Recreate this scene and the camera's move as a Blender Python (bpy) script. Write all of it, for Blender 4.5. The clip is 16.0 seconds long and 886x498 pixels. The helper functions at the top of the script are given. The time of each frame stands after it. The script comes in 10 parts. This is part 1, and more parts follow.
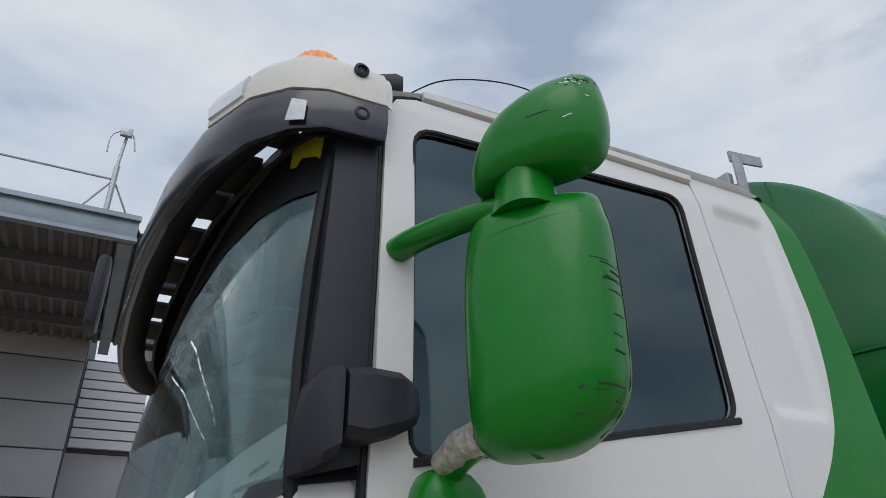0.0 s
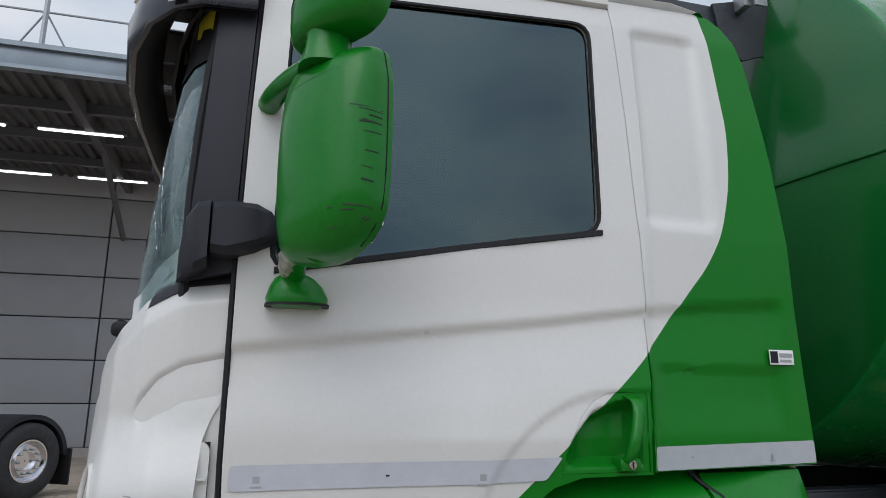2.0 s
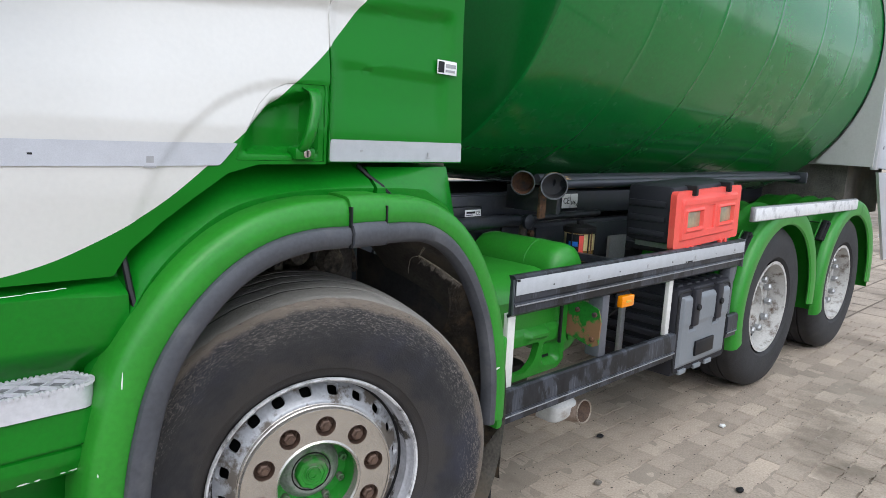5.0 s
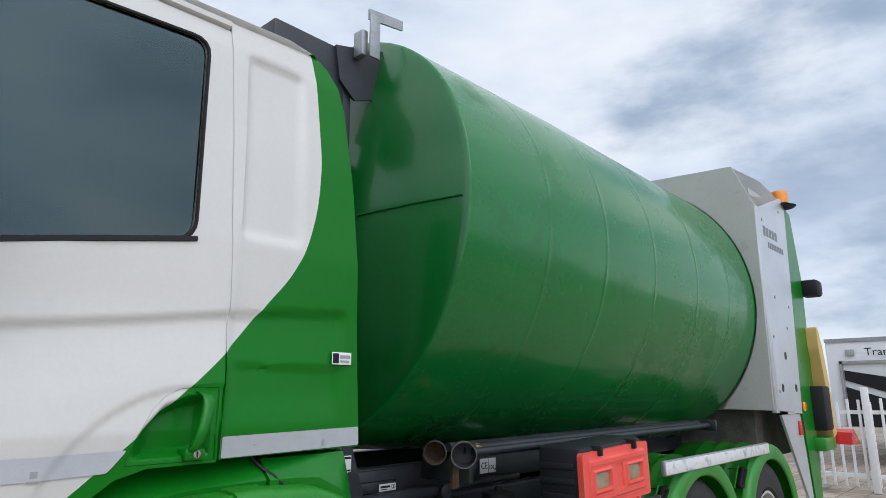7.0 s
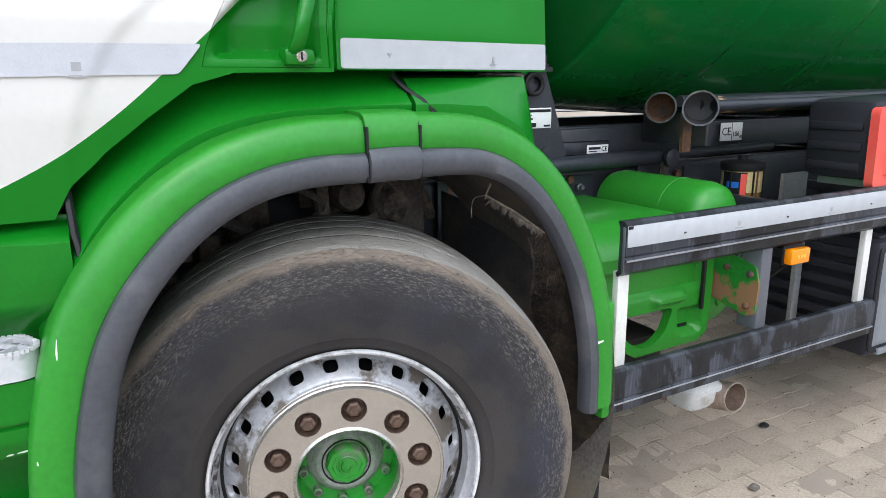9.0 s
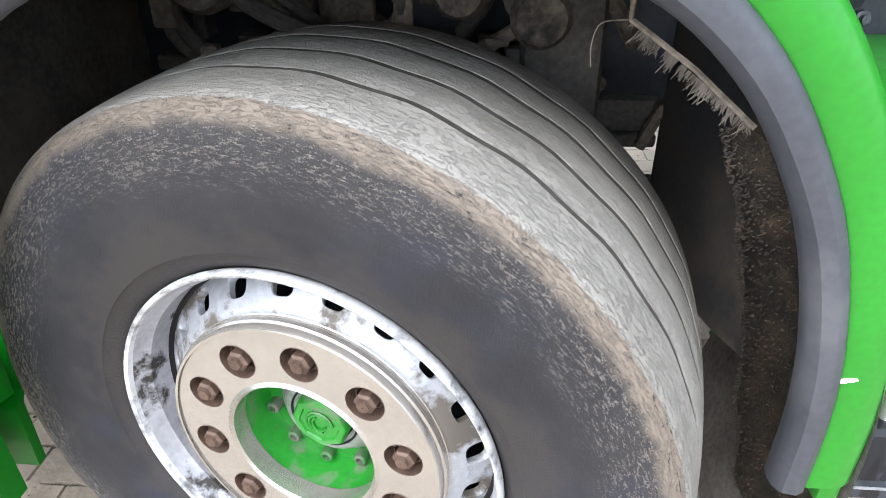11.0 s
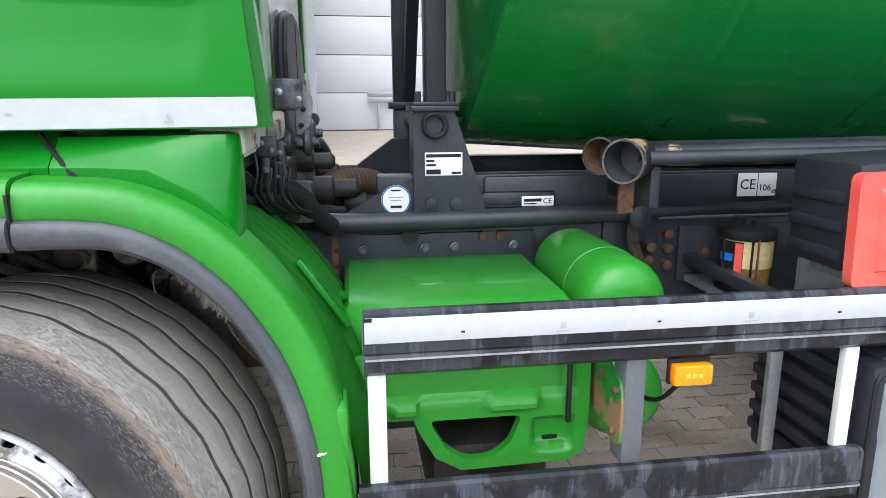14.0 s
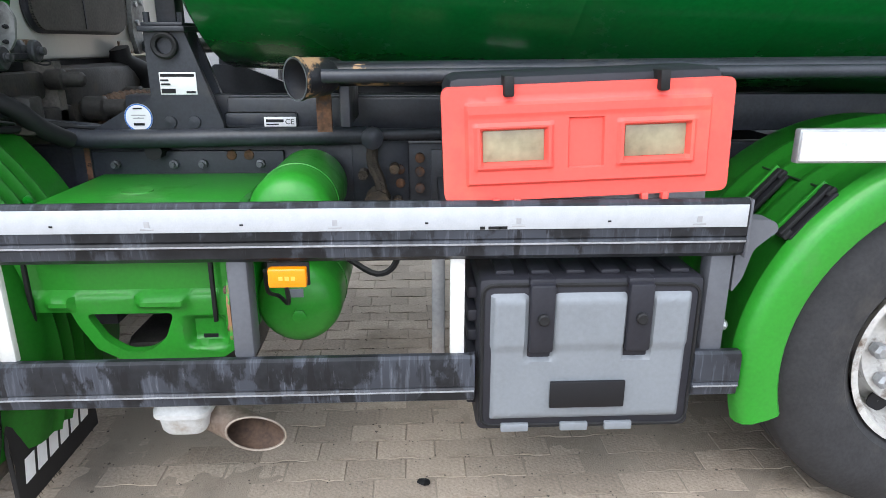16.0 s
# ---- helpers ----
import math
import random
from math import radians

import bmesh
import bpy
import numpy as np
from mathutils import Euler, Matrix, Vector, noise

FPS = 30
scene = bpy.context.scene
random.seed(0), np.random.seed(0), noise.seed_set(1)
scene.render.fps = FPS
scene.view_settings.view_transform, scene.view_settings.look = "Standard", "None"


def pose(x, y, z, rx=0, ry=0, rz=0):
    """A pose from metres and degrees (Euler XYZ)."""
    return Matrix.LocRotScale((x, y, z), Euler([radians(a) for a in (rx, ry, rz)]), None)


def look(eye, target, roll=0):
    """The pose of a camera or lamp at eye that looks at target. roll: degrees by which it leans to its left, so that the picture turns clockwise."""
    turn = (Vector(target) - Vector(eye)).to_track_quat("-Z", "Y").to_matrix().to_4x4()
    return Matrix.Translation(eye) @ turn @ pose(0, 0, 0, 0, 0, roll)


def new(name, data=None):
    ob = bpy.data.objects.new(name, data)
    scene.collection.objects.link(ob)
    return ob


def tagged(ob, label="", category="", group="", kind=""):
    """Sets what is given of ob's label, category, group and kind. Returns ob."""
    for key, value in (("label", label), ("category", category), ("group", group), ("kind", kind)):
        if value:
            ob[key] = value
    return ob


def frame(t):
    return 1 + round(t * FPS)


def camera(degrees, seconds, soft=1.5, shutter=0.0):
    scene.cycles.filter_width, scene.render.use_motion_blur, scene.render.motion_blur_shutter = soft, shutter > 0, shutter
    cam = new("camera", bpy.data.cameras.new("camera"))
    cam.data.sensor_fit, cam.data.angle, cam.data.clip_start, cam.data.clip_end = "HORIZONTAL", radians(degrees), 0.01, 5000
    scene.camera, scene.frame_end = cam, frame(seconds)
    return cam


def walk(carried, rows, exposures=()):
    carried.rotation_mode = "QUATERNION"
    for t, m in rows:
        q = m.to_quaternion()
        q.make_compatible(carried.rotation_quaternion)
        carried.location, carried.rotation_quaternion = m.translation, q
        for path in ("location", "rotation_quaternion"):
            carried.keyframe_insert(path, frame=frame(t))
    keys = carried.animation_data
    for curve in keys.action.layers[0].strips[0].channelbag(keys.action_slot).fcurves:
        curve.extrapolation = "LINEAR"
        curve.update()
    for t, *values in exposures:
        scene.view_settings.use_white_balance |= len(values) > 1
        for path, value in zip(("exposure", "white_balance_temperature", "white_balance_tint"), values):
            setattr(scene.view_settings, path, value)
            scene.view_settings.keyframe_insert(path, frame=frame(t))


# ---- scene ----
cam = camera(68.4, 16.0, soft=0.5)

PATH = [
    (0, (-1.371, -0.866, 1.639), (-0.529, 0.702, 2.551), -0.8),
    (0.5, (-1.151, -1.055, 1.618), (-0.438, 0.601, 2.484), -0.5),
    (1, (-0.909, -1.233, 1.604), (-0.335, 0.489, 2.443), -0.1),
    (1.5, (-0.847, -1.336, 1.58), (-0.357, 0.48, 2.26), 0.7),
    (2, (-0.895, -1.319, 1.547), (-0.373, 0.561, 1.987), 0.3),
    (2.5, (-0.91, -1.295, 1.499), (-0.395, 0.628, 1.685), 0.2),
    (3, (-0.935, -1.254, 1.486), (-0.427, 0.672, 1.299), 0.5),
    (3.5, (-0.949, -1.225, 1.428), (-0.478, 0.664, 0.972), 0.5),
    (4, (-0.975, -1.211, 1.413), (-0.239, 0.572, 0.882), 0.4),
    (4.5, (-0.907, -1.253, 1.423), (0.205, 0.345, 0.965), 0.3),
    (4.7, (-0.891, -1.266, 1.429), (0.369, 0.227, 1.001), 0.6),
    (6.8, (-0.91, -1.516, 1.53), (0.569, -0.218, 1.887), -0.4),
    (7, (-0.908, -1.53, 1.54), (0.543, -0.224, 1.974), -0.2),
    (7.5, (-0.885, -1.524, 1.536), (0.544, -0.225, 2.054), -0.0),
    (8, (-0.787, -1.438, 1.489), (0.598, -0.046, 1.867), -0.1),
    (8.5, (-0.584, -1.263, 1.412), (0.592, 0.353, 1.495), -0.4),
    (9, (-0.406, -1.111, 1.326), (0.517, 0.601, 0.86), -0.7),
    (9.2, (-0.325, -1.019, 1.299), (0.491, 0.689, 0.654), -0.8),
    (11.3, (0.278, -0.507, 1.231), (0.102, 1.184, 0.178), -0.5),
    (11.5, (0.263, -0.492, 1.238), (0.098, 1.185, 0.162), -0.7),
    (12, (0.227, -0.512, 1.251), (0.251, 1.176, 0.178), -0.4),
    (12.5, (0.276, -0.731, 1.339), (0.429, 1.064, 0.471), -0.8),
    (13, (0.398, -0.981, 1.432), (0.631, 0.918, 0.849), -0.6),
    (13.5, (0.562, -1.072, 1.447), (0.833, 0.861, 1.011), -0.5),
    (14, (0.768, -1.188, 1.421), (1.04, 0.744, 0.983), -0.2),
    (14.5, (1.014, -1.357, 1.416), (1.282, 0.556, 0.895), -0.7),
    (15, (1.255, -1.424, 1.382), (1.476, 0.489, 0.844), -0.1),
    (15.5, (1.56, -1.429, 1.383), (1.703, 0.484, 0.817), -0.2),
    (16, (1.834, -1.406, 1.357), (1.924, 0.5, 0.758), 0.1),
]
EXPOSURES = [(0, -0.28), (1.0, -0.35), (1.5, -0.35), (2.0, -0.2), (2.5, 0.2), (3.0, 0.22), (3.5, 0.18), (4.0, 0.35), (4.5, 0.57), (7.0, 0.10), (7.6, 0.04), (8.0, 0.10), (8.5, 0.60), (9.0, 0.93), (11.5, 1.88), (12.5, 1.90), (13.0, 1.55), (13.6, 1.4), (14.5, 1.35), (16.0, 1.32)]
walk(cam, [(t, look(eye, target, roll)) for t, eye, target, roll in PATH], EXPOSURES)

# ---- world and sun: bright broken overcast ----
sky = bpy.data.worlds.new("sky")
scene.world = sky
sky.use_nodes = True
wn, wl = sky.node_tree.nodes, sky.node_tree.links
wn.clear()
w_out, w_bg = wn.new("ShaderNodeOutputWorld"), wn.new("ShaderNodeBackground")
w_sky = wn.new("ShaderNodeTexSky")
w_sky.sky_type, w_sky.sun_disc, w_sky.sun_elevation, w_sky.sun_rotation = "NISHITA", False, radians(52), radians(200)
w_co, w_map = wn.new("ShaderNodeTexCoord"), wn.new("ShaderNodeMapping")
w_map.inputs["Scale"].default_value = (1.0, 1.0, 2.4)
w_map.inputs["Location"].default_value = (0.35, 0.1, 0.25)
w_n = wn.new("ShaderNodeTexNoise")
w_n.inputs["Scale"].default_value, w_n.inputs["Detail"].default_value, w_n.inputs["Roughness"].default_value = 2.1, 7.0, 0.52
w_r = wn.new("ShaderNodeValToRGB")
w_r.color_ramp.elements[0].position, w_r.color_ramp.elements[0].color = 0.36, (0.37, 0.45, 0.60, 1)
w_r.color_ramp.elements[1].position, w_r.color_ramp.elements[1].color = 0.62, (0.74, 0.785, 0.865, 1)
mid_el = w_r.color_ramp.elements.new(0.48)
mid_el.color = (0.58, 0.66, 0.79, 1)
w_sm = wn.new("ShaderNodeMix")
w_sm.data_type, w_sm.blend_type = "RGBA", "MULTIPLY"
w_sm.inputs[0].default_value = 1.0
w_sm.inputs[7].default_value = (0.10, 0.10, 0.10, 1)
w_mix = wn.new("ShaderNodeMix")
w_mix.data_type = "RGBA"
w_mix.inputs[0].default_value = 0.88
wl.new(w_co.outputs["Generated"], w_map.inputs["Vector"])
wl.new(w_map.outputs["Vector"], w_n.inputs["Vector"])
wl.new(w_n.outputs["Fac"], w_r.inputs["Fac"])
wl.new(w_sky.outputs["Color"], w_sm.inputs[6])
wl.new(w_sm.outputs[2], w_mix.inputs[6])
wl.new(w_r.outputs["Color"], w_mix.inputs[7])
# a heavier blue-grey cloud bank stands over the lorry's tail
w_dir, w_add, w_bank, w_dark = wn.new("ShaderNodeVectorMath"), wn.new("ShaderNodeMath"), wn.new("ShaderNodeMapRange"), wn.new("ShaderNodeMix")
w_dir.operation, w_add.operation = "DOT_PRODUCT", "MULTIPLY_ADD"
w_dir.inputs[1].default_value = Vector((0.90, 0.16, 0.44)).normalized()
w_n2 = wn.new("ShaderNodeTexNoise")
w_n2.inputs["Scale"].default_value, w_n2.inputs["Detail"].default_value, w_n2.inputs["Roughness"].default_value = 3.4, 8.0, 0.55
wl.new(w_map.outputs["Vector"], w_n2.inputs["Vector"])
wl.new(w_co.outputs["Generated"], w_dir.inputs[0])
wl.new(w_n2.outputs["Fac"], w_add.inputs[0])
w_add.inputs[1].default_value = 0.42
wl.new(w_dir.outputs["Value"], w_add.inputs[2])
w_bank.interpolation_type = "SMOOTHSTEP"
w_bank.inputs["From Min"].default_value, w_bank.inputs["From Max"].default_value = 1.155, 1.27
wl.new(w_add.outputs[0], w_bank.inputs["Value"])
w_dark.data_type = "RGBA"
w_dark.inputs[7].default_value = (0.25, 0.335, 0.47, 1)
wl.new(w_bank.outputs["Result"], w_dark.inputs[0])
wl.new(w_mix.outputs[2], w_dark.inputs[6])
# the clouds glow where the sun stands behind them
w_sun, w_glow, w_lit = wn.new("ShaderNodeVectorMath"), wn.new("ShaderNodeMapRange"), wn.new("ShaderNodeVectorMath")
w_sun.operation, w_lit.operation, w_glow.interpolation_type = "DOT_PRODUCT", "SCALE", "SMOOTHSTEP"
w_sun.inputs[1].default_value = Vector((-4, -9, 11)).normalized()
w_glow.inputs["From Min"].default_value, w_glow.inputs["From Max"].default_value = 0.45, 1.0
w_glow.inputs["To Min"].default_value, w_glow.inputs["To Max"].default_value = 1.0, 1.9
wl.new(w_co.outputs["Generated"], w_sun.inputs[0])
wl.new(w_sun.outputs["Value"], w_glow.inputs["Value"])
wl.new(w_dark.outputs[2], w_lit.inputs[0])
wl.new(w_glow.outputs["Result"], w_lit.inputs["Scale"])
w_tint = wn.new("ShaderNodeVectorMath")
w_tint.operation = "MULTIPLY"
w_tint.inputs[1].default_value = (1.02, 1.0, 0.965)
wl.new(w_lit.outputs[0], w_tint.inputs[0])
wl.new(w_tint.outputs[0], w_bg.inputs["Color"])
w_bg.inputs["Strength"].default_value = 1.22
wl.new(w_bg.outputs["Background"], w_out.inputs["Surface"])

sun_data = bpy.data.lights.new("sun", "SUN")
sun_data.energy, sun_data.angle, sun_data.color = 0.6, radians(40), (1.0, 0.96, 0.9)
sun = new("sun", sun_data)
sun.matrix_world = look((-3, -8, 11), (1, 1, 0))

# ---- materials ----


def link(nt, a, b):
    nt.links.new(a, b)


def surface(name, color, rough=0.5, metal=0.0, var=0.12, scale=6.0, fine=90.0, bump=0.0, coat=0.0, dirt=None, dirt_at=0.62, dirt_scale=3.5, stretch=(1, 1, 1), random_tint=0.0, spec=0.5, edge=(0.06, 0.1)):
    """Principled surface with two scales of colour change, fine relief and optional dirt patches."""
    m = bpy.data.materials.new(name)
    m.use_nodes = True
    nt = m.node_tree
    b = nt.nodes["Principled BSDF"]
    co, mp = nt.nodes.new("ShaderNodeTexCoord"), nt.nodes.new("ShaderNodeMapping")
    mp.inputs["Scale"].default_value = stretch
    link(nt, co.outputs["Object"], mp.inputs["Vector"])
    n1, n2 = nt.nodes.new("ShaderNodeTexNoise"), nt.nodes.new("ShaderNodeTexNoise")
    n1.inputs["Scale"].default_value, n1.inputs["Detail"].default_value = scale, 5
    n2.inputs["Scale"].default_value, n2.inputs["Detail"].default_value = fine, 3
    link(nt, mp.outputs["Vector"], n1.inputs["Vector"])
    link(nt, mp.outputs["Vector"], n2.inputs["Vector"])
    add = nt.nodes.new("ShaderNodeMath")
    add.operation = "ADD"
    link(nt, n1.outputs["Fac"], add.inputs[0])
    link(nt, n2.outputs["Fac"], add.inputs[1])
    rng = nt.nodes.new("ShaderNodeMapRange")
    rng.inputs["From Min"].default_value, rng.inputs["From Max"].default_value = 0.7, 1.3
    rng.inputs["To Min"].default_value, rng.inputs["To Max"].default_value = 1 - var, 1 + var
    link(nt, add.outputs[0], rng.inputs["Value"])
    last = rng.outputs["Result"]
    if random_tint:
        oi, rr, mu = nt.nodes.new("ShaderNodeObjectInfo"), nt.nodes.new("ShaderNodeMapRange"), nt.nodes.new("ShaderNodeMath")
        ge, su = nt.nodes.new("ShaderNodeNewGeometry"), nt.nodes.new("ShaderNodeMath")
        su.operation = "ADD"
        fr = nt.nodes.new("ShaderNodeMath")
        fr.operation = "FRACT"
        link(nt, oi.outputs["Random"], su.inputs[0])
        link(nt, ge.outputs["Random Per Island"], su.inputs[1])
        link(nt, su.outputs[0], fr.inputs[0])
        rr.inputs["To Min"].default_value, rr.inputs["To Max"].default_value = 1 - random_tint, 1 + random_tint
        link(nt, fr.outputs[0], rr.inputs["Value"])
        mu.operation = "MULTIPLY"
        link(nt, last, mu.inputs[0])
        link(nt, rr.outputs["Result"], mu.inputs[1])
        last = mu.outputs[0]
    tint = nt.nodes.new("ShaderNodeVectorMath")
    tint.operation = "SCALE"
    tint.inputs[0].default_value = color[:3]
    link(nt, last, tint.inputs["Scale"])
    out = tint.outputs[0]
    b.inputs["Roughness"].default_value, b.inputs["Metallic"].default_value = rough, metal
    b.inputs["Specular IOR Level"].default_value = spec
    if coat:
        b.inputs["Coat Weight"].default_value, b.inputs["Coat Roughness"].default_value = coat, 0.06
    if dirt:
        n3, ramp, mx = nt.nodes.new("ShaderNodeTexNoise"), nt.nodes.new("ShaderNodeValToRGB"), nt.nodes.new("ShaderNodeMix")
        n3.inputs["Scale"].default_value, n3.inputs["Detail"].default_value, n3.inputs["Roughness"].default_value = dirt_scale, 9, 0.65
        link(nt, mp.outputs["Vector"], n3.inputs["Vector"])
        ramp.color_ramp.elements[0].position, ramp.color_ramp.elements[1].position = dirt_at - edge[0], dirt_at + edge[1]
        link(nt, n3.outputs["Fac"], ramp.inputs["Fac"])
        mx.data_type = "RGBA"
        mx.inputs[7].default_value = (*dirt, 1)
        link(nt, ramp.outputs["Color"], mx.inputs[0])
        link(nt, out, mx.inputs[6])
        out = mx.outputs[2]
        r2 = nt.nodes.new("ShaderNodeMapRange")
        r2.inputs["To Min"].default_value, r2.inputs["To Max"].default_value = rough, min(1, rough + 0.35)
        link(nt, ramp.outputs["Color"], r2.inputs["Value"])
        link(nt, r2.outputs["Result"], b.inputs["Roughness"])
    link(nt, out, b.inputs["Base Color"])
    if bump:
        bp = nt.nodes.new("ShaderNodeBump")
        bp.inputs["Strength"].default_value, bp.inputs["Distance"].default_value = bump, 0.004
        link(nt, add.outputs[0], bp.inputs["Height"])
        link(nt, bp.outputs["Normal"], b.inputs["Normal"])
    return m


GREEN_C, WHITE_C = (0.004, 0.168, 0.010), (0.655, 0.640, 0.612)
GREEN = surface("green_paint", GREEN_C, 0.30, var=0.10, coat=0.16, spec=0.28, dirt=(0.02, 0.14, 0.02), dirt_at=0.66)
# the drum end's colour is darkened for the cab's dark reflection in it
DRUM_END = surface("reflection_darkened_drum_green", (0.003, 0.110, 0.018), 0.26, var=0.10, scale=1.6, coat=0.35, bump=0.03, spec=0.4)
DRUM_GREEN = surface("drum_green_paint", (0.003, 0.165, 0.029), 0.24, var=0.12, scale=1.6, fine=60, coat=0.32, bump=0.05, spec=0.40, dirt=(0.004, 0.134, 0.024), dirt_at=0.60, dirt_scale=2.2)
LIGHT_GREEN = surface("sun_faded_green_plastic", (0.022, 0.225, 0.020), 0.38, var=0.12, coat=0.14, spec=0.36, dirt=(0.055, 0.205, 0.045), dirt_at=0.64)
WHITE = surface("white_paint", WHITE_C, 0.35, var=0.025, coat=0.3, dirt=(0.6, 0.58, 0.54), dirt_at=0.70, dirt_scale=2.5)
BEIGE = surface("aged_white_plastic", (0.62, 0.59, 0.53), 0.5, var=0.05)
DARKPLAST = surface("dark_grey_plastic", (0.020, 0.020, 0.026), 0.5, var=0.15, bump=0.08, spec=0.3)
PILLAR = surface("dark_pillar_paint", (0.020, 0.020, 0.028), 0.5, var=0.10, spec=0.3)
VISOR = surface("smoked_visor", (0.016, 0.015, 0.022), 0.22, var=0.1, coat=0.25)
RUBBER = surface("grey_rubber_lip", (0.060, 0.063, 0.074), 0.48, var=0.18, scale=9, bump=0.1, dirt=(0.12, 0.12, 0.128), dirt_at=0.58)
BLACK = surface("black_rubber", (0.012, 0.012, 0.013), 0.6, var=0.2, spec=0.3)
CHASSIS = surface("chassis_blue_black", (0.028, 0.031, 0.039), 0.38, var=0.28, bump=0.1, dirt=(0.065, 0.062, 0.06), dirt_at=0.6, spec=0.42)
LINER = surface("dusty_black_liner", (0.110, 0.100, 0.088), 0.85, var=0.45, scale=9, bump=0.3, dirt=(0.17, 0.14, 0.105), dirt_at=0.57)
DUSTY = surface("dust_caked_metal", (0.18, 0.15, 0.118), 0.9, var=0.5, scale=22, bump=0.5, dirt=(0.03, 0.028, 0.026), dirt_at=0.58, dirt_scale=9)
GROOVE = surface("dark_groove_rubber", (0.045, 0.040, 0.034), 0.95, var=0.4, scale=40)
FLAP = surface("dirty_bristle_mat", (0.050, 0.040, 0.031), 0.95, var=0.5, scale=40, fine=300, bump=1.0, dirt=(0.12, 0.085, 0.055), dirt_at=0.56, dirt_scale=16)
FLAKED = surface("flaked_black_paint", (0.016, 0.016, 0.019), 0.4, var=0.3, scale=18, bump=0.25, dirt=(0.34, 0.21, 0.11), dirt_at=0.535, dirt_scale=7, edge=(0.01, 0.02))
FLAKEGREEN = surface("flaking_green_over_rust", (0.012, 0.19, 0.018), 0.55, var=0.2, scale=12, bump=0.3, dirt=(0.24, 0.125, 0.06), dirt_at=0.50, dirt_scale=9, edge=(0.02, 0.03))
RUST = surface("rust", (0.13, 0.062, 0.032), 0.85, var=0.45, scale=25, bump=0.4, dirt=(0.06, 0.05, 0.05), dirt_at=0.55, dirt_scale=14)
SILVER = surface("cast_aluminium", (0.60, 0.60, 0.62), 0.42, metal=0.35, var=0.10, scale=20, bump=0.05)
STEP = surface("worn_silver_step", (0.58, 0.57, 0.60), 0.45, metal=0.12, var=0.10, scale=25, dirt=(0.34, 0.33, 0.35), dirt_at=0.64, dirt_scale=9)
STEPTRAY = surface("grimy_step_tray", (0.165, 0.165, 0.175), 0.6, metal=0.1, var=0.4, scale=30, dirt=(0.05, 0.05, 0.052), dirt_at=0.56, dirt_scale=14)
RIM = surface("silver_rim_paint", (0.41, 0.42, 0.445), 0.36, metal=0.3, var=0.16, scale=12, dirt=(0.14, 0.122, 0.105), dirt_at=0.52, dirt_scale=11, edge=(0.03, 0.05))
RIMBARREL = surface("grimy_rim_barrel", (0.40, 0.40, 0.425), 0.42, metal=0.2, var=0.2, scale=14, bump=0.1, dirt=(0.05, 0.045, 0.04), dirt_at=0.585, dirt_scale=9, edge=(0.02, 0.04))
GREYCAST = surface("dirty_grey_casting", (0.12, 0.127, 0.14), 0.5, metal=0.35, var=0.3, scale=18, bump=0.2, dirt=(0.03, 0.028, 0.026), dirt_at=0.55, dirt_scale=10)
RIM_EDGE = surface("white_rim_edge", (0.64, 0.64, 0.65), 0.4, metal=0.1, var=0.14, scale=18, dirt=(0.05, 0.045, 0.045), dirt_at=0.57, dirt_scale=16)
HUBRING = surface("brushed_nickel_ring", (0.52, 0.485, 0.44), 0.26, metal=0.75, var=0.08, scale=14)
NUT = surface("rusty_brown_nut", (0.12, 0.075, 0.055), 0.6, metal=0.3, var=0.3, scale=60)
HUB = surface("hub_green", (0.015, 0.22, 0.02), 0.4, var=0.15, coat=0.2, dirt=(0.16, 0.16, 0.13), dirt_at=0.6, dirt_scale=14)
TAPE = surface("white_reflective_tape", (0.435, 0.45, 0.475), 0.45, var=0.07, scale=30, fine=420, bump=0.12)
TAPE_FADED = surface("faded_reflective_tape", (0.50, 0.51, 0.55), 0.4, var=0.08, fine=420, scale=20)


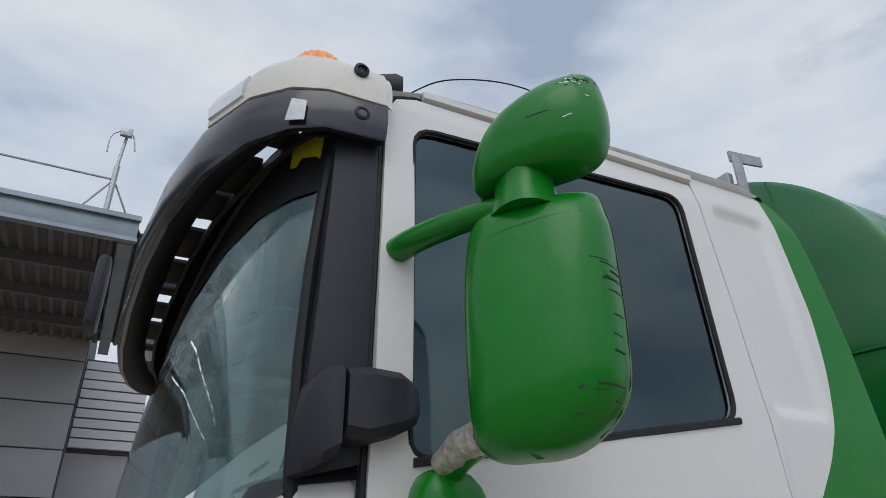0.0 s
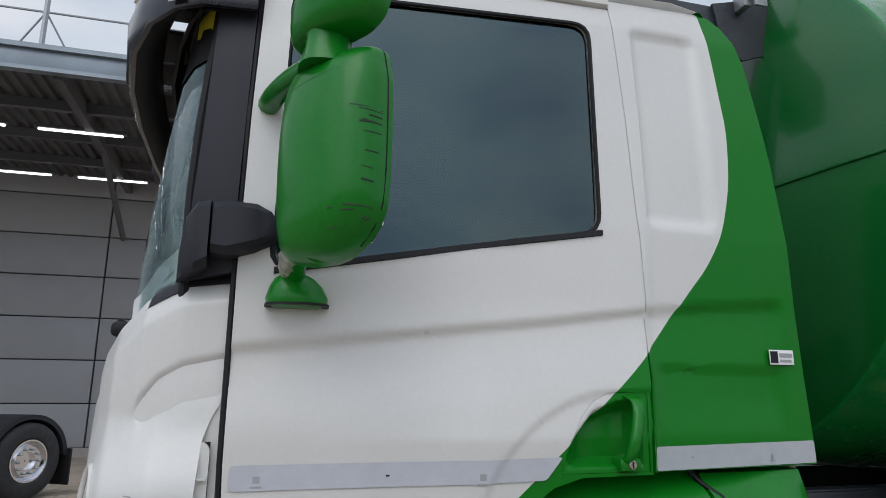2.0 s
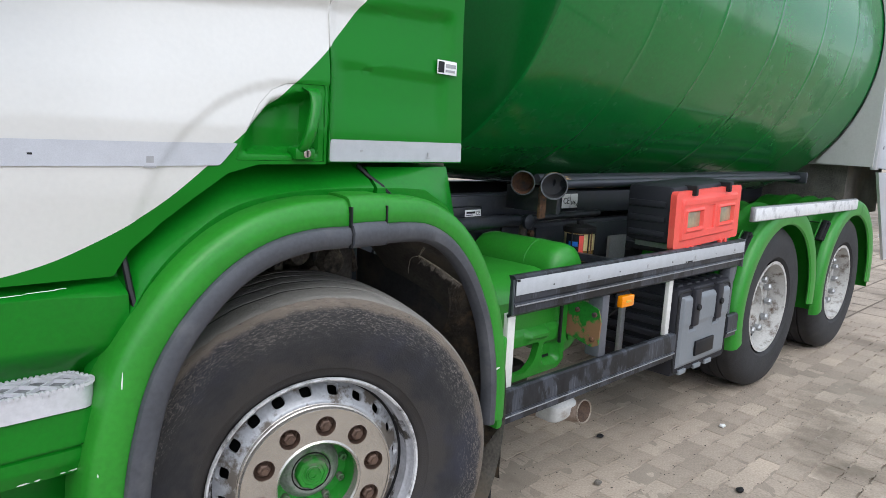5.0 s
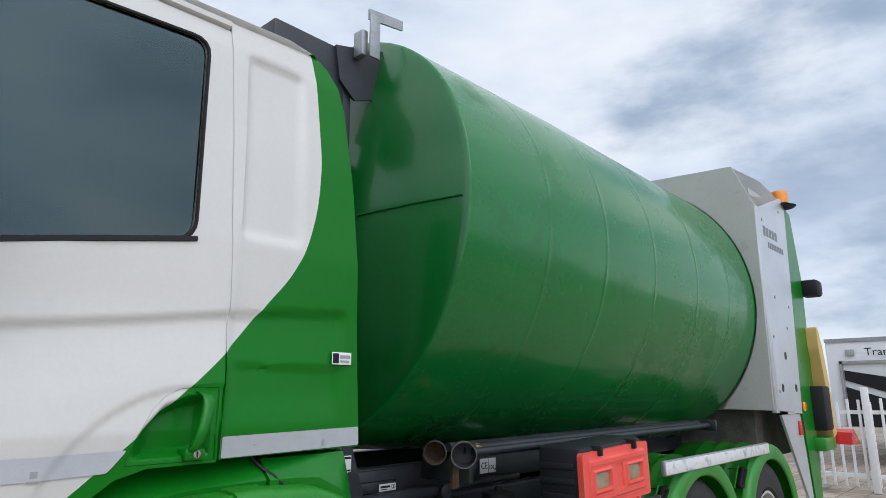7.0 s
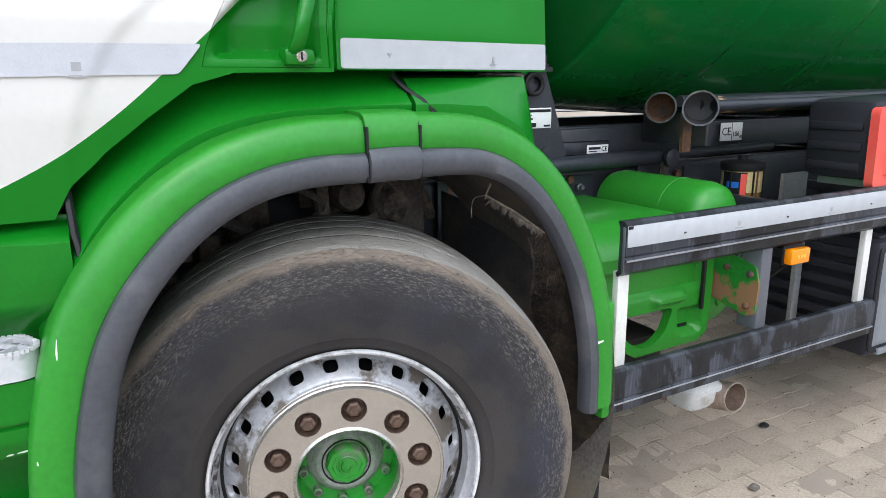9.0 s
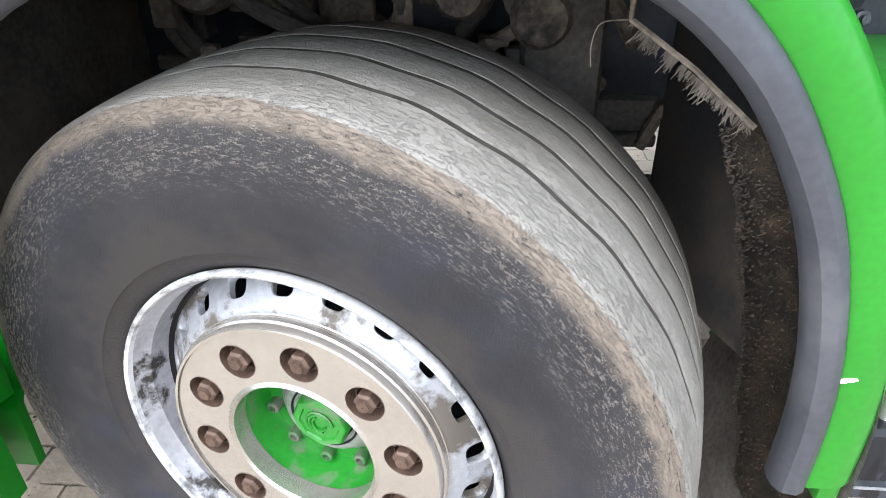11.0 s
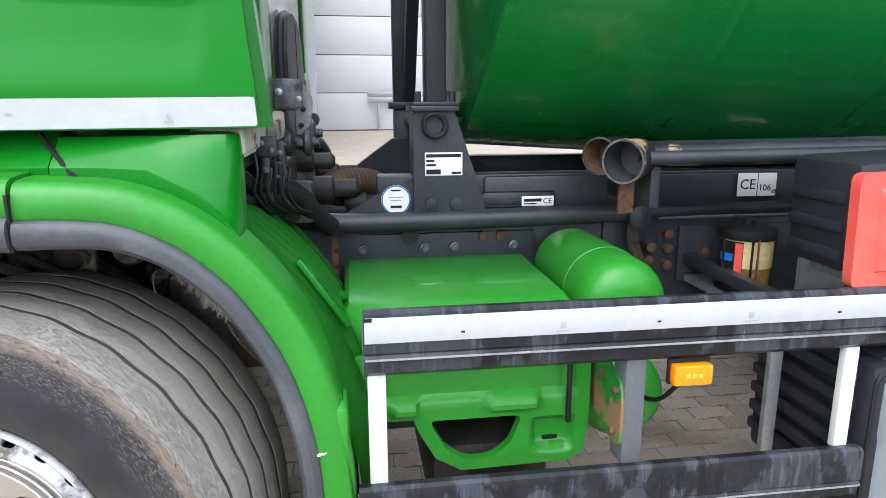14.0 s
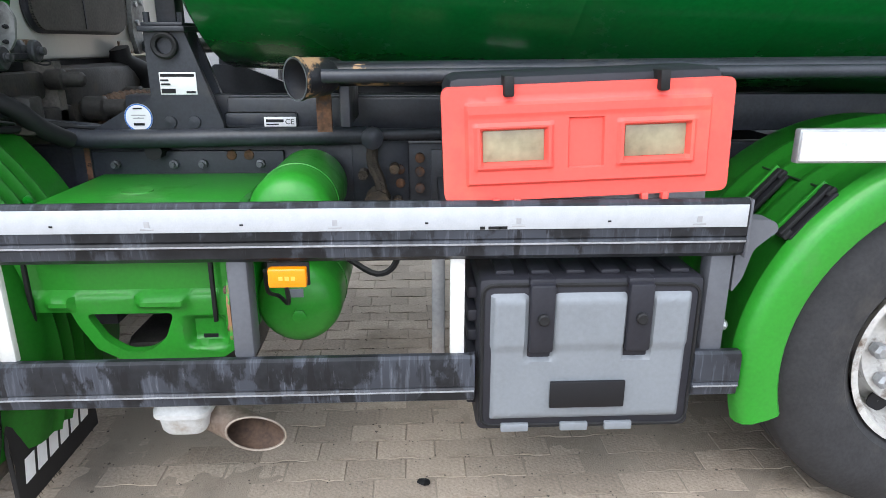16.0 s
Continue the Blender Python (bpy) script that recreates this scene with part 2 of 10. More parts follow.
def rail_material():
    """Black rail paint bleached in blocks, with crisp drips and thin pale runs down its face."""
    m = surface("weathered_black_aluminium", (0.014, 0.015, 0.018), 0.36, var=0.4, scale=5.0, fine=40, spec=0.3)
    nt = m.node_tree
    b = nt.nodes["Principled BSDF"]
    out = b.inputs["Base Color"].links[0].from_socket
    co = nt.nodes.new("ShaderNodeTexCoord")

    def runs(stretch, detail, lo, hi):
        mp, nz, rg = nt.nodes.new("ShaderNodeMapping"), nt.nodes.new("ShaderNodeTexNoise"), nt.nodes.new("ShaderNodeMapRange")
        mp.inputs["Scale"].default_value = stretch
        nz.inputs["Scale"].default_value, nz.inputs["Detail"].default_value, nz.inputs["Roughness"].default_value = 1.0, detail, 0.62
        link(nt, co.outputs["Object"], mp.inputs["Vector"])
        link(nt, mp.outputs["Vector"], nz.inputs["Vector"])
        rg.inputs["From Min"].default_value, rg.inputs["From Max"].default_value = lo, hi
        link(nt, nz.outputs["Fac"], rg.inputs["Value"])
        return rg.outputs["Result"]

    def lay(f, g, k, c, under):
        mu, mx = nt.nodes.new("ShaderNodeMath"), nt.nodes.new("ShaderNodeMix")
        mu.operation = "MULTIPLY"
        link(nt, f, mu.inputs[0])
        link(nt, g, mu.inputs[1])
        mx.data_type, mx.clamp_factor = "RGBA", True
        sc = nt.nodes.new("ShaderNodeMath")
        sc.operation, sc.inputs[1].default_value = "MULTIPLY", k
        link(nt, mu.outputs[0], sc.inputs[0])
        link(nt, sc.outputs[0], mx.inputs[0])
        link(nt, under, mx.inputs[6])
        mx.inputs[7].default_value = (*c, 1)
        return mx.outputs[2]

    blocks = runs((7, 1, 4), 10, 0.475, 0.510)
    cover = runs((2.2, 1, 1.4), 3, 0.30, 0.55)
    drips = runs((90, 1, 7), 5, 0.52, 0.64)
    thin = runs((210, 1, 14), 3, 0.60, 0.74)
    out = lay(blocks, cover, 0.9, (0.046, 0.051, 0.064), out)
    out = lay(drips, blocks, 0.6, (0.095, 0.103, 0.122), out)
    out = lay(thin, drips, 0.5, (0.26, 0.27, 0.30), out)
    black = runs((34, 1, 5), 7, 0.57, 0.60)
    out = lay(black, cover, 0.85, (0.009, 0.009, 0.011), out)
    link(nt, out, b.inputs["Base Color"])
    return m


def perforated():
    """Dark dusty sheet pierced by many small holes."""
    m = surface("perforated_dark_sheet", (0.060, 0.054, 0.048), 0.6, var=0.35, scale=7, spec=0.3)
    nt = m.node_tree
    b = nt.nodes["Principled BSDF"]
    out = b.inputs["Base Color"].links[0].from_socket
    co, vo, rg, mx = nt.nodes.new("ShaderNodeTexCoord"), nt.nodes.new("ShaderNodeTexVoronoi"), nt.nodes.new("ShaderNodeMapRange"), nt.nodes.new("ShaderNodeMix")
    vo.inputs["Scale"].default_value, vo.inputs["Randomness"].default_value = 120, 0.15
    link(nt, co.outputs["Object"], vo.inputs["Vector"])
    rg.inputs["From Min"].default_value, rg.inputs["From Max"].default_value = 0.36, 0.46
    link(nt, vo.outputs["Distance"], rg.inputs["Value"])
    mx.data_type = "RGBA"
    link(nt, rg.outputs["Result"], mx.inputs[0])
    mx.inputs[6].default_value = (0.012, 0.011, 0.010, 1)
    link(nt, out, mx.inputs[7])
    link(nt, mx.outputs[2], b.inputs["Base Color"])
    return m


RAILM = rail_material()
MESHED = perforated()
RAILEDGE = surface("bare_rail_edge", (0.38, 0.39, 0.42), 0.4, metal=0.5, var=0.25, scale=8)
WPOST = surface("white_post", (0.66, 0.65, 0.62), 0.5, var=0.08)
LATCHM = surface("oily_dark_casting", (0.040, 0.042, 0.047), 0.42, metal=0.3, var=0.35, scale=18, bump=0.25, dirt=(0.12, 0.11, 0.10), dirt_at=0.64, dirt_scale=10)
DIRTYGREY = surface("dirty_light_grey_casting", (0.20, 0.205, 0.205), 0.5, var=0.25, scale=18, bump=0.2, dirt=(0.07, 0.065, 0.06), dirt_at=0.56, dirt_scale=9)
OILY = surface("oily_dark_iron", (0.030, 0.028, 0.026), 0.5, var=0.4, scale=14, bump=0.25, dirt=(0.085, 0.070, 0.055), dirt_at=0.60, dirt_scale=8, spec=0.35)
GPOST = surface("grey_post", (0.10, 0.105, 0.12), 0.5, var=0.1)
GALV = surface("galvanised_steel", (0.36, 0.37, 0.38), 0.42, metal=0.6, var=0.14, scale=18)
SHEETM = surface("bare_sheet_metal", (0.62, 0.64, 0.68), 0.36, metal=0.55, var=0.07, scale=4)
GREYPANEL = surface("light_grey_body_panel", (0.44, 0.44, 0.42), 0.45, var=0.06, scale=3, dirt=(0.34, 0.33, 0.31), dirt_at=0.64)
CASE = surface("grey_plastic_case", (0.185, 0.200, 0.218), 0.5, var=0.07, scale=10, bump=0.05)
RED = surface("red_orange_plastic", (0.82, 0.092, 0.072), 0.45, var=0.06, coat=0.05, dirt=(0.78, 0.14, 0.09), dirt_at=0.62)
MURKY = surface("murky_clear_window", (0.31, 0.275, 0.18), 0.22, var=0.28, scale=5, fine=30)
AMBER = surface("amber_lens", (0.90, 0.27, 0.0), 0.2, var=0.08, fine=200, coat=0.5)
REDLENS = surface("red_lens", (0.55, 0.02, 0.02), 0.25, var=0.1, coat=0.4)
CHROME = surface("chrome", (0.8, 0.8, 0.82), 0.10, metal=1.0, var=0.05)
LAMPGLASS = surface("headlamp_clear_lens", (0.62, 0.64, 0.66), 0.10, metal=0.35, var=0.12, scale=12, coat=1.0)
LABEL = surface("white_label", (0.8, 0.8, 0.8), 0.45, var=0.03)
INK = surface("black_ink", (0.01, 0.01, 0.012), 0.5, var=0.05, spec=0.3)
GREYINK = surface("grey_print", (0.33, 0.33, 0.34), 0.5, var=0.1)
BLUEINK = surface("blue_scuff", (0.012, 0.15, 0.55), 0.5, var=0.2)
BARE = surface("chipped_primer", (0.75, 0.76, 0.74), 0.6, var=0.1)
SCRATCH = surface("dark_scratch", (0.01, 0.025, 0.012), 0.6, var=0.2)
YELLOWCARD = surface("yellow_card", (0.45, 0.42, 0.02), 0.6, var=0.05)
FOILT = surface("crumpled_silver_tape", (0.45, 0.42, 0.37), 0.4, metal=0.5, var=0.4, scale=60, bump=0.8)
YELLOWBIN = surface("yellow_plastic", (0.62, 0.42, 0.14), 0.5, var=0.08)
ORANGE = surface("orange_plastic", (0.8, 0.12, 0.02), 0.5, var=0.1)
FILTERGLASS = surface("amber_filter_bowl", (0.30, 0.17, 0.05), 0.15, var=0.35, scale=16, coat=0.6)
INTERIOR = surface("dark_interior", (0.02, 0.021, 0.024), 0.8, var=0.2)


def pane(name, color, ior=1.5, rough=0.01, sheen=(1, 1, 1)):
    """Tinted glass."""
    m = bpy.data.materials.new(name)
    m.use_nodes = True
    nt = m.node_tree
    b = nt.nodes["Principled BSDF"]
    b.inputs["Base Color"].default_value = (*color, 1)
    b.inputs["Transmission Weight"].default_value = 1.0
    b.inputs["Specular Tint"].default_value = (*sheen, 1)
    b.inputs["Roughness"].default_value, b.inputs["IOR"].default_value = rough, ior
    n = nt.nodes.new("ShaderNodeTexNoise")
    n.inputs["Scale"].default_value = 1.6
    bp = nt.nodes.new("ShaderNodeBump")
    bp.inputs["Strength"].default_value, bp.inputs["Distance"].default_value = 0.05, 0.02
    link(nt, n.outputs["Fac"], bp.inputs["Height"])
    link(nt, bp.outputs["Normal"], b.inputs["Normal"])
    return m


def still(m):
    """Flatten a pane's ripples."""
    m.node_tree.nodes["Bump"].inputs["Strength"].default_value = 0.012
    return m


SIDEGLASS = pane("tinted_side_glass", (0.020, 0.034, 0.040), 1.80, 0.04, (0.72, 0.97, 1.0))
WINDGLASS = still(pane("green_tinted_windscreen", (0.62, 0.80, 0.76), 1.72))


def flank_weight(z):
    return float(np.interp(z, (1.10, 1.30, 1.45, 1.56, 1.75, 1.96, 2.3, 2.6), (0.5, 0.9, 1.0, 0.82, 0.52, 0.25, 0.06, 0.0)))


def flank_shift(x):
    return float(np.interp(x, (-0.78, -0.4, -0.2, 0.02, 0.104, 0.6), (0.0, 0.005, -0.025, -0.072, -0.066, 0.0)))


def flank_swell(x):
    return float(np.interp(x, (-0.95, -0.78, -0.4, 0.02, 0.0925, 0.104, 0.6), (-0.02, -0.035, -0.10, -0.10, -0.098, -0.080, 0.0)))


def two_tone():
    """White cab paint swept with green along a curve: green lies behind x = sweep(z)."""
    m = WHITE.copy()
    m.name = "white_and_green_cab_paint"
    nt = m.node_tree
    b = nt.nodes["Principled BSDF"]
    old = b.inputs["Base Color"].links[0].from_socket
    pos, sep = nt.nodes.new("ShaderNodeNewGeometry"), nt.nodes.new("ShaderNodeSeparateXYZ")
    link(nt, pos.outputs["Position"], sep.inputs["Vector"])
    zr = nt.nodes.new("ShaderNodeMapRange")
    zr.inputs["From Min"].default_value, zr.inputs["From Max"].default_value = 1.10, 2.75
    link(nt, sep.outputs["Z"], zr.inputs["Value"])
    cur = nt.nodes.new("ShaderNodeFloatCurve")
    c = cur.mapping.curves[0]
    sweep = ((1.10, -1.0), (1.112, -0.86), (1.15, -0.61), (1.20, -0.48), (1.27, -0.36), (1.40, -0.185), (1.53, -0.03), (1.66, 0.095),
             (1.81, 0.21), (1.92, 0.29), (2.05, 0.345), (2.26, 0.378), (2.44, 0.372), (2.75, 0.345))
    pts = [((z - 1.10) / 1.65, (x + flank_shift(x) * flank_weight(z) + float(np.interp(x, (-0.75, -0.5, -0.3, -0.1, 0.05), (0.0, -0.026, -0.032, -0.018, 0.0))) + 1.0) / 1.5) for z, x in sweep]
    c.points[0].location, c.points[1].location = pts[0], pts[-1]
    for p in pts[1:-1]:
        c.points.new(*p)
    cur.mapping.update()
    link(nt, zr.outputs["Result"], cur.inputs["Value"])
    xr = nt.nodes.new("ShaderNodeMapRange")
    xr.clamp = False
    xr.inputs["From Min"].default_value, xr.inputs["From Max"].default_value = -1.0, 0.5
    link(nt, sep.outputs["X"], xr.inputs["Value"])
    gt, mx = nt.nodes.new("ShaderNodeMath"), nt.nodes.new("ShaderNodeMix")
    gt.operation = "GREATER_THAN"
    link(nt, xr.outputs["Result"], gt.inputs[0])
    link(nt, cur.outputs["Value"], gt.inputs[1])
    mx.data_type = "RGBA"
    link(nt, gt.outputs[0], mx.inputs[0])
    link(nt, old, mx.inputs[6])
    mx.inputs[7].default_value = (*GREEN_C, 1)
    link(nt, mx.outputs[2], b.inputs["Base Color"])
    # the green coat is duller than the white
    for socket, white_v, green_v in (("Specular IOR Level", 0.5, 0.20), ("Coat Weight", 0.3, 0.08)):
        dull = nt.nodes.new("ShaderNodeMapRange")
        dull.inputs["To Min"].default_value, dull.inputs["To Max"].default_value = white_v, green_v
        link(nt, gt.outputs[0], dull.inputs["Value"])
        link(nt, dull.outputs["Result"], b.inputs[socket])
    return m


CABPAINT = two_tone()


def tyre_material():
    """Black sidewall with scuffs that run round it, a chewed brown shoulder and a chalky grey tread."""
    m = bpy.data.materials.new("worn_tyre_rubber")
    m.use_nodes = True
    nt = m.node_tree
    b = nt.nodes["Principled BSDF"]

    def math_node(op, *vals):
        nd = nt.nodes.new("ShaderNodeMath")
        nd.operation = op
        for i, v in enumerate(vals):
            if isinstance(v, (int, float)):
                nd.inputs[i].default_value = v
            else:
                link(nt, v, nd.inputs[i])
        return nd.outputs[0]

    def step_node(v, a, b2):
        nd = nt.nodes.new("ShaderNodeMapRange")
        nd.interpolation_type = "SMOOTHSTEP"
        nd.inputs["From Min"].default_value, nd.inputs["From Max"].default_value = a, b2
        link(nt, v, nd.inputs["Value"])
        return nd.outputs["Result"]

    def blend(f, c1, c2):
        nd = nt.nodes.new("ShaderNodeMix")
        nd.data_type = "RGBA"
        link(nt, f, nd.inputs[0])
        for i, c in ((6, c1), (7, c2)):
            if isinstance(c, tuple):
                nd.inputs[i].default_value = (*c, 1)
            else:
                link(nt, c, nd.inputs[i])
        return nd.outputs[2]

    def noise_node(vec, scale, detail):
        nd = nt.nodes.new("ShaderNodeTexNoise")
        nd.inputs["Scale"].default_value, nd.inputs["Detail"].default_value, nd.inputs["Roughness"].default_value = scale, detail, 0.65
        link(nt, vec, nd.inputs["Vector"])
        return nd.outputs["Fac"]

    co, sep = nt.nodes.new("ShaderNodeTexCoord"), nt.nodes.new("ShaderNodeSeparateXYZ")
    link(nt, co.outputs["Object"], sep.inputs["Vector"])
    X, Y, Z = sep.outputs["X"], sep.outputs["Y"], sep.outputs["Z"]
    r = math_node("SQRT", math_node("ADD", math_node("MULTIPLY", X, X), math_node("MULTIPLY", Z, Z)))
    pol = nt.nodes.new("ShaderNodeCombineXYZ")
    link(nt, math_node("MULTIPLY", math_node("ADD", r, math_node("MULTIPLY", Y, 0.5)), 9.0), pol.inputs["X"])
    link(nt, math_node("DIVIDE", X, r), pol.inputs["Y"])
    link(nt, math_node("DIVIDE", Z, r), pol.inputs["Z"])
    rings = nt.nodes.new("ShaderNodeCombineXYZ")
    link(nt, math_node("MULTIPLY", math_node("ADD", r, math_node("MULTIPLY", Y, 0.5)), 36.0), rings.inputs["X"])
    link(nt, math_node("MULTIPLY", math_node("DIVIDE", X, r), 4.5), rings.inputs["Y"])
    link(nt, math_node("MULTIPLY", math_node("DIVIDE", Z, r), 4.5), rings.inputs["Z"])
    streak = noise_node(pol.outputs[0], 9.0, 6)
    ridge = noise_node(rings.outputs[0], 9.0, 3)
    fine = noise_node(co.outputs["Object"], 260, 4)
    mid = noise_node(co.outputs["Object"], 26, 6)
    big = noise_node(co.outputs["Object"], 5, 4)
    # sidewall: dusty black, here and there bluish, with a brown bloom towards the rim
    side = blend(step_node(math_node("ADD", big, math_node("MULTIPLY", streak, 0.6)), 0.62, 1.05), (0.012, 0.012, 0.015), (0.028, 0.027, 0.028))
    side = blend(math_node("MULTIPLY", step_node(noise_node(co.outputs["Object"], 3.3, 3), 0.50, 0.66), 0.7), side, (0.021, 0.023, 0.040))
    side = blend(math_node("MULTIPLY", step_node(math_node("ADD", math_node("MULTIPLY", math_node("SUBTRACT", big, 0.5), 0.30), math_node("SUBTRACT", 0.375, r)), -0.005, 0.045), 0.60), side, (0.038, 0.032, 0.028))
    # crumbling shoulder: fine pale ridges that run round it on dark rubber, and a brown worn lip
    band = step_node(math_node("ADD", r, math_node("MULTIPLY", math_node("SUBTRACT", big, 0.5), 0.10)), 0.395, 0.480)
    patch = step_node(math_node("ADD", math_node("MULTIPLY", mid, 0.3), math_node("MULTIPLY", streak, 0.8)), 0.40, 0.78)
    crumb = math_node("ADD", math_node("MULTIPLY", ridge, 0.6), math_node("MULTIPLY", noise_node(co.outputs["Object"], 420, 3), 0.4))
    flecks = math_node("MULTIPLY", step_node(math_node("ADD", crumb, math_node("ADD", math_node("MULTIPLY", patch, 0.05), math_node("MULTIPLY", band, 0.05))), 0.560, 0.670), band)
    side = blend(math_node("MULTIPLY", band, 0.30), side, (0.050, 0.046, 0.045))
    side = blend(math_node("MULTIPLY", flecks, 0.85), side, (0.27, 0.24, 0.21))
    lip = step_node(math_node("ADD", r, math_node("ADD", math_node("MULTIPLY", math_node("SUBTRACT", mid, 0.5), 0.030), math_node("MULTIPLY", math_node("SUBTRACT", big, 0.5), 0.030))), 0.480, 0.498)
    side = blend(math_node("MULTIPLY", lip, math_node("SUBTRACT", 1.15, math_node("MULTIPLY", ridge, 0.8))), side, (0.225, 0.180, 0.140))
    black = step_node(math_node("ADD", math_node("MULTIPLY", streak, 0.7), math_node("MULTIPLY", ridge, 0.9)), 0.90, 1.0)
    side = blend(math_node("MULTIPLY", black, step_node(r, 0.43, 0.48)), side, (0.022, 0.020, 0.022))
    # tread
    tread = blend(step_node(math_node("ADD", math_node("MULTIPLY", big, 0.7), math_node("MULTIPLY", fine, 0.7)), 0.45, 0.95), (0.205, 0.190, 0.169), (0.298, 0.278, 0.250))
    tread = blend(math_node("MULTIPLY", step_node(mid, 0.56, 0.76), 0.55), tread, (0.205, 0.178, 0.145))
    edge = step_node(math_node("ADD", r, math_node("MULTIPLY", math_node("SUBTRACT", mid, 0.5), 0.010)), 0.5088, 0.5106)
    link(nt, blend(edge, side, tread), b.inputs["Base Color"])
    b.inputs["Roughness"].default_value = 0.68
    bp = nt.nodes.new("ShaderNodeBump")
    bp.inputs["Strength"].default_value, bp.inputs["Distance"].default_value = 0.75, 0.004
    link(nt, math_node("ADD", math_node("MULTIPLY", fine, math_node("SUBTRACT", 0.5, math_node("MULTIPLY", edge, 0.32))), math_node("MULTIPLY", math_node("ADD", streak, flecks), step_node(r, 0.35, 0.47))), bp.inputs["Height"])
    link(nt, bp.outputs["Normal"], b.inputs["Normal"])
    return m


TYRE = tyre_material()
PAVER = surface("concrete_paver", (0.365, 0.298, 0.236), 0.85, var=0.26, scale=1.3, fine=95, bump=0.7, dirt=(0.185, 0.150, 0.115), dirt_at=0.58, dirt_scale=1.1, random_tint=0.17)
JOINT = surface("sand_joint", (0.20, 0.165, 0.13), 0.95, var=0.3, scale=2.0, fine=200, bump=0.3, dirt=(0.08, 0.07, 0.06), dirt_at=0.6, dirt_scale=1.5)


def sand_toned(m, amount):
    """Mix a pale sand colour over the ground, more with world y, in drifts."""
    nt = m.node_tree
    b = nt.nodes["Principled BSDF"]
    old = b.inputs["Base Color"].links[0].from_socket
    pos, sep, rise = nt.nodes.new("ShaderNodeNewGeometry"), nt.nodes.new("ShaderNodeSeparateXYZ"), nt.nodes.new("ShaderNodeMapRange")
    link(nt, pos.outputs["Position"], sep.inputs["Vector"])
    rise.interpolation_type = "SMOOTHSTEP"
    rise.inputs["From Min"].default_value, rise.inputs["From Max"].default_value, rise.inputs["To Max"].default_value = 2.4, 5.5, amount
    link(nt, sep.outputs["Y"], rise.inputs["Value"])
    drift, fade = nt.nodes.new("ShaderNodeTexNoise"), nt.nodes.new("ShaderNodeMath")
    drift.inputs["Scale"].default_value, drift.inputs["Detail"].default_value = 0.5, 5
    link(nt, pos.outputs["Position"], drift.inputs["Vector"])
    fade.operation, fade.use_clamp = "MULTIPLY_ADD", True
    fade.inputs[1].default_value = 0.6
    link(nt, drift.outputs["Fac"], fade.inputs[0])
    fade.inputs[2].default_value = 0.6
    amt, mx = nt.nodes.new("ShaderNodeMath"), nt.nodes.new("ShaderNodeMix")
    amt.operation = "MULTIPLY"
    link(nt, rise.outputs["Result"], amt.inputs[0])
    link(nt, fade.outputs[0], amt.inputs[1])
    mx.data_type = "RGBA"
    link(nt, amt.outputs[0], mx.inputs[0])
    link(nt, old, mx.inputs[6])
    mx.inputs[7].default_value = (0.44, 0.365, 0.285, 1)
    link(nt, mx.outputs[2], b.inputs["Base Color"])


sand_toned(PAVER, 0.72)
sand_toned(JOINT, 0.88)
GRIT = surface("loose_grit", (0.12, 0.10, 0.08), 0.9, var=0.3, scale=3, random_tint=0.75)
KERB = surface("drain_channel_concrete", (0.33, 0.30, 0.27), 0.85, var=0.14, scale=3, bump=0.2)
WALLGREY = surface("grey_metal_cladding", (0.30, 0.30, 0.31), 0.5, var=0.05, scale=1.5)
WALLWHITE = surface("white_metal_cladding", (0.50, 0.50, 0.51), 0.5, var=0.04, scale=1.5)
SEAM = surface("dark_seam", (0.05, 0.05, 0.055), 0.7, var=0.1)
STEEL = surface("painted_steel_fascia", (0.22, 0.25, 0.28), 0.4, metal=0.4, var=0.25, scale=1.2)
DECK = surface("corrugated_roof_deck", (0.10, 0.10, 0.105), 0.6, var=0.15)
TUBE = bpy.data.materials.new("fluorescent_tube")
TUBE.use_nodes = True
TUBE.node_tree.nodes["Principled BSDF"].inputs["Emission Color"].default_value = (0.95, 1, 1, 1)
TUBE.node_tree.nodes["Principled BSDF"].inputs["Emission Strength"].default_value = 2.5
BRICKW = surface("white_brick", (0.55, 0.53, 0.50), 0.8, var=0.12)
FENCEW = surface("white_fence_paint", (0.74, 0.74, 0.74), 0.45, var=0.04)
VANW = surface("white_van_panel", (0.75, 0.76, 0.78), 0.35, var=0.03)

# ---- mesh helpers ----


def part(name, bm, material, parent=None, label="", m=None, smooth=True, recalc=True):
    """Link a bmesh as one mesh object, in world coordinates, under a thing or a part."""
    if recalc:
        bmesh.ops.recalc_face_normals(bm, faces=bm.faces)
    me = bpy.data.meshes.new(name)
    bm.to_mesh(me)
    bm.free()
    me.materials.append(material)
    if smooth:
        me.shade_smooth()
        me.set_sharp_from_angle(angle=radians(38))
    ob = new(name, me)
    if parent:
        ob.parent = parent
        if parent.type == "EMPTY" and parent.parent is None:
            ob.matrix_parent_inverse = parent.matrix_basis.inverted()
    if m:
        ob.matrix_basis = m
    if label:
        ob["label"] = label
    return ob


def thing(name, label, category, at=(0, 0, 0), group="", kind=""):
    e = new(name)
    e.matrix_basis = pose(*at)
    e.empty_display_size = 0.2
    return tagged(e, label, category, group, kind)


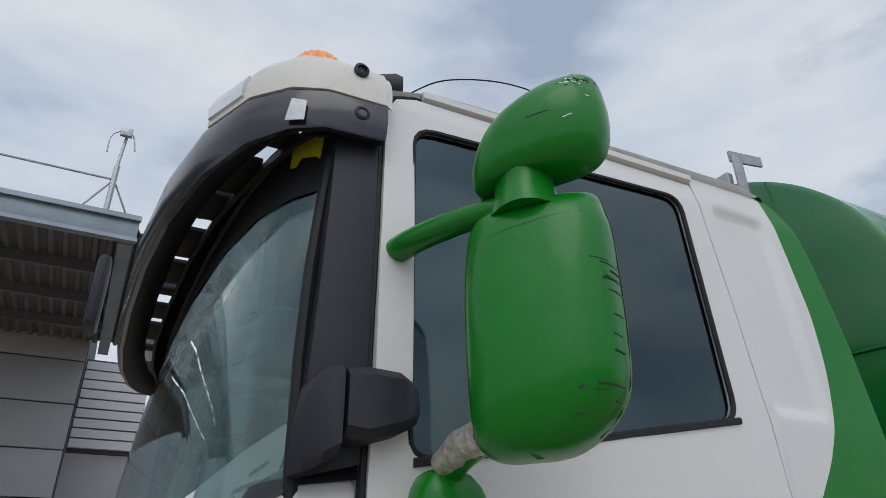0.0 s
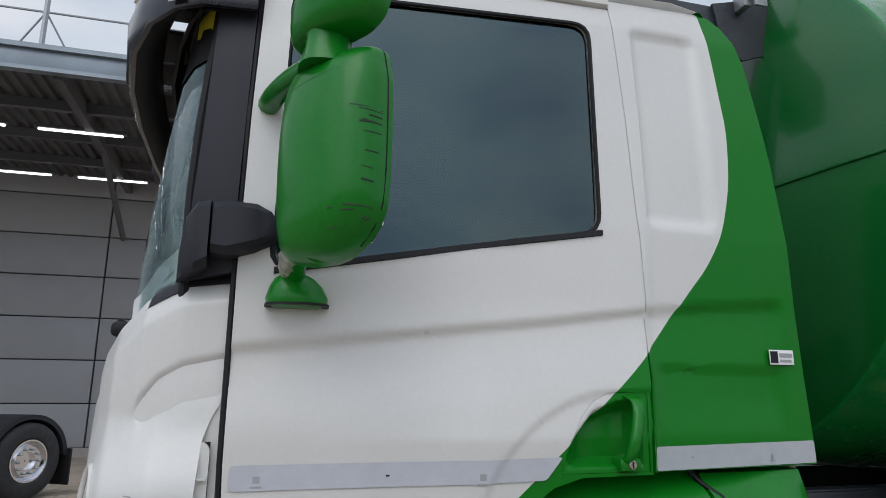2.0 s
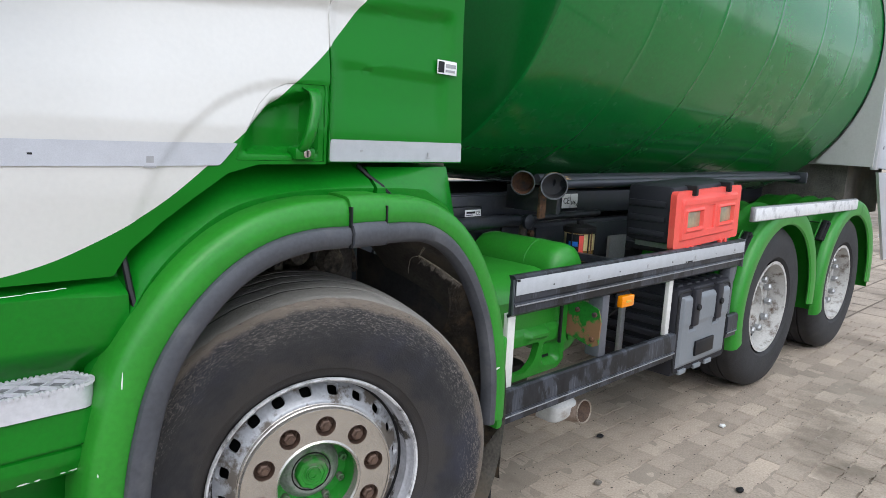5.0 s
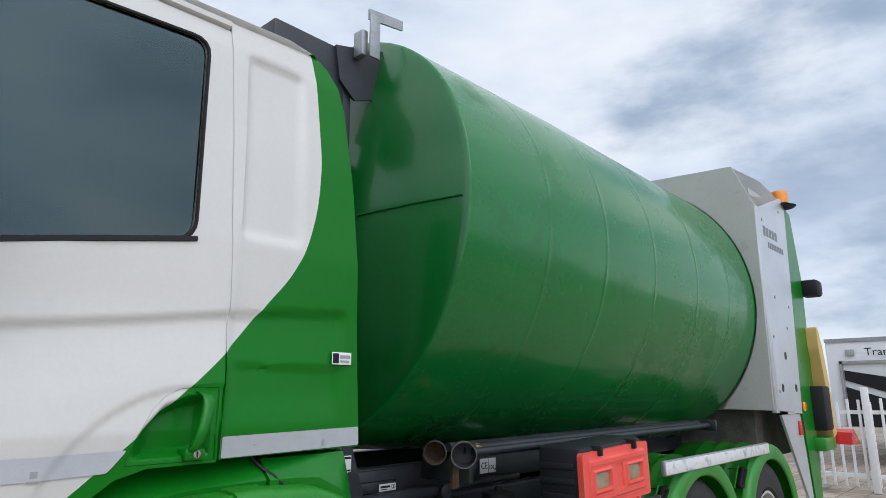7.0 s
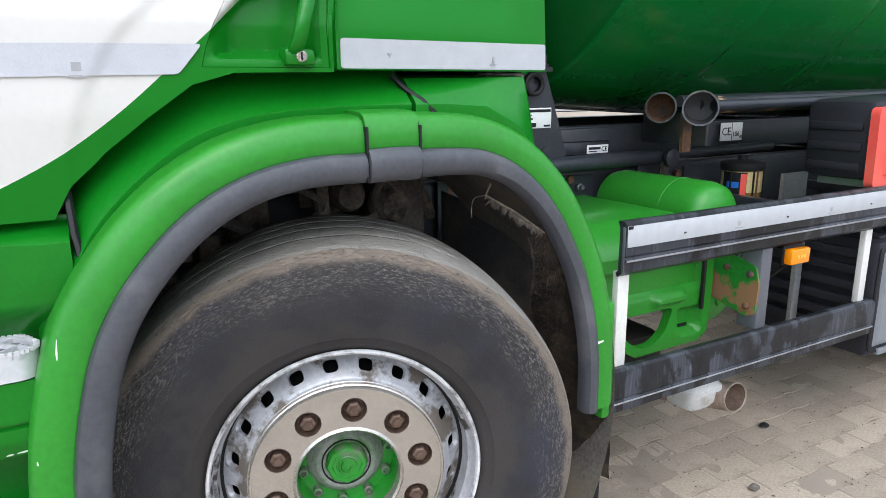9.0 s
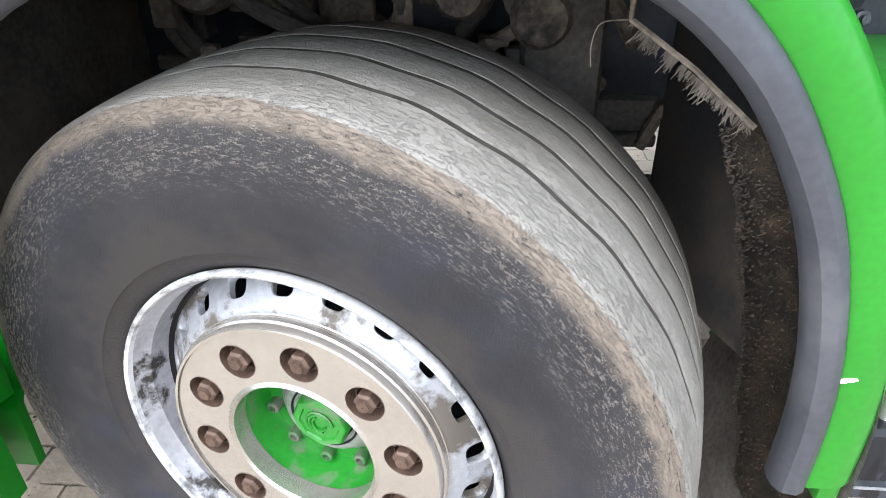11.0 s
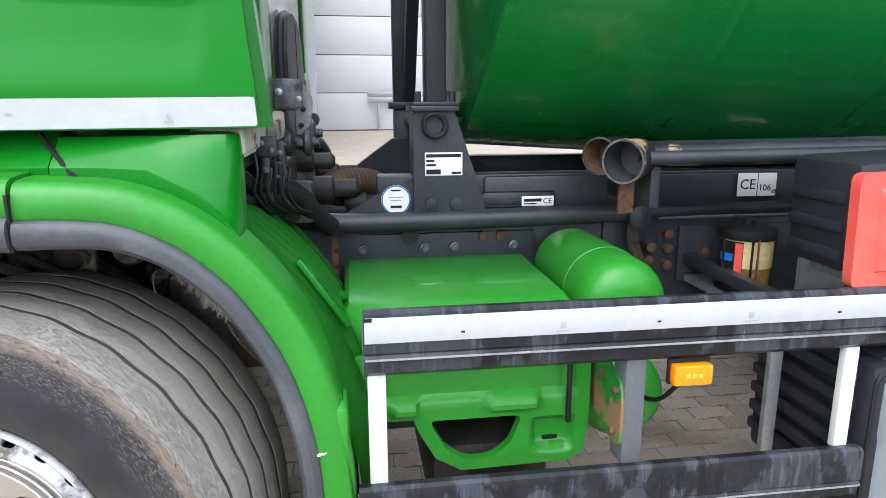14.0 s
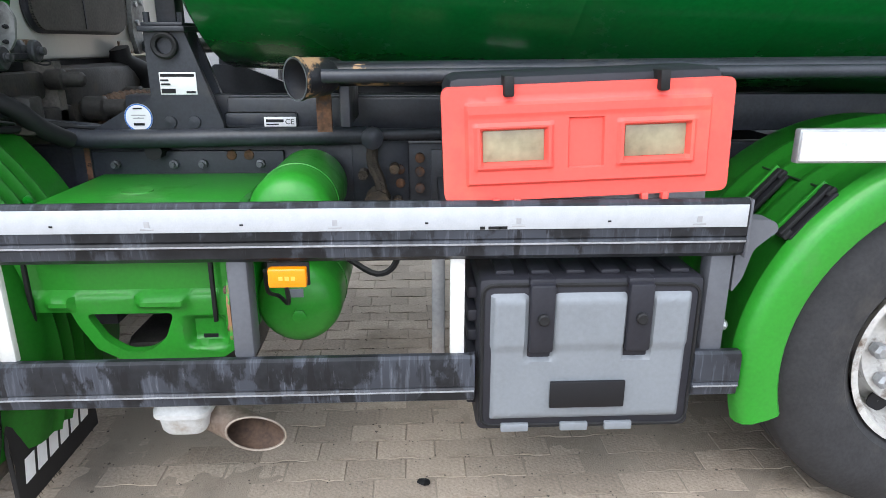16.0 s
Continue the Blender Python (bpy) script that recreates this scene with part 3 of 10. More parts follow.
def quad_ring(bm, rings, close=True, cap=True):
    """Skin rings of equal length; close joins each ring's ends."""
    vs = [[bm.verts.new(p) for p in r] for r in rings]
    n = len(vs[0])
    for a, b in zip(vs, vs[1:]):
        for i in range(n if close else n - 1):
            j = (i + 1) % n
            bm.faces.new((a[i], a[j], b[j], b[i]))
    if cap and close:
        bm.faces.new(vs[0][::-1])
        bm.faces.new(vs[-1])
    return vs


def box(bm, x0, x1, y0, y1, z0, z1, bevel=0.0, m=None):
    geo = bmesh.ops.create_cube(bm, size=1)["verts"]
    bmesh.ops.transform(bm, matrix=Matrix.Translation(((x0 + x1) / 2, (y0 + y1) / 2, (z0 + z1) / 2)) @ Matrix.Diagonal((x1 - x0, y1 - y0, z1 - z0, 1)), verts=geo)
    if bevel:
        es = list({e for v in geo for e in v.link_edges})
        r = bmesh.ops.bevel(bm, geom=es, offset=bevel, segments=2, affect="EDGES", profile=0.5)
        geo = list({v for f in r["faces"] for v in f.verts} | {v for v in geo if v.is_valid})
    if m:
        bmesh.ops.transform(bm, matrix=m, verts=[v for v in geo if v.is_valid])


def boxes(*rows, bevel=0.0):
    bm = bmesh.new()
    for r in rows:
        box(bm, *r, bevel=bevel)
    return bm


def tube(bm, pts, r, seg=10, cap=True, closed=False):
    """Sweep a circle along points; r is one radius or one for each point."""
    pts = [Vector(p) for p in pts]
    rs = r if isinstance(r, (list, tuple)) else [r] * len(pts)
    t0 = (pts[1] - pts[0]).normalized()
    up = t0.orthogonal().normalized()
    rings = []
    for i, p in enumerate(pts):
        a, b = pts[max(i - 1, 0)], pts[min(i + 1, len(pts) - 1)]
        t = (b - a).normalized()
        up = (up - up.dot(t) * t).normalized()
        s = t.cross(up)
        rings.append([p + rs[i] * (math.cos(k * 2 * math.pi / seg) * up + math.sin(k * 2 * math.pi / seg) * s) for k in range(seg)])
    quad_ring(bm, rings, True, cap)


def smooth_path(pts, n=6):
    """Catmull-Rom through points."""
    P = [Vector(p) for p in pts]
    P = [2 * P[0] - P[1]] + P + [2 * P[-1] - P[-2]]
    out = []
    for i in range(1, len(P) - 2):
        for k in range(n):
            t = k / n
            a, b, c, d = P[i - 1 : i + 3]
            out.append(0.5 * ((2 * b) + (c - a) * t + (2 * a - 5 * b + 4 * c - d) * t * t + (3 * b - a - 3 * c + d) * t**3))
    return out + [P[-2]]


def lathe(bm, prof, seg=48, axis="y", at=(0, 0, 0), cap=False):
    """Turn (radius, along) pairs about an axis."""
    rings = []
    for r, h in prof:
        ring = []
        for k in range(seg):
            a = 2 * math.pi * k / seg
            c, s = r * math.cos(a), r * math.sin(a)
            p = {"y": (c, h, s), "x": (h, c, s), "z": (c, s, h)}[axis]
            ring.append(Vector(p) + Vector(at))
        rings.append(ring)
    quad_ring(bm, rings, True, cap)


def prism(bm, poly, axis, a0, a1):
    """A flat outline drawn out along an axis. Outline pairs are the other two axes in order."""
    def at(p, a):
        return {"x": (a, *p), "y": (p[0], a, p[1]), "z": (*p, a)}[axis]
    quad_ring(bm, [[at(p, a0) for p in poly], [at(p, a1) for p in poly]])


def rounded(poly, r, n=4):
    """Round the corners of a 2D outline."""
    out = []
    k = len(poly)
    for i in range(k):
        p, a, b = Vector(poly[i]), Vector(poly[i - 1]), Vector(poly[(i + 1) % k])
        da, db = (a - p), (b - p)
        rr = min(r, da.length * 0.45, db.length * 0.45)
        s, e = p + da.normalized() * rr, p + db.normalized() * rr
        for j in range(n + 1):
            t = j / n
            out.append(tuple((1 - t) ** 2 * s + 2 * t * (1 - t) * p + t * t * e))
    return out


def sheet(outline, depth, thick=0.02, holes=(), step=0.06, cuts=((), ())):
    """A panel in x and z that follows y = depth(x, z), with holes, drawn back by its thickness; cuts are x and z at which it folds."""
    bm = bmesh.new()
    edges = []
    for loop in (outline, *holes):
        vs = [bm.verts.new((p[0], 0, p[1])) for p in loop]
        edges += [bm.edges.new((vs[i], vs[(i + 1) % len(vs)])) for i in range(len(vs))]
    bmesh.ops.triangle_fill(bm, use_beauty=True, use_dissolve=False, edges=edges, normal=(0, -1, 0))
    xs, zs = [p[0] for p in outline], [p[1] for p in outline]
    for lo, hi, n in ((min(xs), max(xs), (1, 0, 0)), (min(zs), max(zs), (0, 0, 1))):
        k = max(1, int((hi - lo) / step))
        for i in range(1, k):
            v = lo + (hi - lo) * i / k
            bmesh.ops.bisect_plane(bm, geom=bm.verts[:] + bm.edges[:] + bm.faces[:], plane_co=(v * n[0], 0, v * n[2]), plane_no=n, dist=1e-5)
    for vals, n in zip(cuts, ((1, 0, 0), (0, 0, 1))):
        for v in vals:
            bmesh.ops.bisect_plane(bm, geom=bm.verts[:] + bm.edges[:] + bm.faces[:], plane_co=(v * n[0], 0, v * n[2]), plane_no=n, dist=1e-5)
    bmesh.ops.remove_doubles(bm, verts=bm.verts, dist=1e-4)
    for v in bm.verts:
        v.co.y = depth(v.co.x, v.co.z)
    bmesh.ops.recalc_face_normals(bm, faces=bm.faces)
    if sum(f.normal.y * f.calc_area() for f in bm.faces) > 0:
        bmesh.ops.reverse_faces(bm, faces=bm.faces)
    if thick:
        r = bmesh.ops.extrude_face_region(bm, geom=bm.faces[:])
        back = [g for g in r["geom"] if isinstance(g, bmesh.types.BMVert)]
        bmesh.ops.translate(bm, vec=(0, thick, 0), verts=back)
    return bm


def hump(v, a, b, soft):
    """1 between a and b, falling to 0 over soft."""
    return max(0.0, min(1.0, (v - a) / soft, (b - v) / soft))


def ease(t):
    t = max(0.0, min(1.0, t))
    return t * t * (3 - 2 * t)


def words(name, text, size, material, m, parent=None, extrude=0.0005, label=""):
    cu = bpy.data.curves.new(name, "FONT")
    cu.body, cu.size, cu.extrude, cu.align_x, cu.align_y = text, size, extrude, "CENTER", "CENTER"
    cu.resolution_u = 2
    ob = new(name, cu)
    cu.materials.append(material)
    if parent:
        ob.parent = parent
        if parent.type == "EMPTY":
            ob.matrix_parent_inverse = parent.matrix_basis.inverted()
    ob.matrix_basis = m
    if label:
        ob["label"] = label
    return ob

# ---- the yard ----
bm = bmesh.new()
bmesh.ops.create_grid(bm, x_segments=2, y_segments=2, size=900)
bmesh.ops.translate(bm, vec=(0, 0, -0.012), verts=bm.verts)
GROUND = tagged(part("ground", bm, JOINT, None, smooth=False, recalc=False), "sandy joints and base of the paved yard", "ground", kind="structure")

# drain channel of flat concrete slabs along the yard
for k in range(14):
    bm = boxes((-9 + k * 1.0, -8.01 + k * 1.0, 3.80, 4.23, -0.03, 0.006), bevel=0.006)
    part("channel_slab", bm, KERB, GROUND)

# canopy hall behind the yard, with grey cladding panels
hall = thing("wall_north", "grey metal-clad industrial hall wall with horizontal panel joints", "wall", (-12, 17.4, 0), kind="structure")
part("wall_core", boxes((-30, -1.9, 17.5, 18.2, 0, 10.5)), SEAM, hall)
for i in range(9):
    for j in range(9):
        x0 = -29.9 + i * 3.12
        part("cladding_panel", boxes((x0, x0 + 3.08, 17.4, 17.5, 0.25 + j * 1.08, 1.30 + j * 1.08), bevel=0.012), WALLGREY, hall)
part("plinth", boxes((-30, -1.9, 17.36, 17.5, 0, 0.24)), KERB, hall)
# small lock box on the hall wall
lockb = thing("padlock_box", "small metal lock box fixed to the grey hall wall", "lock", (-8.2, 17.3, 2.6))
part("body", boxes((-8.5, -8.28, 17.28, 17.40, 2.52, 2.72), (-8.22, -8.05, 17.25, 17.40, 2.46, 2.74), bevel=0.02), GALV, lockb)

canopy = thing("canopy", "steel canopy roof with corrugated deck and tube lights", "canopy", (-10, 14, 7), kind="structure")
part("front_fascia", boxes((-30, -1.35, 10.45, 10.62, 6.98, 7.42), bevel=0.02), STEEL, canopy)
part("fascia_lip", boxes((-30, -1.33, 10.38, 10.47, 7.36, 7.45)), STEEL, canopy)
part("fascia_foot", boxes((-30, -1.33, 10.38, 10.47, 6.95, 7.02)), STEEL, canopy)
part("end_beam", boxes((-1.62, -1.38, 10.6, 17.4, 6.95, 7.25)), STEEL, canopy)
bm = bmesh.new()
deck = []
for k in range(120):
    x = -30 + k * 0.24
    deck += [(x, 7.30), (x + 0.10, 7.30), (x + 0.13, 7.23), (x + 0.21, 7.23)]
quad_ring(bm, [[(x, 10.6, z) for x, z in deck], [(x, 17.4, z) for x, z in deck]], close=False)
part("roof_deck", bm, DECK, canopy, smooth=False)
for y in (12.3, 14.0, 15.7):
    part("purlin", boxes((-30, -1.6, y - 0.06, y + 0.06, 7.02, 7.22)), DECK, canopy)
for x in (-4.6, -10.6, -16.6):
    part("rafter", boxes((x - 0.08, x + 0.08, 10.6, 17.4, 6.9, 7.2)), DECK, canopy)
    bm = bmesh.new()
    tube(bm, [(x, 17.3, 5.6), (x, 14.2, 6.95)], 0.07, 8)
    part("brace", bm, DECK, canopy)
for y, z in ((13.0, 6.9), (16.2, 6.9)):
    for k in range(6):
        x0 = -3.9 - k * 2.2
        lt = thing("tube_light", "lit white fluorescent tube lamp under the canopy", "lamp", (x0, y, z), group="canopy lamps")
        part("housing", boxes((x0 - 1.75, x0, y - 0.06, y + 0.06, z, z + 0.08), bevel=0.01), DECK, lt)
        part("tube", boxes((x0 - 1.68, x0 - 0.07, y - 0.03, y + 0.03, z - 0.05, z - 0.003), bevel=0.012), TUBE, lt)
rail = thing("roof_railing", "thin steel safety railing on the canopy roof", "railing", (-10, 10.5, 7.45))
for x in (-2.2, -5.2, -8.2, -11.2, -14.2):
    bm = bmesh.new()
    tube(bm, [(x + 0.28, 10.55, 7.42), (x + 0.28, 10.55, 8.45)], 0.05, 6)
    part("post", bm, GALV, rail)
    for dx in (-0.5, 0.4):
        bm = bmesh.new()
        tube(bm, [(x + 0.28, 10.55, 8.15), (x + 0.28 + dx, 10.75, 7.45)], 0.018, 5)
        part("stay", bm, GALV, rail)
for z in (8.15,):
    bm = bmesh.new()
    tube(bm, [(-28, 10.55, z), (-1.92, 10.55, z)], 0.02, 6)
    part("cable", bm, GALV, rail)
bm = bmesh.new()
tube(bm, [(-1.92, 10.55, 8.45), (-1.88, 10.55, 9.25)], 0.03, 6)
tube(bm, smooth_path([(-2.14, 10.5, 8.65), (-2.14, 10.5, 9.0), (-2.02, 10.5, 9.15), (-1.88, 10.5, 9.2), (-1.77, 10.5, 9.1), (-1.70, 10.5, 8.8)], 4), 0.014, 6)
box(bm, -2.0, -1.8, 10.42, 10.5, 9.05, 9.22, bevel=0.01)
part("mast_hook", bm, GALV, rail)

# louvred gable and second, farther hall
hall2 = thing("wall_far", "pale grey industrial hall wall with wide cladding panels and brick pier", "wall", (6, 34, 0), kind="structure")
part("wall_core", boxes((-1.85, 60, 34.1, 35, 0, 9.5), (-2.4, -1.85, 18, 35, 0, 10.5)), SEAM, hall2)
for i in range(12):
    for j in range(5):
        x0 = -1.7 + i * 5.1
        part("cladding_panel", boxes((x0, x0 + 5.05, 34.0, 34.1, 0.05 + j * 1.9, 1.91 + j * 1.9), bevel=0.015), WALLWHITE, hall2)
for j in range(22):
    for k in range(2):
        x0 = -3.05 + k * 0.5 + (j % 2) * 0.12
        part("brick", boxes((x0, x0 + 0.46, 33.6, 33.75, 0.02 + j * 0.19, 0.19 + j * 0.19), bevel=0.01), BRICKW, hall2)
louvre = thing("louvre_panel", "grey louvred vent panel high on the hall side wall", "vent", (-1.9, 20, 6))
for j in range(9):
    part("slat", boxes((-1.82, -0.2, 19.0, 19.18, 4.9 + j * 0.26, 5.12 + j * 0.26)), WALLWHITE, louvre)
part("backing", boxes((-1.84, -0.18, 19.2, 19.4, 4.8, 7.3)), SEAM, louvre)
part("wall_below", boxes((-1.86, -0.16, 19.2, 19.5, 0, 4.78)), WALLGREY, louvre)

# unseen wall added on the side of the yard behind the camera
back = thing("wall_south", "unseen plain pale grey wall added across the yard", "wall", (0, -26, 0), kind="structure")
part("cladding", boxes((-40, 40, -27, -26, 0, 3.6)), WALLWHITE, back)


# ---- another lorry parked in front of the hall ----
def road_wheel(parent, c, R, width, side, rim_r, hub_mat, seg=40, dish=0.06):
    """Tyre and rim under a part; side -1 faces the camera's side."""
    x, y, z = c
    bm = bmesh.new()
    prof = [(rim_r, 0.02), (rim_r + 0.03, -0.01), (R * 0.78, -0.02), (R * 0.93, 0.0), (R * 0.985, 0.03)]
    for g in range(3):
        a = 0.05 + g * (width - 0.1) / 3
        b = a + (width - 0.1) / 3
        prof += [(R, a), (R, b - 0.012), (R - 0.012, b - 0.010), (R - 0.012, b - 0.002)]
    prof += [(R, width - 0.04), (R * 0.93, width), (rim_r, width)]
    lathe(bm, [(r, y - side * 0 + h if side < 0 else y - h) for r, h in prof], seg, "y", (x, 0, z))
    part("tyre", bm, TYREB, parent)
    bm = bmesh.new()
    rp = [(rim_r + 0.004, 0.0), (rim_r - 0.015, 0.0), (rim_r - 0.03, 0.05), (rim_r - 0.05, dish + 0.04), (rim_r * 0.72, dish), (rim_r * 0.70, dish - 0.04), (rim_r * 0.42, dish - 0.04), (rim_r * 0.40, dish + 0.02), (0.01, dish + 0.02)]
    lathe(bm, [(r, y + h if side < 0 else y - h) for r, h in rp], seg, "y", (x, 0, z))
    part("rim", bm, hub_mat, parent)
    for k in range(10):
        a = k * math.pi / 5
        bm = bmesh.new()
        lathe(bm, [(0.022, y + dish - 0.045), (0.024, y + dish - 0.075), (0.016, y + dish - 0.085)], 6, "y", (x + 0.58 * rim_r * math.cos(a), 0, z + 0.58 * rim_r * math.sin(a)), cap=True)
        part("wheel_nut", bm, GALV, parent)


TYREB = surface("black_tyre_rubber", (0.022, 0.022, 0.024), 0.75, var=0.3, scale=14, bump=0.2, dirt=(0.06, 0.055, 0.05), dirt_at=0.6)
tractor = thing("parked_lorry", "parked silver and black tractor lorry seen from its rear side", "lorry", (-5.5, 9.6, 0))


def sub(name, parent, m=None):
    """An empty part that carries pieces."""
    e = new(name)
    e.parent = parent
    e.matrix_parent_inverse = parent.matrix_basis.inverted() if parent.parent is None else Matrix()
    e.matrix_basis = m or Matrix()
    return e


w = sub("wheel", tractor)
road_wheel(w, (-3.86, 9.35, 0.53), 0.53, 0.30, -1, 0.29, CHROME)
w = sub("wheel", tractor)
road_wheel(w, (-3.86, 9.68, 0.53), 0.53, 0.30, -1, 0.29, CHROME)
bm = bmesh.new()
arc = [(-3.86 + 0.64 * math.cos(a), 0.53 + 0.64 * math.sin(a)) for a in [math.pi * (0.02 + 0.78 * k / 18) for k in range(19)]]
inner = [(-3.86 + 0.575 * math.cos(a), 0.53 + 0.575 * math.sin(a)) for a in [math.pi * (1.0 - 0.98 * k / 18) for k in range(19)]]
prism(bm, arc + [(-4.55, 1.08), (-4.86, 1.02), (-4.92, 0.90), (-4.92, 0.58), (-4.60, 0.50)] + inner, "y", 9.36, 9.98)
part("mudguard", bm, DARKPLAST, tractor)
part("mud_flap", boxes((-3.22, -3.19, 9.3, 9.98, 0.14, 0.66)), BLACK, tractor)
bm = bmesh.new()
tube(bm, [(-6.6, 9.62, 0.74), (-4.56, 9.62, 0.74)], [0.33, 0.33], 24)
part("fuel_tank", bm, SHEETM, tractor, "brushed aluminium fuel tank")
for x in (-6.2, -4.85):
    bm = bmesh.new()
    lathe(bm, [(0.335, x - 0.04), (0.342, x - 0.04), (0.342, x + 0.04), (0.335, x + 0.04)], 24, "x", (0, 9.62, 0.72))
    part("tank_strap", bm, BLACK, tractor)
part("frame", boxes((-9, -3.0, 9.9, 10.0, 0.75, 1.0), (-9, -3.0, 10.7, 10.8, 0.75, 1.0)), CHASSIS, tractor)
part("side_marker", boxes((-4.62, -4.52, 9.29, 9.33, 0.92, 0.99), bevel=0.008), AMBER, tractor)
part("cab", boxes((-11.5, -9.0, 9.3, 11.6, 0.5, 3.2), bevel=0.12), SHEETM, tractor)
# it stands aslant in the yard
tractor.matrix_basis = Matrix.Translation((-4.12, 10.2, 0)) @ Matrix.Rotation(radians(56), 4, "Z") @ Matrix.Scale(1.06, 4) @ Matrix.Translation((3.86, -9.35, 0)) @ tractor.matrix_basis

# ---- beyond the truck's tail: fence, box van, yellow thing on the tail ----
fence = thing("white_fence", "white painted steel picket fence with a post", "fence", (11.6, 0, 0))
for k in range(26):
    yy = 1.35 - k * 0.155
    part("picket", boxes((11.58, 11.62, yy - 0.02, yy + 0.02, 0.08, 1.42 + 0.03 * math.sin(k * 2.3)), bevel=0.008), FENCEW, fence)
for z in (0.22, 1.2):
    part("fence_rail", boxes((11.6, 11.65, -2.8, 1.5, z, z + 0.06)), FENCEW, fence)
for yy in (0.62, -1.9):
    part("post", boxes((11.52, 11.62, yy - 0.05, yy + 0.05, 0, 1.62), bevel=0.01), FENCEW, fence)
van = thing("box_van", "white box trailer with dark swoosh and transport lettering", "trailer", (16, 0, 0))
part("box", boxes((16, 24, -4.5, 2.03, 0.8, 2.67), bevel=0.04), VANW, van)
part("roof_edge", boxes((15.97, 16.05, -4.5, 2.03, 2.64, 2.72)), GALV, van)
bm = bmesh.new()
prism(bm, [(1.7, 2.02), (0.6, 1.80), (-0.8, 1.66), (-3.5, 1.6), (-3.5, 1.05), (-0.8, 1.18), (0.6, 1.42), (1.7, 1.80)], "x", 15.96, 16.0)
part("dark_swoosh", bm, INK, van)
bm = bmesh.new()
prism(bm, [(1.7, 1.66), (0.4, 1.2), (-0.8, 0.98), (-3.5, 0.9), (-3.5, 0.82), (1.7, 0.82)], "x", 15.96, 16.0)
part("dark_swoosh", bm, INK, van)
part("door_frame", boxes((15.93, 15.99, 1.72, 1.78, 0.82, 2.22), (15.93, 15.99, 0.80, 0.86, 0.82, 2.22), (15.93, 15.99, 0.80, 1.78, 2.16, 2.22)), GALV, van)
words("lettering", "Transport", 0.24, INK, Matrix.Translation((15.94, 0.78, 2.40)) @ Euler((radians(90), 0, radians(-90))).to_matrix().to_4x4(), van)
bm = bmesh.new()
box(bm, 15.94, 15.97, 1.46, 1.64, 2.33, 2.47, bevel=0.01)
part("van_logo", bm, GREYINK, van)
for yy in (1.1, -2.5):
    w = sub("wheel", van)
    road_wheel(w, (18, 0.9, 0.5), 0.48, 0.3, -1, 0.28, GALV)
    break

# things by the far hall
barrier = thing("guard_rail_barrier", "galvanised steel guard rail before the far hall", "barrier", (3, 33.5, 0))
part("beam", boxes((1.75, 7, 33.5, 33.56, 1.42, 1.68), (1.75, 7, 33.5, 33.56, 1.72, 1.98), bevel=0.03), GALV, barrier)
for x in (2.30, 5.8):
    part("post", boxes((x - 0.07, x + 0.07, 33.56, 33.66, 0, 1.9), bevel=0.01), GALV, barrier)
bag = thing("orange_bag", "orange plastic bag hung on the white brick pier", "bag", (-1.6, 19.05, 1.3))
bm = bmesh.new()
quad_ring(bm, [[(-1.62 + hx * math.cos(a) + 0.03 * math.sin(3 * a + z), 19.06 + 0.09 * math.sin(a), z) for a in [k * math.pi / 8 for k in range(16)]] for z, hx in ((1.22, 0.10), (1.28, 0.17), (1.5, 0.18), (1.75, 0.17), (1.88, 0.10), (1.95, 0.04))])
part("bag_body", bm, ORANGE, bag)
pier = thing("brick_pier", "white painted brick pier on the hall corner", "pier", (-1.3, 19.1, 0))
for j in range(26):
    for k in range(2):
        x0 = -1.42 + k * 0.24 - (j % 2) * 0.1
        part("brick", boxes((x0, x0 + 0.225, 19.05, 19.18, 0.02 + j * 0.085, 0.09 + j * 0.085), bevel=0.006), BRICKW, pier)

# ---- the refuse lorry ----
truck = thing("refuse_lorry", "white and green refuse lorry with rotary drum on pavers", "lorry", (1.8, 1.35, 0))
CY = 1.35  # the lorry's middle line


def side_y(x, z):
    """The cab's flank: nearly upright below the belt, leaning in above it, with two pressed creases."""
    y = float(np.interp(z, (1.0, 1.12, 1.4, 1.6, 1.78, 1.97, 2.3, 2.6, 2.70, 2.78), (0.215, 0.205, 0.200, 0.196, 0.188, 0.172, 0.182, 0.203, 0.225, 0.27)))
    zc = float(np.interp(x, (-0.96, -0.2, 0.2, 0.47), (1.655, 1.735, 1.785, 1.81)))
    y += 0.013 * ease((zc - z) / 0.02) * ease((z - zc + 0.20) / 0.18) * ease((0.515 - x) / 0.03)
    if x < -0.96:
        y += 0.9 * max(0.0, -1.0 - x) ** 2
    return y


def door_y(x, z):
    y = side_y(x, z)
    # the arched pressing round the handle
    d = math.hypot(min(0.0, x - 0.02) / 0.46, max(0.0, z - 1.20) / 0.365)
    y += 0.006 * ease((1.0 - d) / 0.03) * ease((z - 1.13) / 0.12)
    return y


def quarter_y(x, z):
    y = side_y(x, z)
    r = hump(x, 0.09, 0.315, 0.022) * hump(z, 1.99, 2.615, 0.03)
    y += 0.016 * ease(r)
    inx = ease((x - 0.10) / 0.05)
    y += 0.009 * inx * ease((0.50 - x) / 0.02) * ease((1.622 - z) / 0.010) * ease((z - 1.45) / 0.10)
    y += 1.4 * max(0.0, x - (0.56 - 0.1 * max(0, z - 1.6))) ** 2
    return y


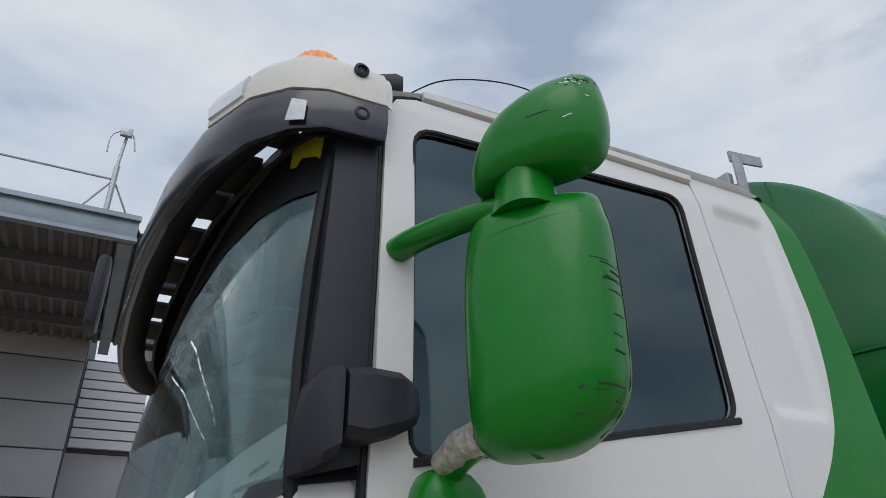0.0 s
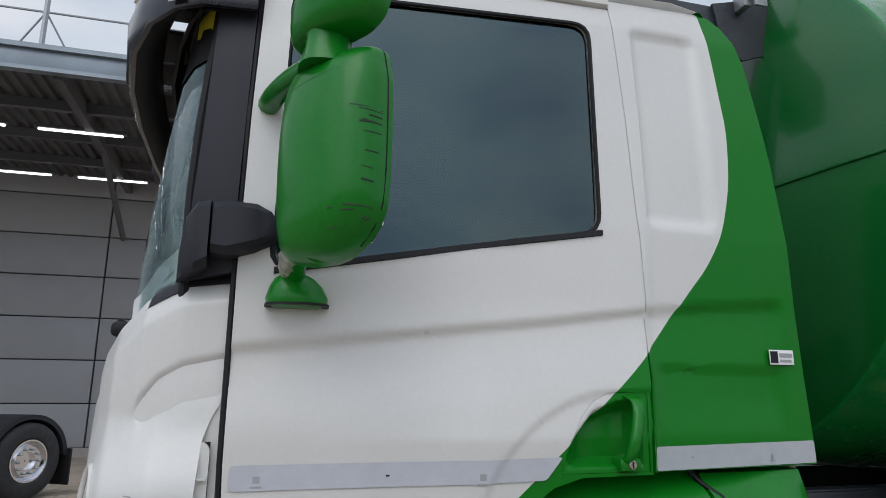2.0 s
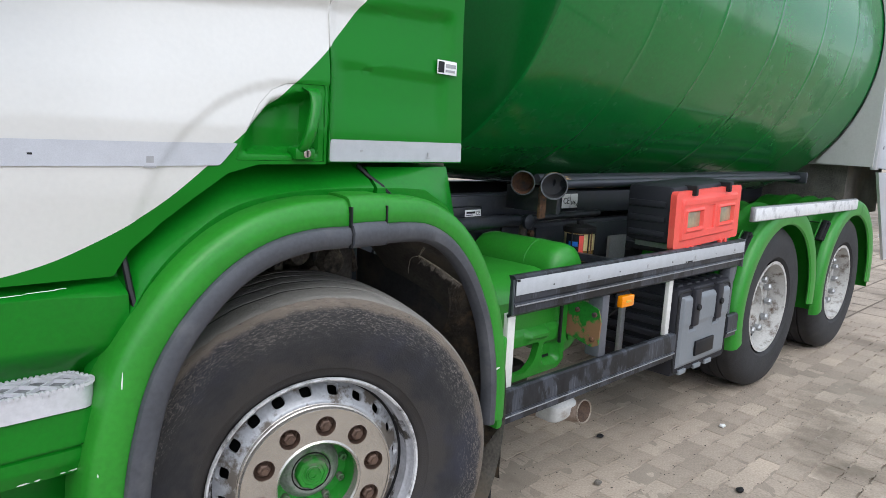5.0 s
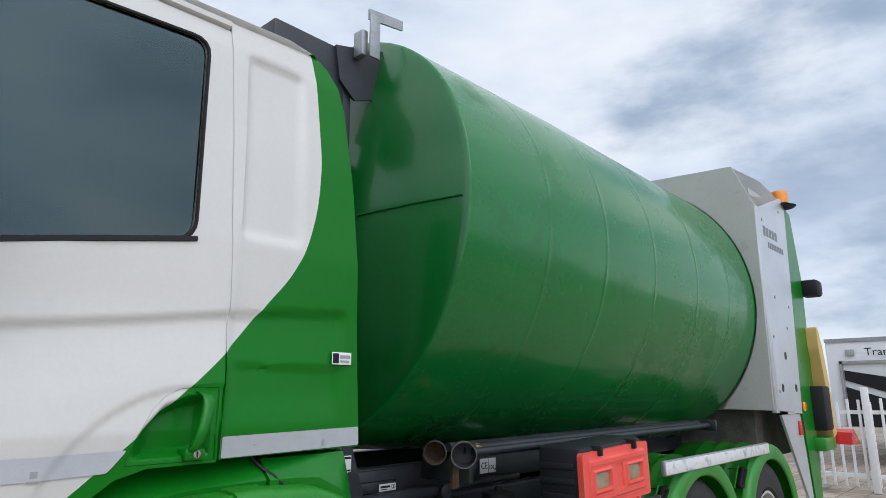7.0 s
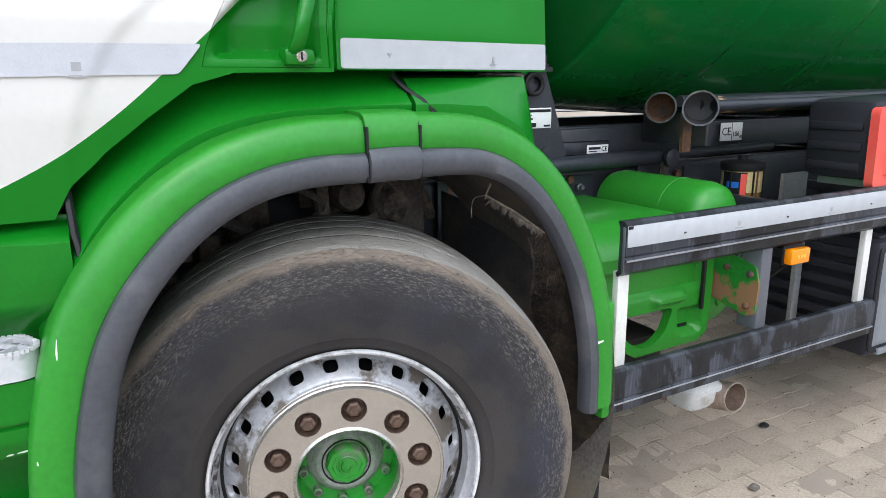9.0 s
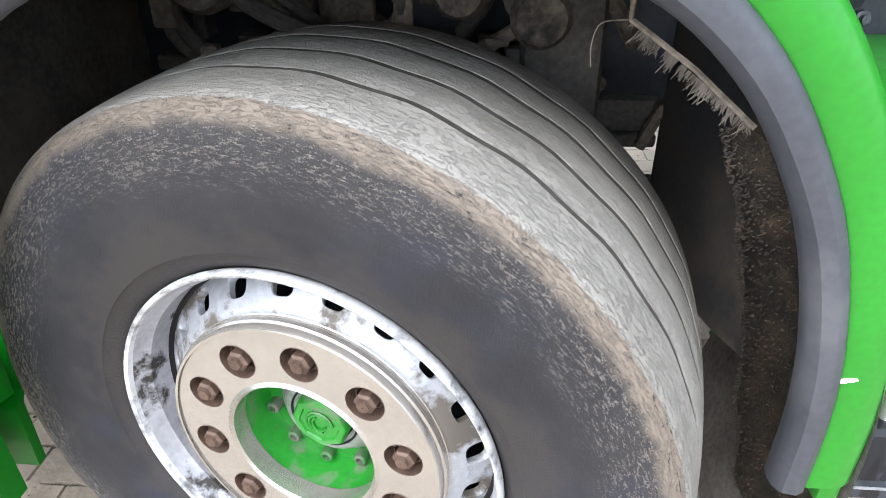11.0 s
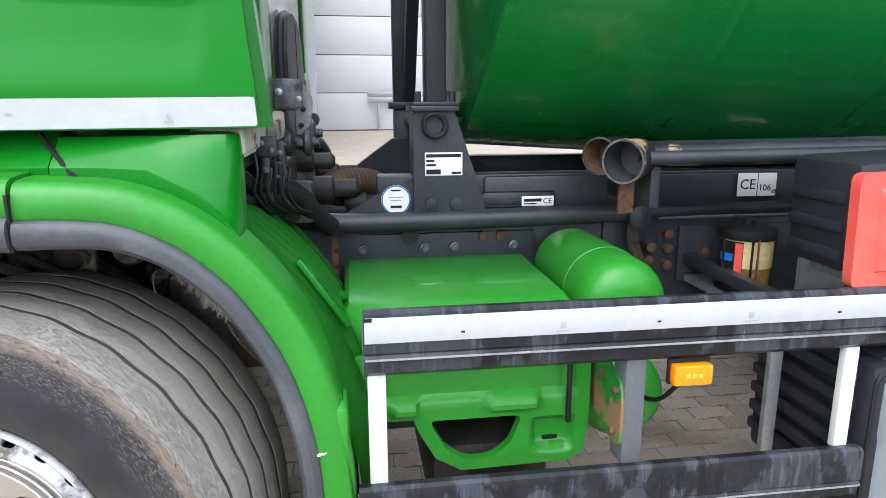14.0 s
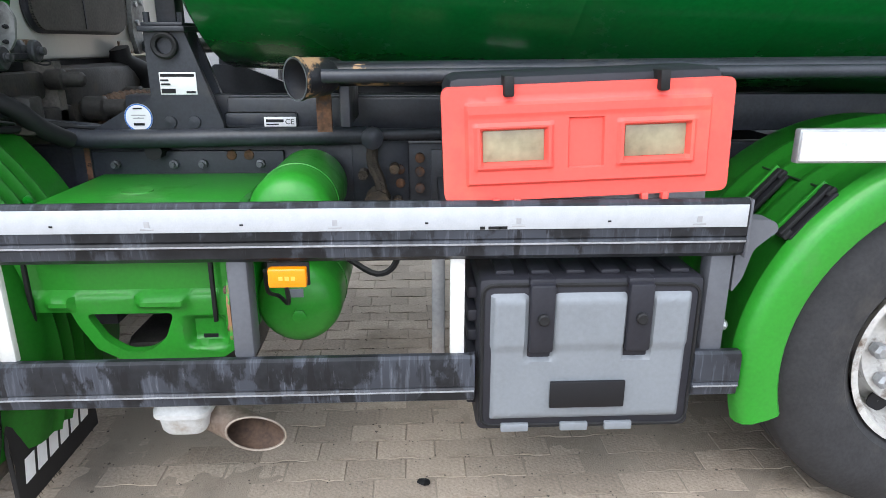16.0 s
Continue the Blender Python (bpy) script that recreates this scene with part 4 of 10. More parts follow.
def pan_y(x, z):
    """Hollow behind the door handle."""
    y = door_y(x, z)
    rim = min((x + 0.186) / 0.09 if x < -0.06 else 9, (0.066 - x) / 0.028, (z - 1.385) / 0.022, (float(np.interp(x, (-0.19, -0.14, -0.08, 0.0, 0.085), (1.40, 1.465, 1.520, 1.542, 1.546))) - z) / 0.035)
    return y + 0.050 * ease(rim)


pan_out = [(-0.189, 1.374), (-0.178, 1.405), (-0.16, 1.44), (-0.12, 1.502), (-0.08, 1.538), (-0.03, 1.556), (0.078, 1.560), (0.080, 1.374)]
window_hole = rounded([(-0.885, 1.822), (-0.050, 1.962), (-0.039, 2.598), (-0.868, 2.552)], 0.055)
door_outline = [(-0.945, 1.115), (-0.47, 1.125), (-0.44, 1.18), (-0.38, 1.235), (-0.30, 1.29), (-0.21, 1.345), (-0.12, 1.365), (0.088, 1.367), (0.090, 1.58), (0.078, 1.80), (0.058, 2.02),
                (0.045, 2.30), (0.030, 2.665), (-0.55, 2.650), (-0.86, 2.640), (-0.91, 2.62), (-0.935, 2.57), (-0.948, 2.2), (-0.955, 1.8), (-0.955, 1.4)]
door = part("cab_door", sheet(door_outline, door_y, 0.03, [window_hole, pan_out], 0.0105), CABPAINT, truck, "white and green driver's door with arched pressing")
glass_in = [(x * 0.99 - 0.004, z) for x, z in rounded([(-0.882, 1.826), (-0.054, 1.965), (-0.043, 2.594), (-0.864, 2.548)], 0.055)]
part("door_glass", sheet(glass_in, lambda x, z: side_y(x, z) + 0.012, 0.005, step=0.3), SIDEGLASS, door, "dark tinted side window")
bm = bmesh.new()
loop = [(x, side_y(x, z) + 0.004, z) for x, z in window_hole]
tube(bm, loop + loop[:2], 0.0065, 6, cap=False)
part("window_seal", bm, BLACK, door)
bm = bmesh.new()
quad_ring(bm, [[(x, side_y(x, z) - 0.006 + dy, z + dz) for dy, dz in ((0.006, 0.012), (0.000, 0.008), (0.000, -0.003), (0.006, -0.005))] for x, z in ((-0.876, 1.818), (-0.6, 1.865), (-0.3, 1.917), (-0.046, 1.958))])
part("sill_strip", bm, BLACK, door)
part("handle_pan", sheet([(x * 0.993 - 0.0003, z + (0.0008 if z < 1.4 else -0.0008)) for x, z in pan_out], pan_y, 0.02, step=0.0065), CABPAINT, door)
# handle: an upright grip with lock
bm = bmesh.new()
grip = smooth_path([(0.034, 0.222, 1.552), (0.038, 0.196, 1.548), (0.040, 0.178, 1.530), (0.036, 0.172, 1.495), (0.029, 0.172, 1.46), (0.021, 0.175, 1.43), (0.014, 0.186, 1.408), (0.010, 0.206, 1.396)], 4)
quad_ring(bm, [[(p.x + w * math.cos(a) * (1 if abs(math.cos(a)) < 0.9 else 0.96), p.y + 0.011 * math.sin(a), p.z + 0.004 * math.sin(a)) for a in [k * math.pi / 6 for k in range(12)]] for p, w in [(p, 0.019 - 0.005 * math.sin(math.pi * i / (len(grip) - 1)) + 0.004 * (i < 6)) for i, p in enumerate(grip)]])
part("door_handle", bm, GREEN, door)
bm = bmesh.new()
lathe(bm, [(0.0105, 0.196), (0.0105, 0.183), (0.008, 0.181), (0.0005, 0.1815)], 16, "y", (0.024, 0, 1.393))
lk = part("lock", bm, HUBRING, door)
part("handle_base", boxes((-0.012, 0.050, 0.186, 0.235, 1.377, 1.408), bevel=0.009), GREEN, door)
part("key_slot", boxes((0.0225, 0.0255, 0.1803, 0.182, 1.386, 1.400)), INK, door)
# door gaps
bm = bmesh.new()
tube(bm, [(x, side_y(x, z) + 0.012, z) for x, z in ((-0.951, 1.10), (-0.961, 1.4), (-0.961, 1.8), (-0.954, 2.2), (-0.941, 2.58), (-0.912, 2.632), (-0.86, 2.651), (-0.55, 2.661), (0.036, 2.676))], 0.007, 6)
part("door_seal", bm, BLACK, door)
# reflective tape on the door
tape = [(-0.942, 1.350), (-0.235, 1.362), (-0.185, 1.412), (-0.940, 1.402)]
part("door_tape", sheet(rounded(tape, 0.008, 2), lambda x, z: door_y(x, z) - 0.0035, 0.001, step=0.011), TAPE_FADED, door, "faded white reflective tape with tiny prints")
for x in (-0.885, -0.41):
    part("tape_print", boxes((x - 0.012, x + 0.012, door_y(x, 1.36) - 0.004, door_y(x, 1.36) - 0.003, 1.356, 1.360)), GREYINK, door)
    part("tape_mark", boxes((x - 0.007, x + 0.007, door_y(x, 1.37) - 0.004, door_y(x, 1.37) - 0.003, 1.366, 1.380)), GREYINK, door)
part("tape_print", boxes((-0.618, -0.610, door_y(-0.61, 1.38) - 0.004, door_y(-0.61, 1.38) - 0.003, 1.377, 1.381)), INK, door)
for dx, dz, yb, ex, mt, lb in ((0.0, 0.0, 0.194, 0.003, INK, "black raised EURO6 badge"), (-0.0012, 0.002, 0.1905, 0.0005, GALV, "silver face of the EURO6 badge")):
    words("euro_badge", "EURO", 0.0405, mt, Matrix.Translation((-0.848 + dx, yb, 1.2285 + dz)) @ Euler((radians(90), radians(1.5), 0)).to_matrix().to_4x4() @ Matrix.Shear("XY", 4, (0.22, 0)), door, ex, lb).data.offset = 0.0019 if mt is INK else 0.0008
    words("euro_badge", "6", 0.056, mt, Matrix.Translation((-0.783 + dx, yb, 1.2345 + dz)) @ Euler((radians(90), radians(1.5), 0)).to_matrix().to_4x4() @ Matrix.Shear("XY", 4, (0.22, 0)), door, ex, lb).data.offset = 0.0024 if mt is INK else 0.0009
part("badge_underline", boxes((-0.893, -0.765, 0.1915, 0.1965, 1.206, 1.211)), INK, door)

# rear quarter of the cab
quarter_outline = [(0.0925, 1.372), (0.588, 1.372), (0.585, 1.44), (0.562, 1.73), (0.522, 2.22), (0.482, 2.53), (0.455, 2.62), (0.42, 2.675), (0.375, 2.71), (0.345, 2.715), (0.038, 2.700), (0.0355, 2.66),
                   (0.0505, 2.30), (0.0625, 2.02), (0.0835, 1.80), (0.0945, 1.58)]
quarter = part("cab_rear_quarter", sheet(quarter_outline, quarter_y, 0.03, step=0.014), CABPAINT, truck, "white and green rear quarter with pressed recess")
part("quarter_tape", sheet(rounded([(0.104, 1.374), (0.586, 1.376), (0.583, 1.434), (0.106, 1.430)], 0.006, 2), lambda x, z: quarter_y(x, z) - 0.0025, 0.0012, step=0.05), TAPE, quarter, "white reflective tape strip")
for mark in ((0.196, 0.204, 0.1945, 0.1955, 1.401, 1.405), (0.432, 0.448, 0.1945, 0.1955, 1.385, 1.388), (0.437, 0.443, 0.1945, 0.1955, 1.391, 1.402)):
    part("tape_print", boxes(mark), GREYINK, quarter)
st = part("sticker", boxes((0.455, 0.535, 0.186, 0.1875, 1.635, 1.675), bevel=0.0004), LABEL, quarter, "small white dealer sticker with dark emblem")
part("sticker_emblem", boxes((0.458, 0.482, 0.1850, 0.1858, 1.639, 1.671)), INK, st)
part("sticker_bar", boxes((0.488, 0.530, 0.1850, 0.1858, 1.655, 1.666), (0.488, 0.526, 0.1850, 0.1858, 1.642, 1.649)), GREYINK, st)

seam_x = [(1.374, 0.0925), (1.58, 0.0925), (1.80, 0.081), (2.02, 0.060), (2.30, 0.048), (2.665, 0.033)]
part("door_shut", sheet([(x - 0.012, z) for z, x in seam_x] + [(x + 0.012, z) for z, x in seam_x[::-1]], lambda x, z: quarter_y(x, z) + 0.0035, 0.004, step=0.05), CABPAINT, quarter, "painted door shut behind the gap")

# the flank swells outwards round the door's lower rear corner
for shell in (door, quarter):
    for ob in [shell] + list(shell.children_recursive):
        if ob.type == "FONT":
            p = ob.matrix_basis.translation
            k = flank_weight(p.z)
            ob.matrix_basis.translation = (p.x + k * flank_shift(p.x), p.y + k * flank_swell(p.x), p.z)
            continue
        for v in ob.data.vertices:
            k = flank_weight(v.co.z)
            inner = ob in (door, quarter) and v.co.y > side_y(v.co.x, v.co.z) + 0.024
            v.co.y += 0.0 if inner else k * flank_swell(v.co.x)
            v.co.x += k * flank_shift(v.co.x)

# cab back wall and body core
cabcore = part("cab_back_wall", boxes((0.50, 0.545, 0.28, 2.42, 1.30, 2.62), bevel=0.02), WHITE, truck, "white rear wall of the cab")
part("rear_corner_trim", sheet([(0.545, 1.37), (0.60, 1.37), (0.595, 1.46), (0.50, 2.53), (0.47, 2.53)], lambda x, z: 0.235 + 0.8 * max(0, x - 0.53), 0.05), GREEN, truck)
part("near_corner_panel", boxes((0.546, 0.580, 0.30, 0.56, 1.392, 2.50), bevel=0.012), GREEN, cabcore)
SILLM = surface("dirty_white_underbody_paint", (0.46, 0.43, 0.38), 0.6, var=0.15, scale=9, dirt=(0.16, 0.09, 0.05), dirt_at=0.56, dirt_scale=9, edge=(0.02, 0.04))
for y0, y1 in ((0.235, 1.02), (1.66, 2.40)):
    part("cab_sill", boxes((0.44, 0.552, y0, y1, 1.315, 1.371), bevel=0.008), SILLM, truck, "dirty rust-edged white sill of the cab")
part("cab_floor", boxes((-1.15, -0.56, 0.26, 2.44, 1.02, 1.12), (-0.56, 0.52, 0.26, 2.44, 1.27, 1.34)), INTERIOR, truck)
# far flank
bm = sheet([(-0.95, 1.1), (0.58, 1.3), (0.5, 2.7), (-0.95, 2.66)], lambda x, z: 2 * CY - side_y(x, z) - 0.03, 0.03, [[(-0.8, 1.9), (-0.05, 1.97), (-0.05, 2.55), (-0.8, 2.55)]], 0.3)
far = part("far_flank", bm, WHITE, truck)
part("far_glass", sheet([(-0.8, 1.9), (-0.05, 1.97), (-0.05, 2.55), (-0.8, 2.55)], lambda x, z: 2 * CY - side_y(x, z) - 0.02, 0.005, step=0.5), SIDEGLASS, far)

# roof
bm = bmesh.new()
rows = []
for x, dz, dy in ((-1.03, -0.10, 0.0), (-0.96, -0.02, 0.0), (-0.8, 0.02, 0.0), (-0.2, 0.04, 0.0), (0.25, 0.05, 0.0), (0.36, 0.04, 0.01), (0.43, -0.02, 0.03), (0.47, -0.10, 0.05)):
    row = []
    for k in range(17):
        u = -1 + k / 8
        yy = CY + u * (CY - 0.212 - dy)
        row.append((x, yy, 2.655 + dz + 0.10 * (1 - abs(u) ** 3.2) + 0.02 * ease((x + 1.0) / 1.2)))
    rows.append(row)
quad_ring(bm, rows, close=False)
bmesh.ops.solidify(bm, geom=bm.faces[:], thickness=0.03)
roof = part("roof", bm, CABPAINT, truck, "white cab roof")
bm = bmesh.new()
quad_ring(bm, [[(x, y, z) for y, z in ((0.224, 2.668 + s), (0.205, 2.675 + s), (0.205, 2.692 + s), (0.226, 2.70 + s))] for x, s in ((-0.84, -0.024), (-0.5, -0.012), (0.03, 0.0))])
part("drip_rail", bm, WHITE, roof)
bm = bmesh.new()
tube(bm, smooth_path([(-0.80, 0.42, 2.83), (-0.68, 0.40, 2.92), (-0.5, 0.38, 2.97), (-0.35, 0.36, 2.955), (-0.2, 0.34, 2.88), (-0.10, 0.33, 2.76)], 6), 0.0022, 6)
part("aerial", bm, BLACK, roof, "thin black bent aerial")
bm = bmesh.new()
tube(bm, [(-1.03, 0.50, 2.80), (-0.98, 0.48, 2.812), (-0.90, 0.44, 2.815), (-0.825, 0.40, 2.82), (-0.812, 0.395, 2.82)], [0.03, 0.05, 0.052, 0.05, 0.042], 14)
part("roof_duct", bm, DARKPLAST, roof)
beacon = part("beacon_base", boxes((-1.09, -0.95, 0.44, 0.56, 2.72, 2.826), bevel=0.02), DARKPLAST, roof)
bm = bmesh.new()
lathe(bm, [(0.072, 2.824), (0.074, 2.86), (0.072, 2.893), (0.060, 2.916), (0.03, 2.925), (0.001, 2.927)], 40, "z", (-1.02, 0.50, 0))
for v in bm.verts:
    a = math.atan2(v.co.y - 0.50, v.co.x + 1.02)
    k = 1 + 0.025 * math.cos(a * 20)
    v.co.x, v.co.y = -1.02 + (v.co.x + 1.02) * k, 0.50 + (v.co.y - 0.50) * k
part("beacon_dome", bm, AMBER, roof, "ribbed amber beacon dome")

# A-pillar
pil = [(-0.967, 1.815), (-1.074, 1.79), (-1.066, 1.92), (-1.054, 2.15), (-1.042, 2.45), (-1.034, 2.56), (-0.95, 2.56), (-0.960, 2.2), (-0.967, 1.9)]
pillar = part("a_pillar", sheet(pil, lambda x, z: side_y(-0.95, z) + 0.004 + 2.2 * max(0, -0.97 - x) ** 2, 0.05, step=0.04), PILLAR, truck, "dark grey windscreen pillar")
bm = sheet(pil, lambda x, z: 2 * CY - side_y(-0.95, z) - 0.05, 0.05, step=0.2)
part("a_pillar_far", bm, PILLAR, truck)
# pillar wind deflector, two dark blocks
bm = bmesh.new()
quad_ring(bm, [[(x, 0.20 - d * k, z) for k, z in ((0, z0), (0.8, z0 + 0.004), (1, z0 + 0.02), (1, z1 - 0.02), (0.8, z1 - 0.004), (0, z1))] for x, d, z0, z1 in
               ((-1.012, 0.07, 1.845, 1.965), (-0.98, 0.085, 1.838, 1.968), (-0.92, 0.085, 1.856, 1.965), (-0.888, 0.07, 1.872, 1.952), (-0.872, 0.045, 1.885, 1.935))])
part("wind_deflector", bm, DARKPLAST, pillar, "dark plastic wind deflector block")
bm = bmesh.new()
quad_ring(bm, [[(x, 0.21 - d * k, z) for k, z in ((0, z0), (0.8, z0 + 0.004), (1, z0 + 0.02), (1, z1 - 0.02), (0.8, z1 - 0.004), (0, z1))] for x, d, z0, z1 in
               ((-1.018, 0.075, 1.818, 1.972), (-1.045, 0.07, 1.803, 1.966), (-1.07, 0.045, 1.793, 1.935), (-1.082, 0.01, 1.788, 1.86))])
part("wind_deflector", bm, DARKPLAST, pillar, "dark plastic wind deflector block")

# front shell
PLAN = [(-0.965, 0.205), (-1.06, 0.212), (-1.14, 0.235), (-1.20, 0.285), (-1.245, 0.37), (-1.275, 0.50), (-1.30, 0.80), (-1.31, 1.10), (-1.312, 1.35)]
FULL = PLAN + [(x, 2 * CY - y) for x, y in PLAN[-2::-1]]


def thick_band(bm2, rows2, t):
    """Close a skin of rows round the nose into a shell, drawn in towards the cab's middle."""
    cols = []
    for i in range(len(rows2[0])):
        outer = [Vector(r2[i]) for r2 in rows2]
        side = 1 - abs(i / (len(rows2[0]) - 1) * 2 - 1)
        inward = Vector((t * min(1, side * 2.5), t * (1 if outer[0].y < CY else -1) * max(0.0, 1 - side * 2), 0))
        cols.append(outer + [p + inward for p in outer[::-1]])
    quad_ring(bm2, cols)
    return bm2


def front_band(z_rows, offs, tops=None):
    """Skin round the nose. z_rows are fractions between a lower and an upper level, offs push it outwards."""
    bm2 = bmesh.new()
    rows2 = []
    for f, o in zip(z_rows, offs):
        row = []
        for i, (x, y) in enumerate(FULL):
            k = i if i < len(PLAN) else len(FULL) - 1 - i
            lo, hi = tops(k)
            nx = -1 if 3 <= i <= len(FULL) - 4 else -0.35
            ny = (-1 if i < 4 else 1 if i > len(FULL) - 5 else 0)
            row.append((x + o * nx, y + o * ny, lo + (hi - lo) * f))
        rows2.append(row)
    return thick_band(bm2, rows2, 0.02)


topz = (1.815, 1.803, 1.758, 1.695, 1.64, 1.62, 1.62, 1.62, 1.62)
nose = part("front_panel", front_band((0, 0.2, 0.4, 0.6, 0.8, 0.93, 1), (0, 0.004, 0.006, 0.004, 0.0, -0.012, -0.03), lambda k: (1.12, topz[k])), WHITE, truck, "white front corner panels and nose")
# scooped corner air deflector
def defl_y(x, z):
    """Corner skin: bulging vane below, melting into the panel, with a crescent hollow above."""
    y = float(np.interp(x, (-1.235, -1.215, -1.19, -1.10, -1.015), (0.30, 0.232, 0.185, 0.155, 0.150))) + 0.01 * ease((1.17 - z) / 0.04)
    panel = float(np.interp(x, (-1.245, -1.20, -1.14, -1.06, -0.965), (0.362, 0.275, 0.224, 0.202, 0.1955)))
    top = float(np.interp(x, (-1.245, -1.20, -1.14, -1.06, -0.965), (1.64, 1.695, 1.758, 1.803, 1.815)))
    panel += 0.035 * ease((z - top + 0.07) / 0.07)
    zt = float(np.interp(x, (-1.165, -1.14, -1.10, -1.05, -0.967), (1.49, 1.545, 1.597, 1.625, 1.643)))
    panel += 0.016 * ease((zt - z) / 0.034) * ease((z - zt + 0.14) / 0.11) * ease((x + 1.170) / 0.06)
    return y + (panel - y) * ease((z - 1.34) / 0.17)


defl = part("corner_deflector", sheet(rounded([(-1.235, 1.13), (-1.015, 1.118), (-1.008, 1.30), (-1.000, 1.455), (-0.985, 1.50), (-0.968, 1.53), (-0.968, 1.812), (-1.06, 1.800), (-1.14, 1.755), (-1.20, 1.692), (-1.24, 1.637)], 0.012), defl_y, 0.022, step=0.0065), WHITE, truck, "white corner panel with air scoop and blue scuff")
part("deflector_vane", sheet(rounded([(-1.15, 1.085), (-0.985, 1.092), (-0.982, 1.44), (-1.0, 1.455), (-1.02, 1.13), (-1.13, 1.12)], 0.015), lambda x, z: 0.178, 0.012, step=0.1), WHITE, defl)
for z in (1.19, 1.285, 1.375):
    part("vane_rib", boxes((-1.02, -0.985, 0.165, 0.185, z, z + 0.006)), WHITE, defl)
part("vane_gap", boxes((-1.012, -0.982, 0.1905, 0.194, 1.10, 1.45)), INK, defl)
bm = bmesh.new()
loop = [(-1.220 + 0.012 * math.cos(a) * (1 if math.cos(a) > 0 else 2.2), 0.262 - 0.048 * math.cos(a), 1.275 + 0.125 * math.sin(a)) for a in [2 * math.pi * k / 28 for k in range(29)]]
tube(bm, loop, 0.006, 8, cap=False)
part("scoop_rim", bm, WHITE, defl)
bm = bmesh.new()
quad_ring(bm, [[(x + dx, y + 0.02 * (dx > 0), z) for x, y, z in loop[:-1]] for dx in (0.0, 0.05)], True, False)
part("scoop_throat", bm, BEIGE, defl)
random.seed(14)
strokes = [(random.uniform(-1.158, -1.128), random.gauss(1.258, 0.004), random.uniform(0.010, 0.022), random.uniform(0.0007, 0.0018)) for k in range(26)]
strokes += [(random.uniform(-1.148, -1.136), random.gauss(1.300, 0.010), random.uniform(0.004, 0.012), random.uniform(0.0005, 0.0010)) for k in range(8)]
strokes += [(-1.176 + 0.002 * k, 1.268 - 0.002 * k + 0.006 * (k % 2), 0.007, 0.0008) for k in range(5)]
for x, z, b, a in strokes:
    part("blue_scuff", sheet([(x - a, z - b), (x + a, z - b * 0.8), (x + a * 1.4 + 0.004, z + b), (x - a * 0.5 + 0.004, z + b * 0.85)], lambda x, z: defl_y(x, z) - 0.0015, 0.0008), BLUEINK, defl)
for k in range(5):
    x, z, a = random.uniform(-1.150, -1.140), 1.245 + 0.008 * k, random.uniform(0.006, 0.014)
    part("blue_scuff", sheet([(x - a, z), (x + a, z + 0.002), (x + a, z + 0.0038), (x - a, z + 0.0014)], lambda x, z: defl_y(x, z) - 0.0015, 0.0008), BLUEINK, defl)
for x, z, a in ((-1.10, 1.315, 0.022), (-1.13, 1.35, 0.008), (-1.02, 1.31, 0.012), (-1.14, 1.22, 0.006)):
    part("scratch", sheet([(x - a, z), (x + a, z - 0.003), (x + a, z - 0.0005), (x - a, z + 0.0015)], lambda x, z: defl_y(x, z) - 0.0015, 0.0008), GREYINK, defl)

# bumper
bump_top = (1.095,) * 9
bumper = part("bumper_top", front_band((0, 0.3, 0.55, 0.8, 1), (0.0, 0.035, 0.03, 0.0, -0.05), lambda k: (0.94 + 0.0 * k, bump_top[k])), GREEN, truck, "green bumper shoulder above the headlamp")
part("bumper", front_band((0, 0.25, 0.6, 0.9, 1), (-0.02, 0.0, 0.015, 0.02, 0.0), lambda k: (0.30, 0.775 + 0.06 * ease((k - 1) / 4))), GREEN, truck, "green front bumper with fog lamp")
part("bumper_core", boxes((-1.22, -0.97, 0.27, 2.43, 0.35, 1.09)), GREEN, truck)
part("corner_post", boxes((-0.992, -0.953, 0.184, 0.26, 0.32, 1.11), bevel=0.006), GREEN, truck)
hl_y = lambda x, z: float(np.interp(x, (-1.235, -1.21, -1.17, -1.12, -1.0), (0.34, 0.262, 0.212, 0.192, 0.183)))
lamp = part("headlamp", sheet(rounded([(-1.235, 0.985), (-1.16, 0.955), (-0.992, 0.945), (-0.985, 0.775), (-1.08, 0.785), (-1.17, 0.815), (-1.215, 0.86), (-1.232, 0.92)], 0.012), hl_y, 0.05, step=0.025), LAMPGLASS, truck, "wrap-round headlamp with amber indicator")
bm = bmesh.new()
edge_loop = [(x, hl_y(x, z) - 0.001, z) for x, z in rounded([(-1.232, 0.982), (-1.16, 0.955), (-0.993, 0.946), (-0.986, 0.776), (-1.08, 0.786), (-1.17, 0.816), (-1.215, 0.861), (-1.230, 0.92)], 0.012)]
tube(bm, edge_loop + edge_loop[:2], 0.0045, 6, cap=False)
part("lamp_gap", bm, BLACK, lamp)
part("lamp_bowl", sheet(rounded([(-1.222, 0.955), (-1.165, 0.935), (-1.140, 0.845), (-1.165, 0.832), (-1.205, 0.868)], 0.02), lambda x, z: hl_y(x, z) - 0.004 + 0.02 * ease((0.035 - math.hypot(x + 1.18, (z - 0.893) * 0.6)) / 0.03), 0.003, step=0.006), CHROME, lamp, "bright headlamp reflector bowl")
amber_out = rounded([(-1.116, 0.928), (-1.024, 0.924), (-1.020, 0.804), (-1.102, 0.806), (-1.102, 0.86)], 0.006)
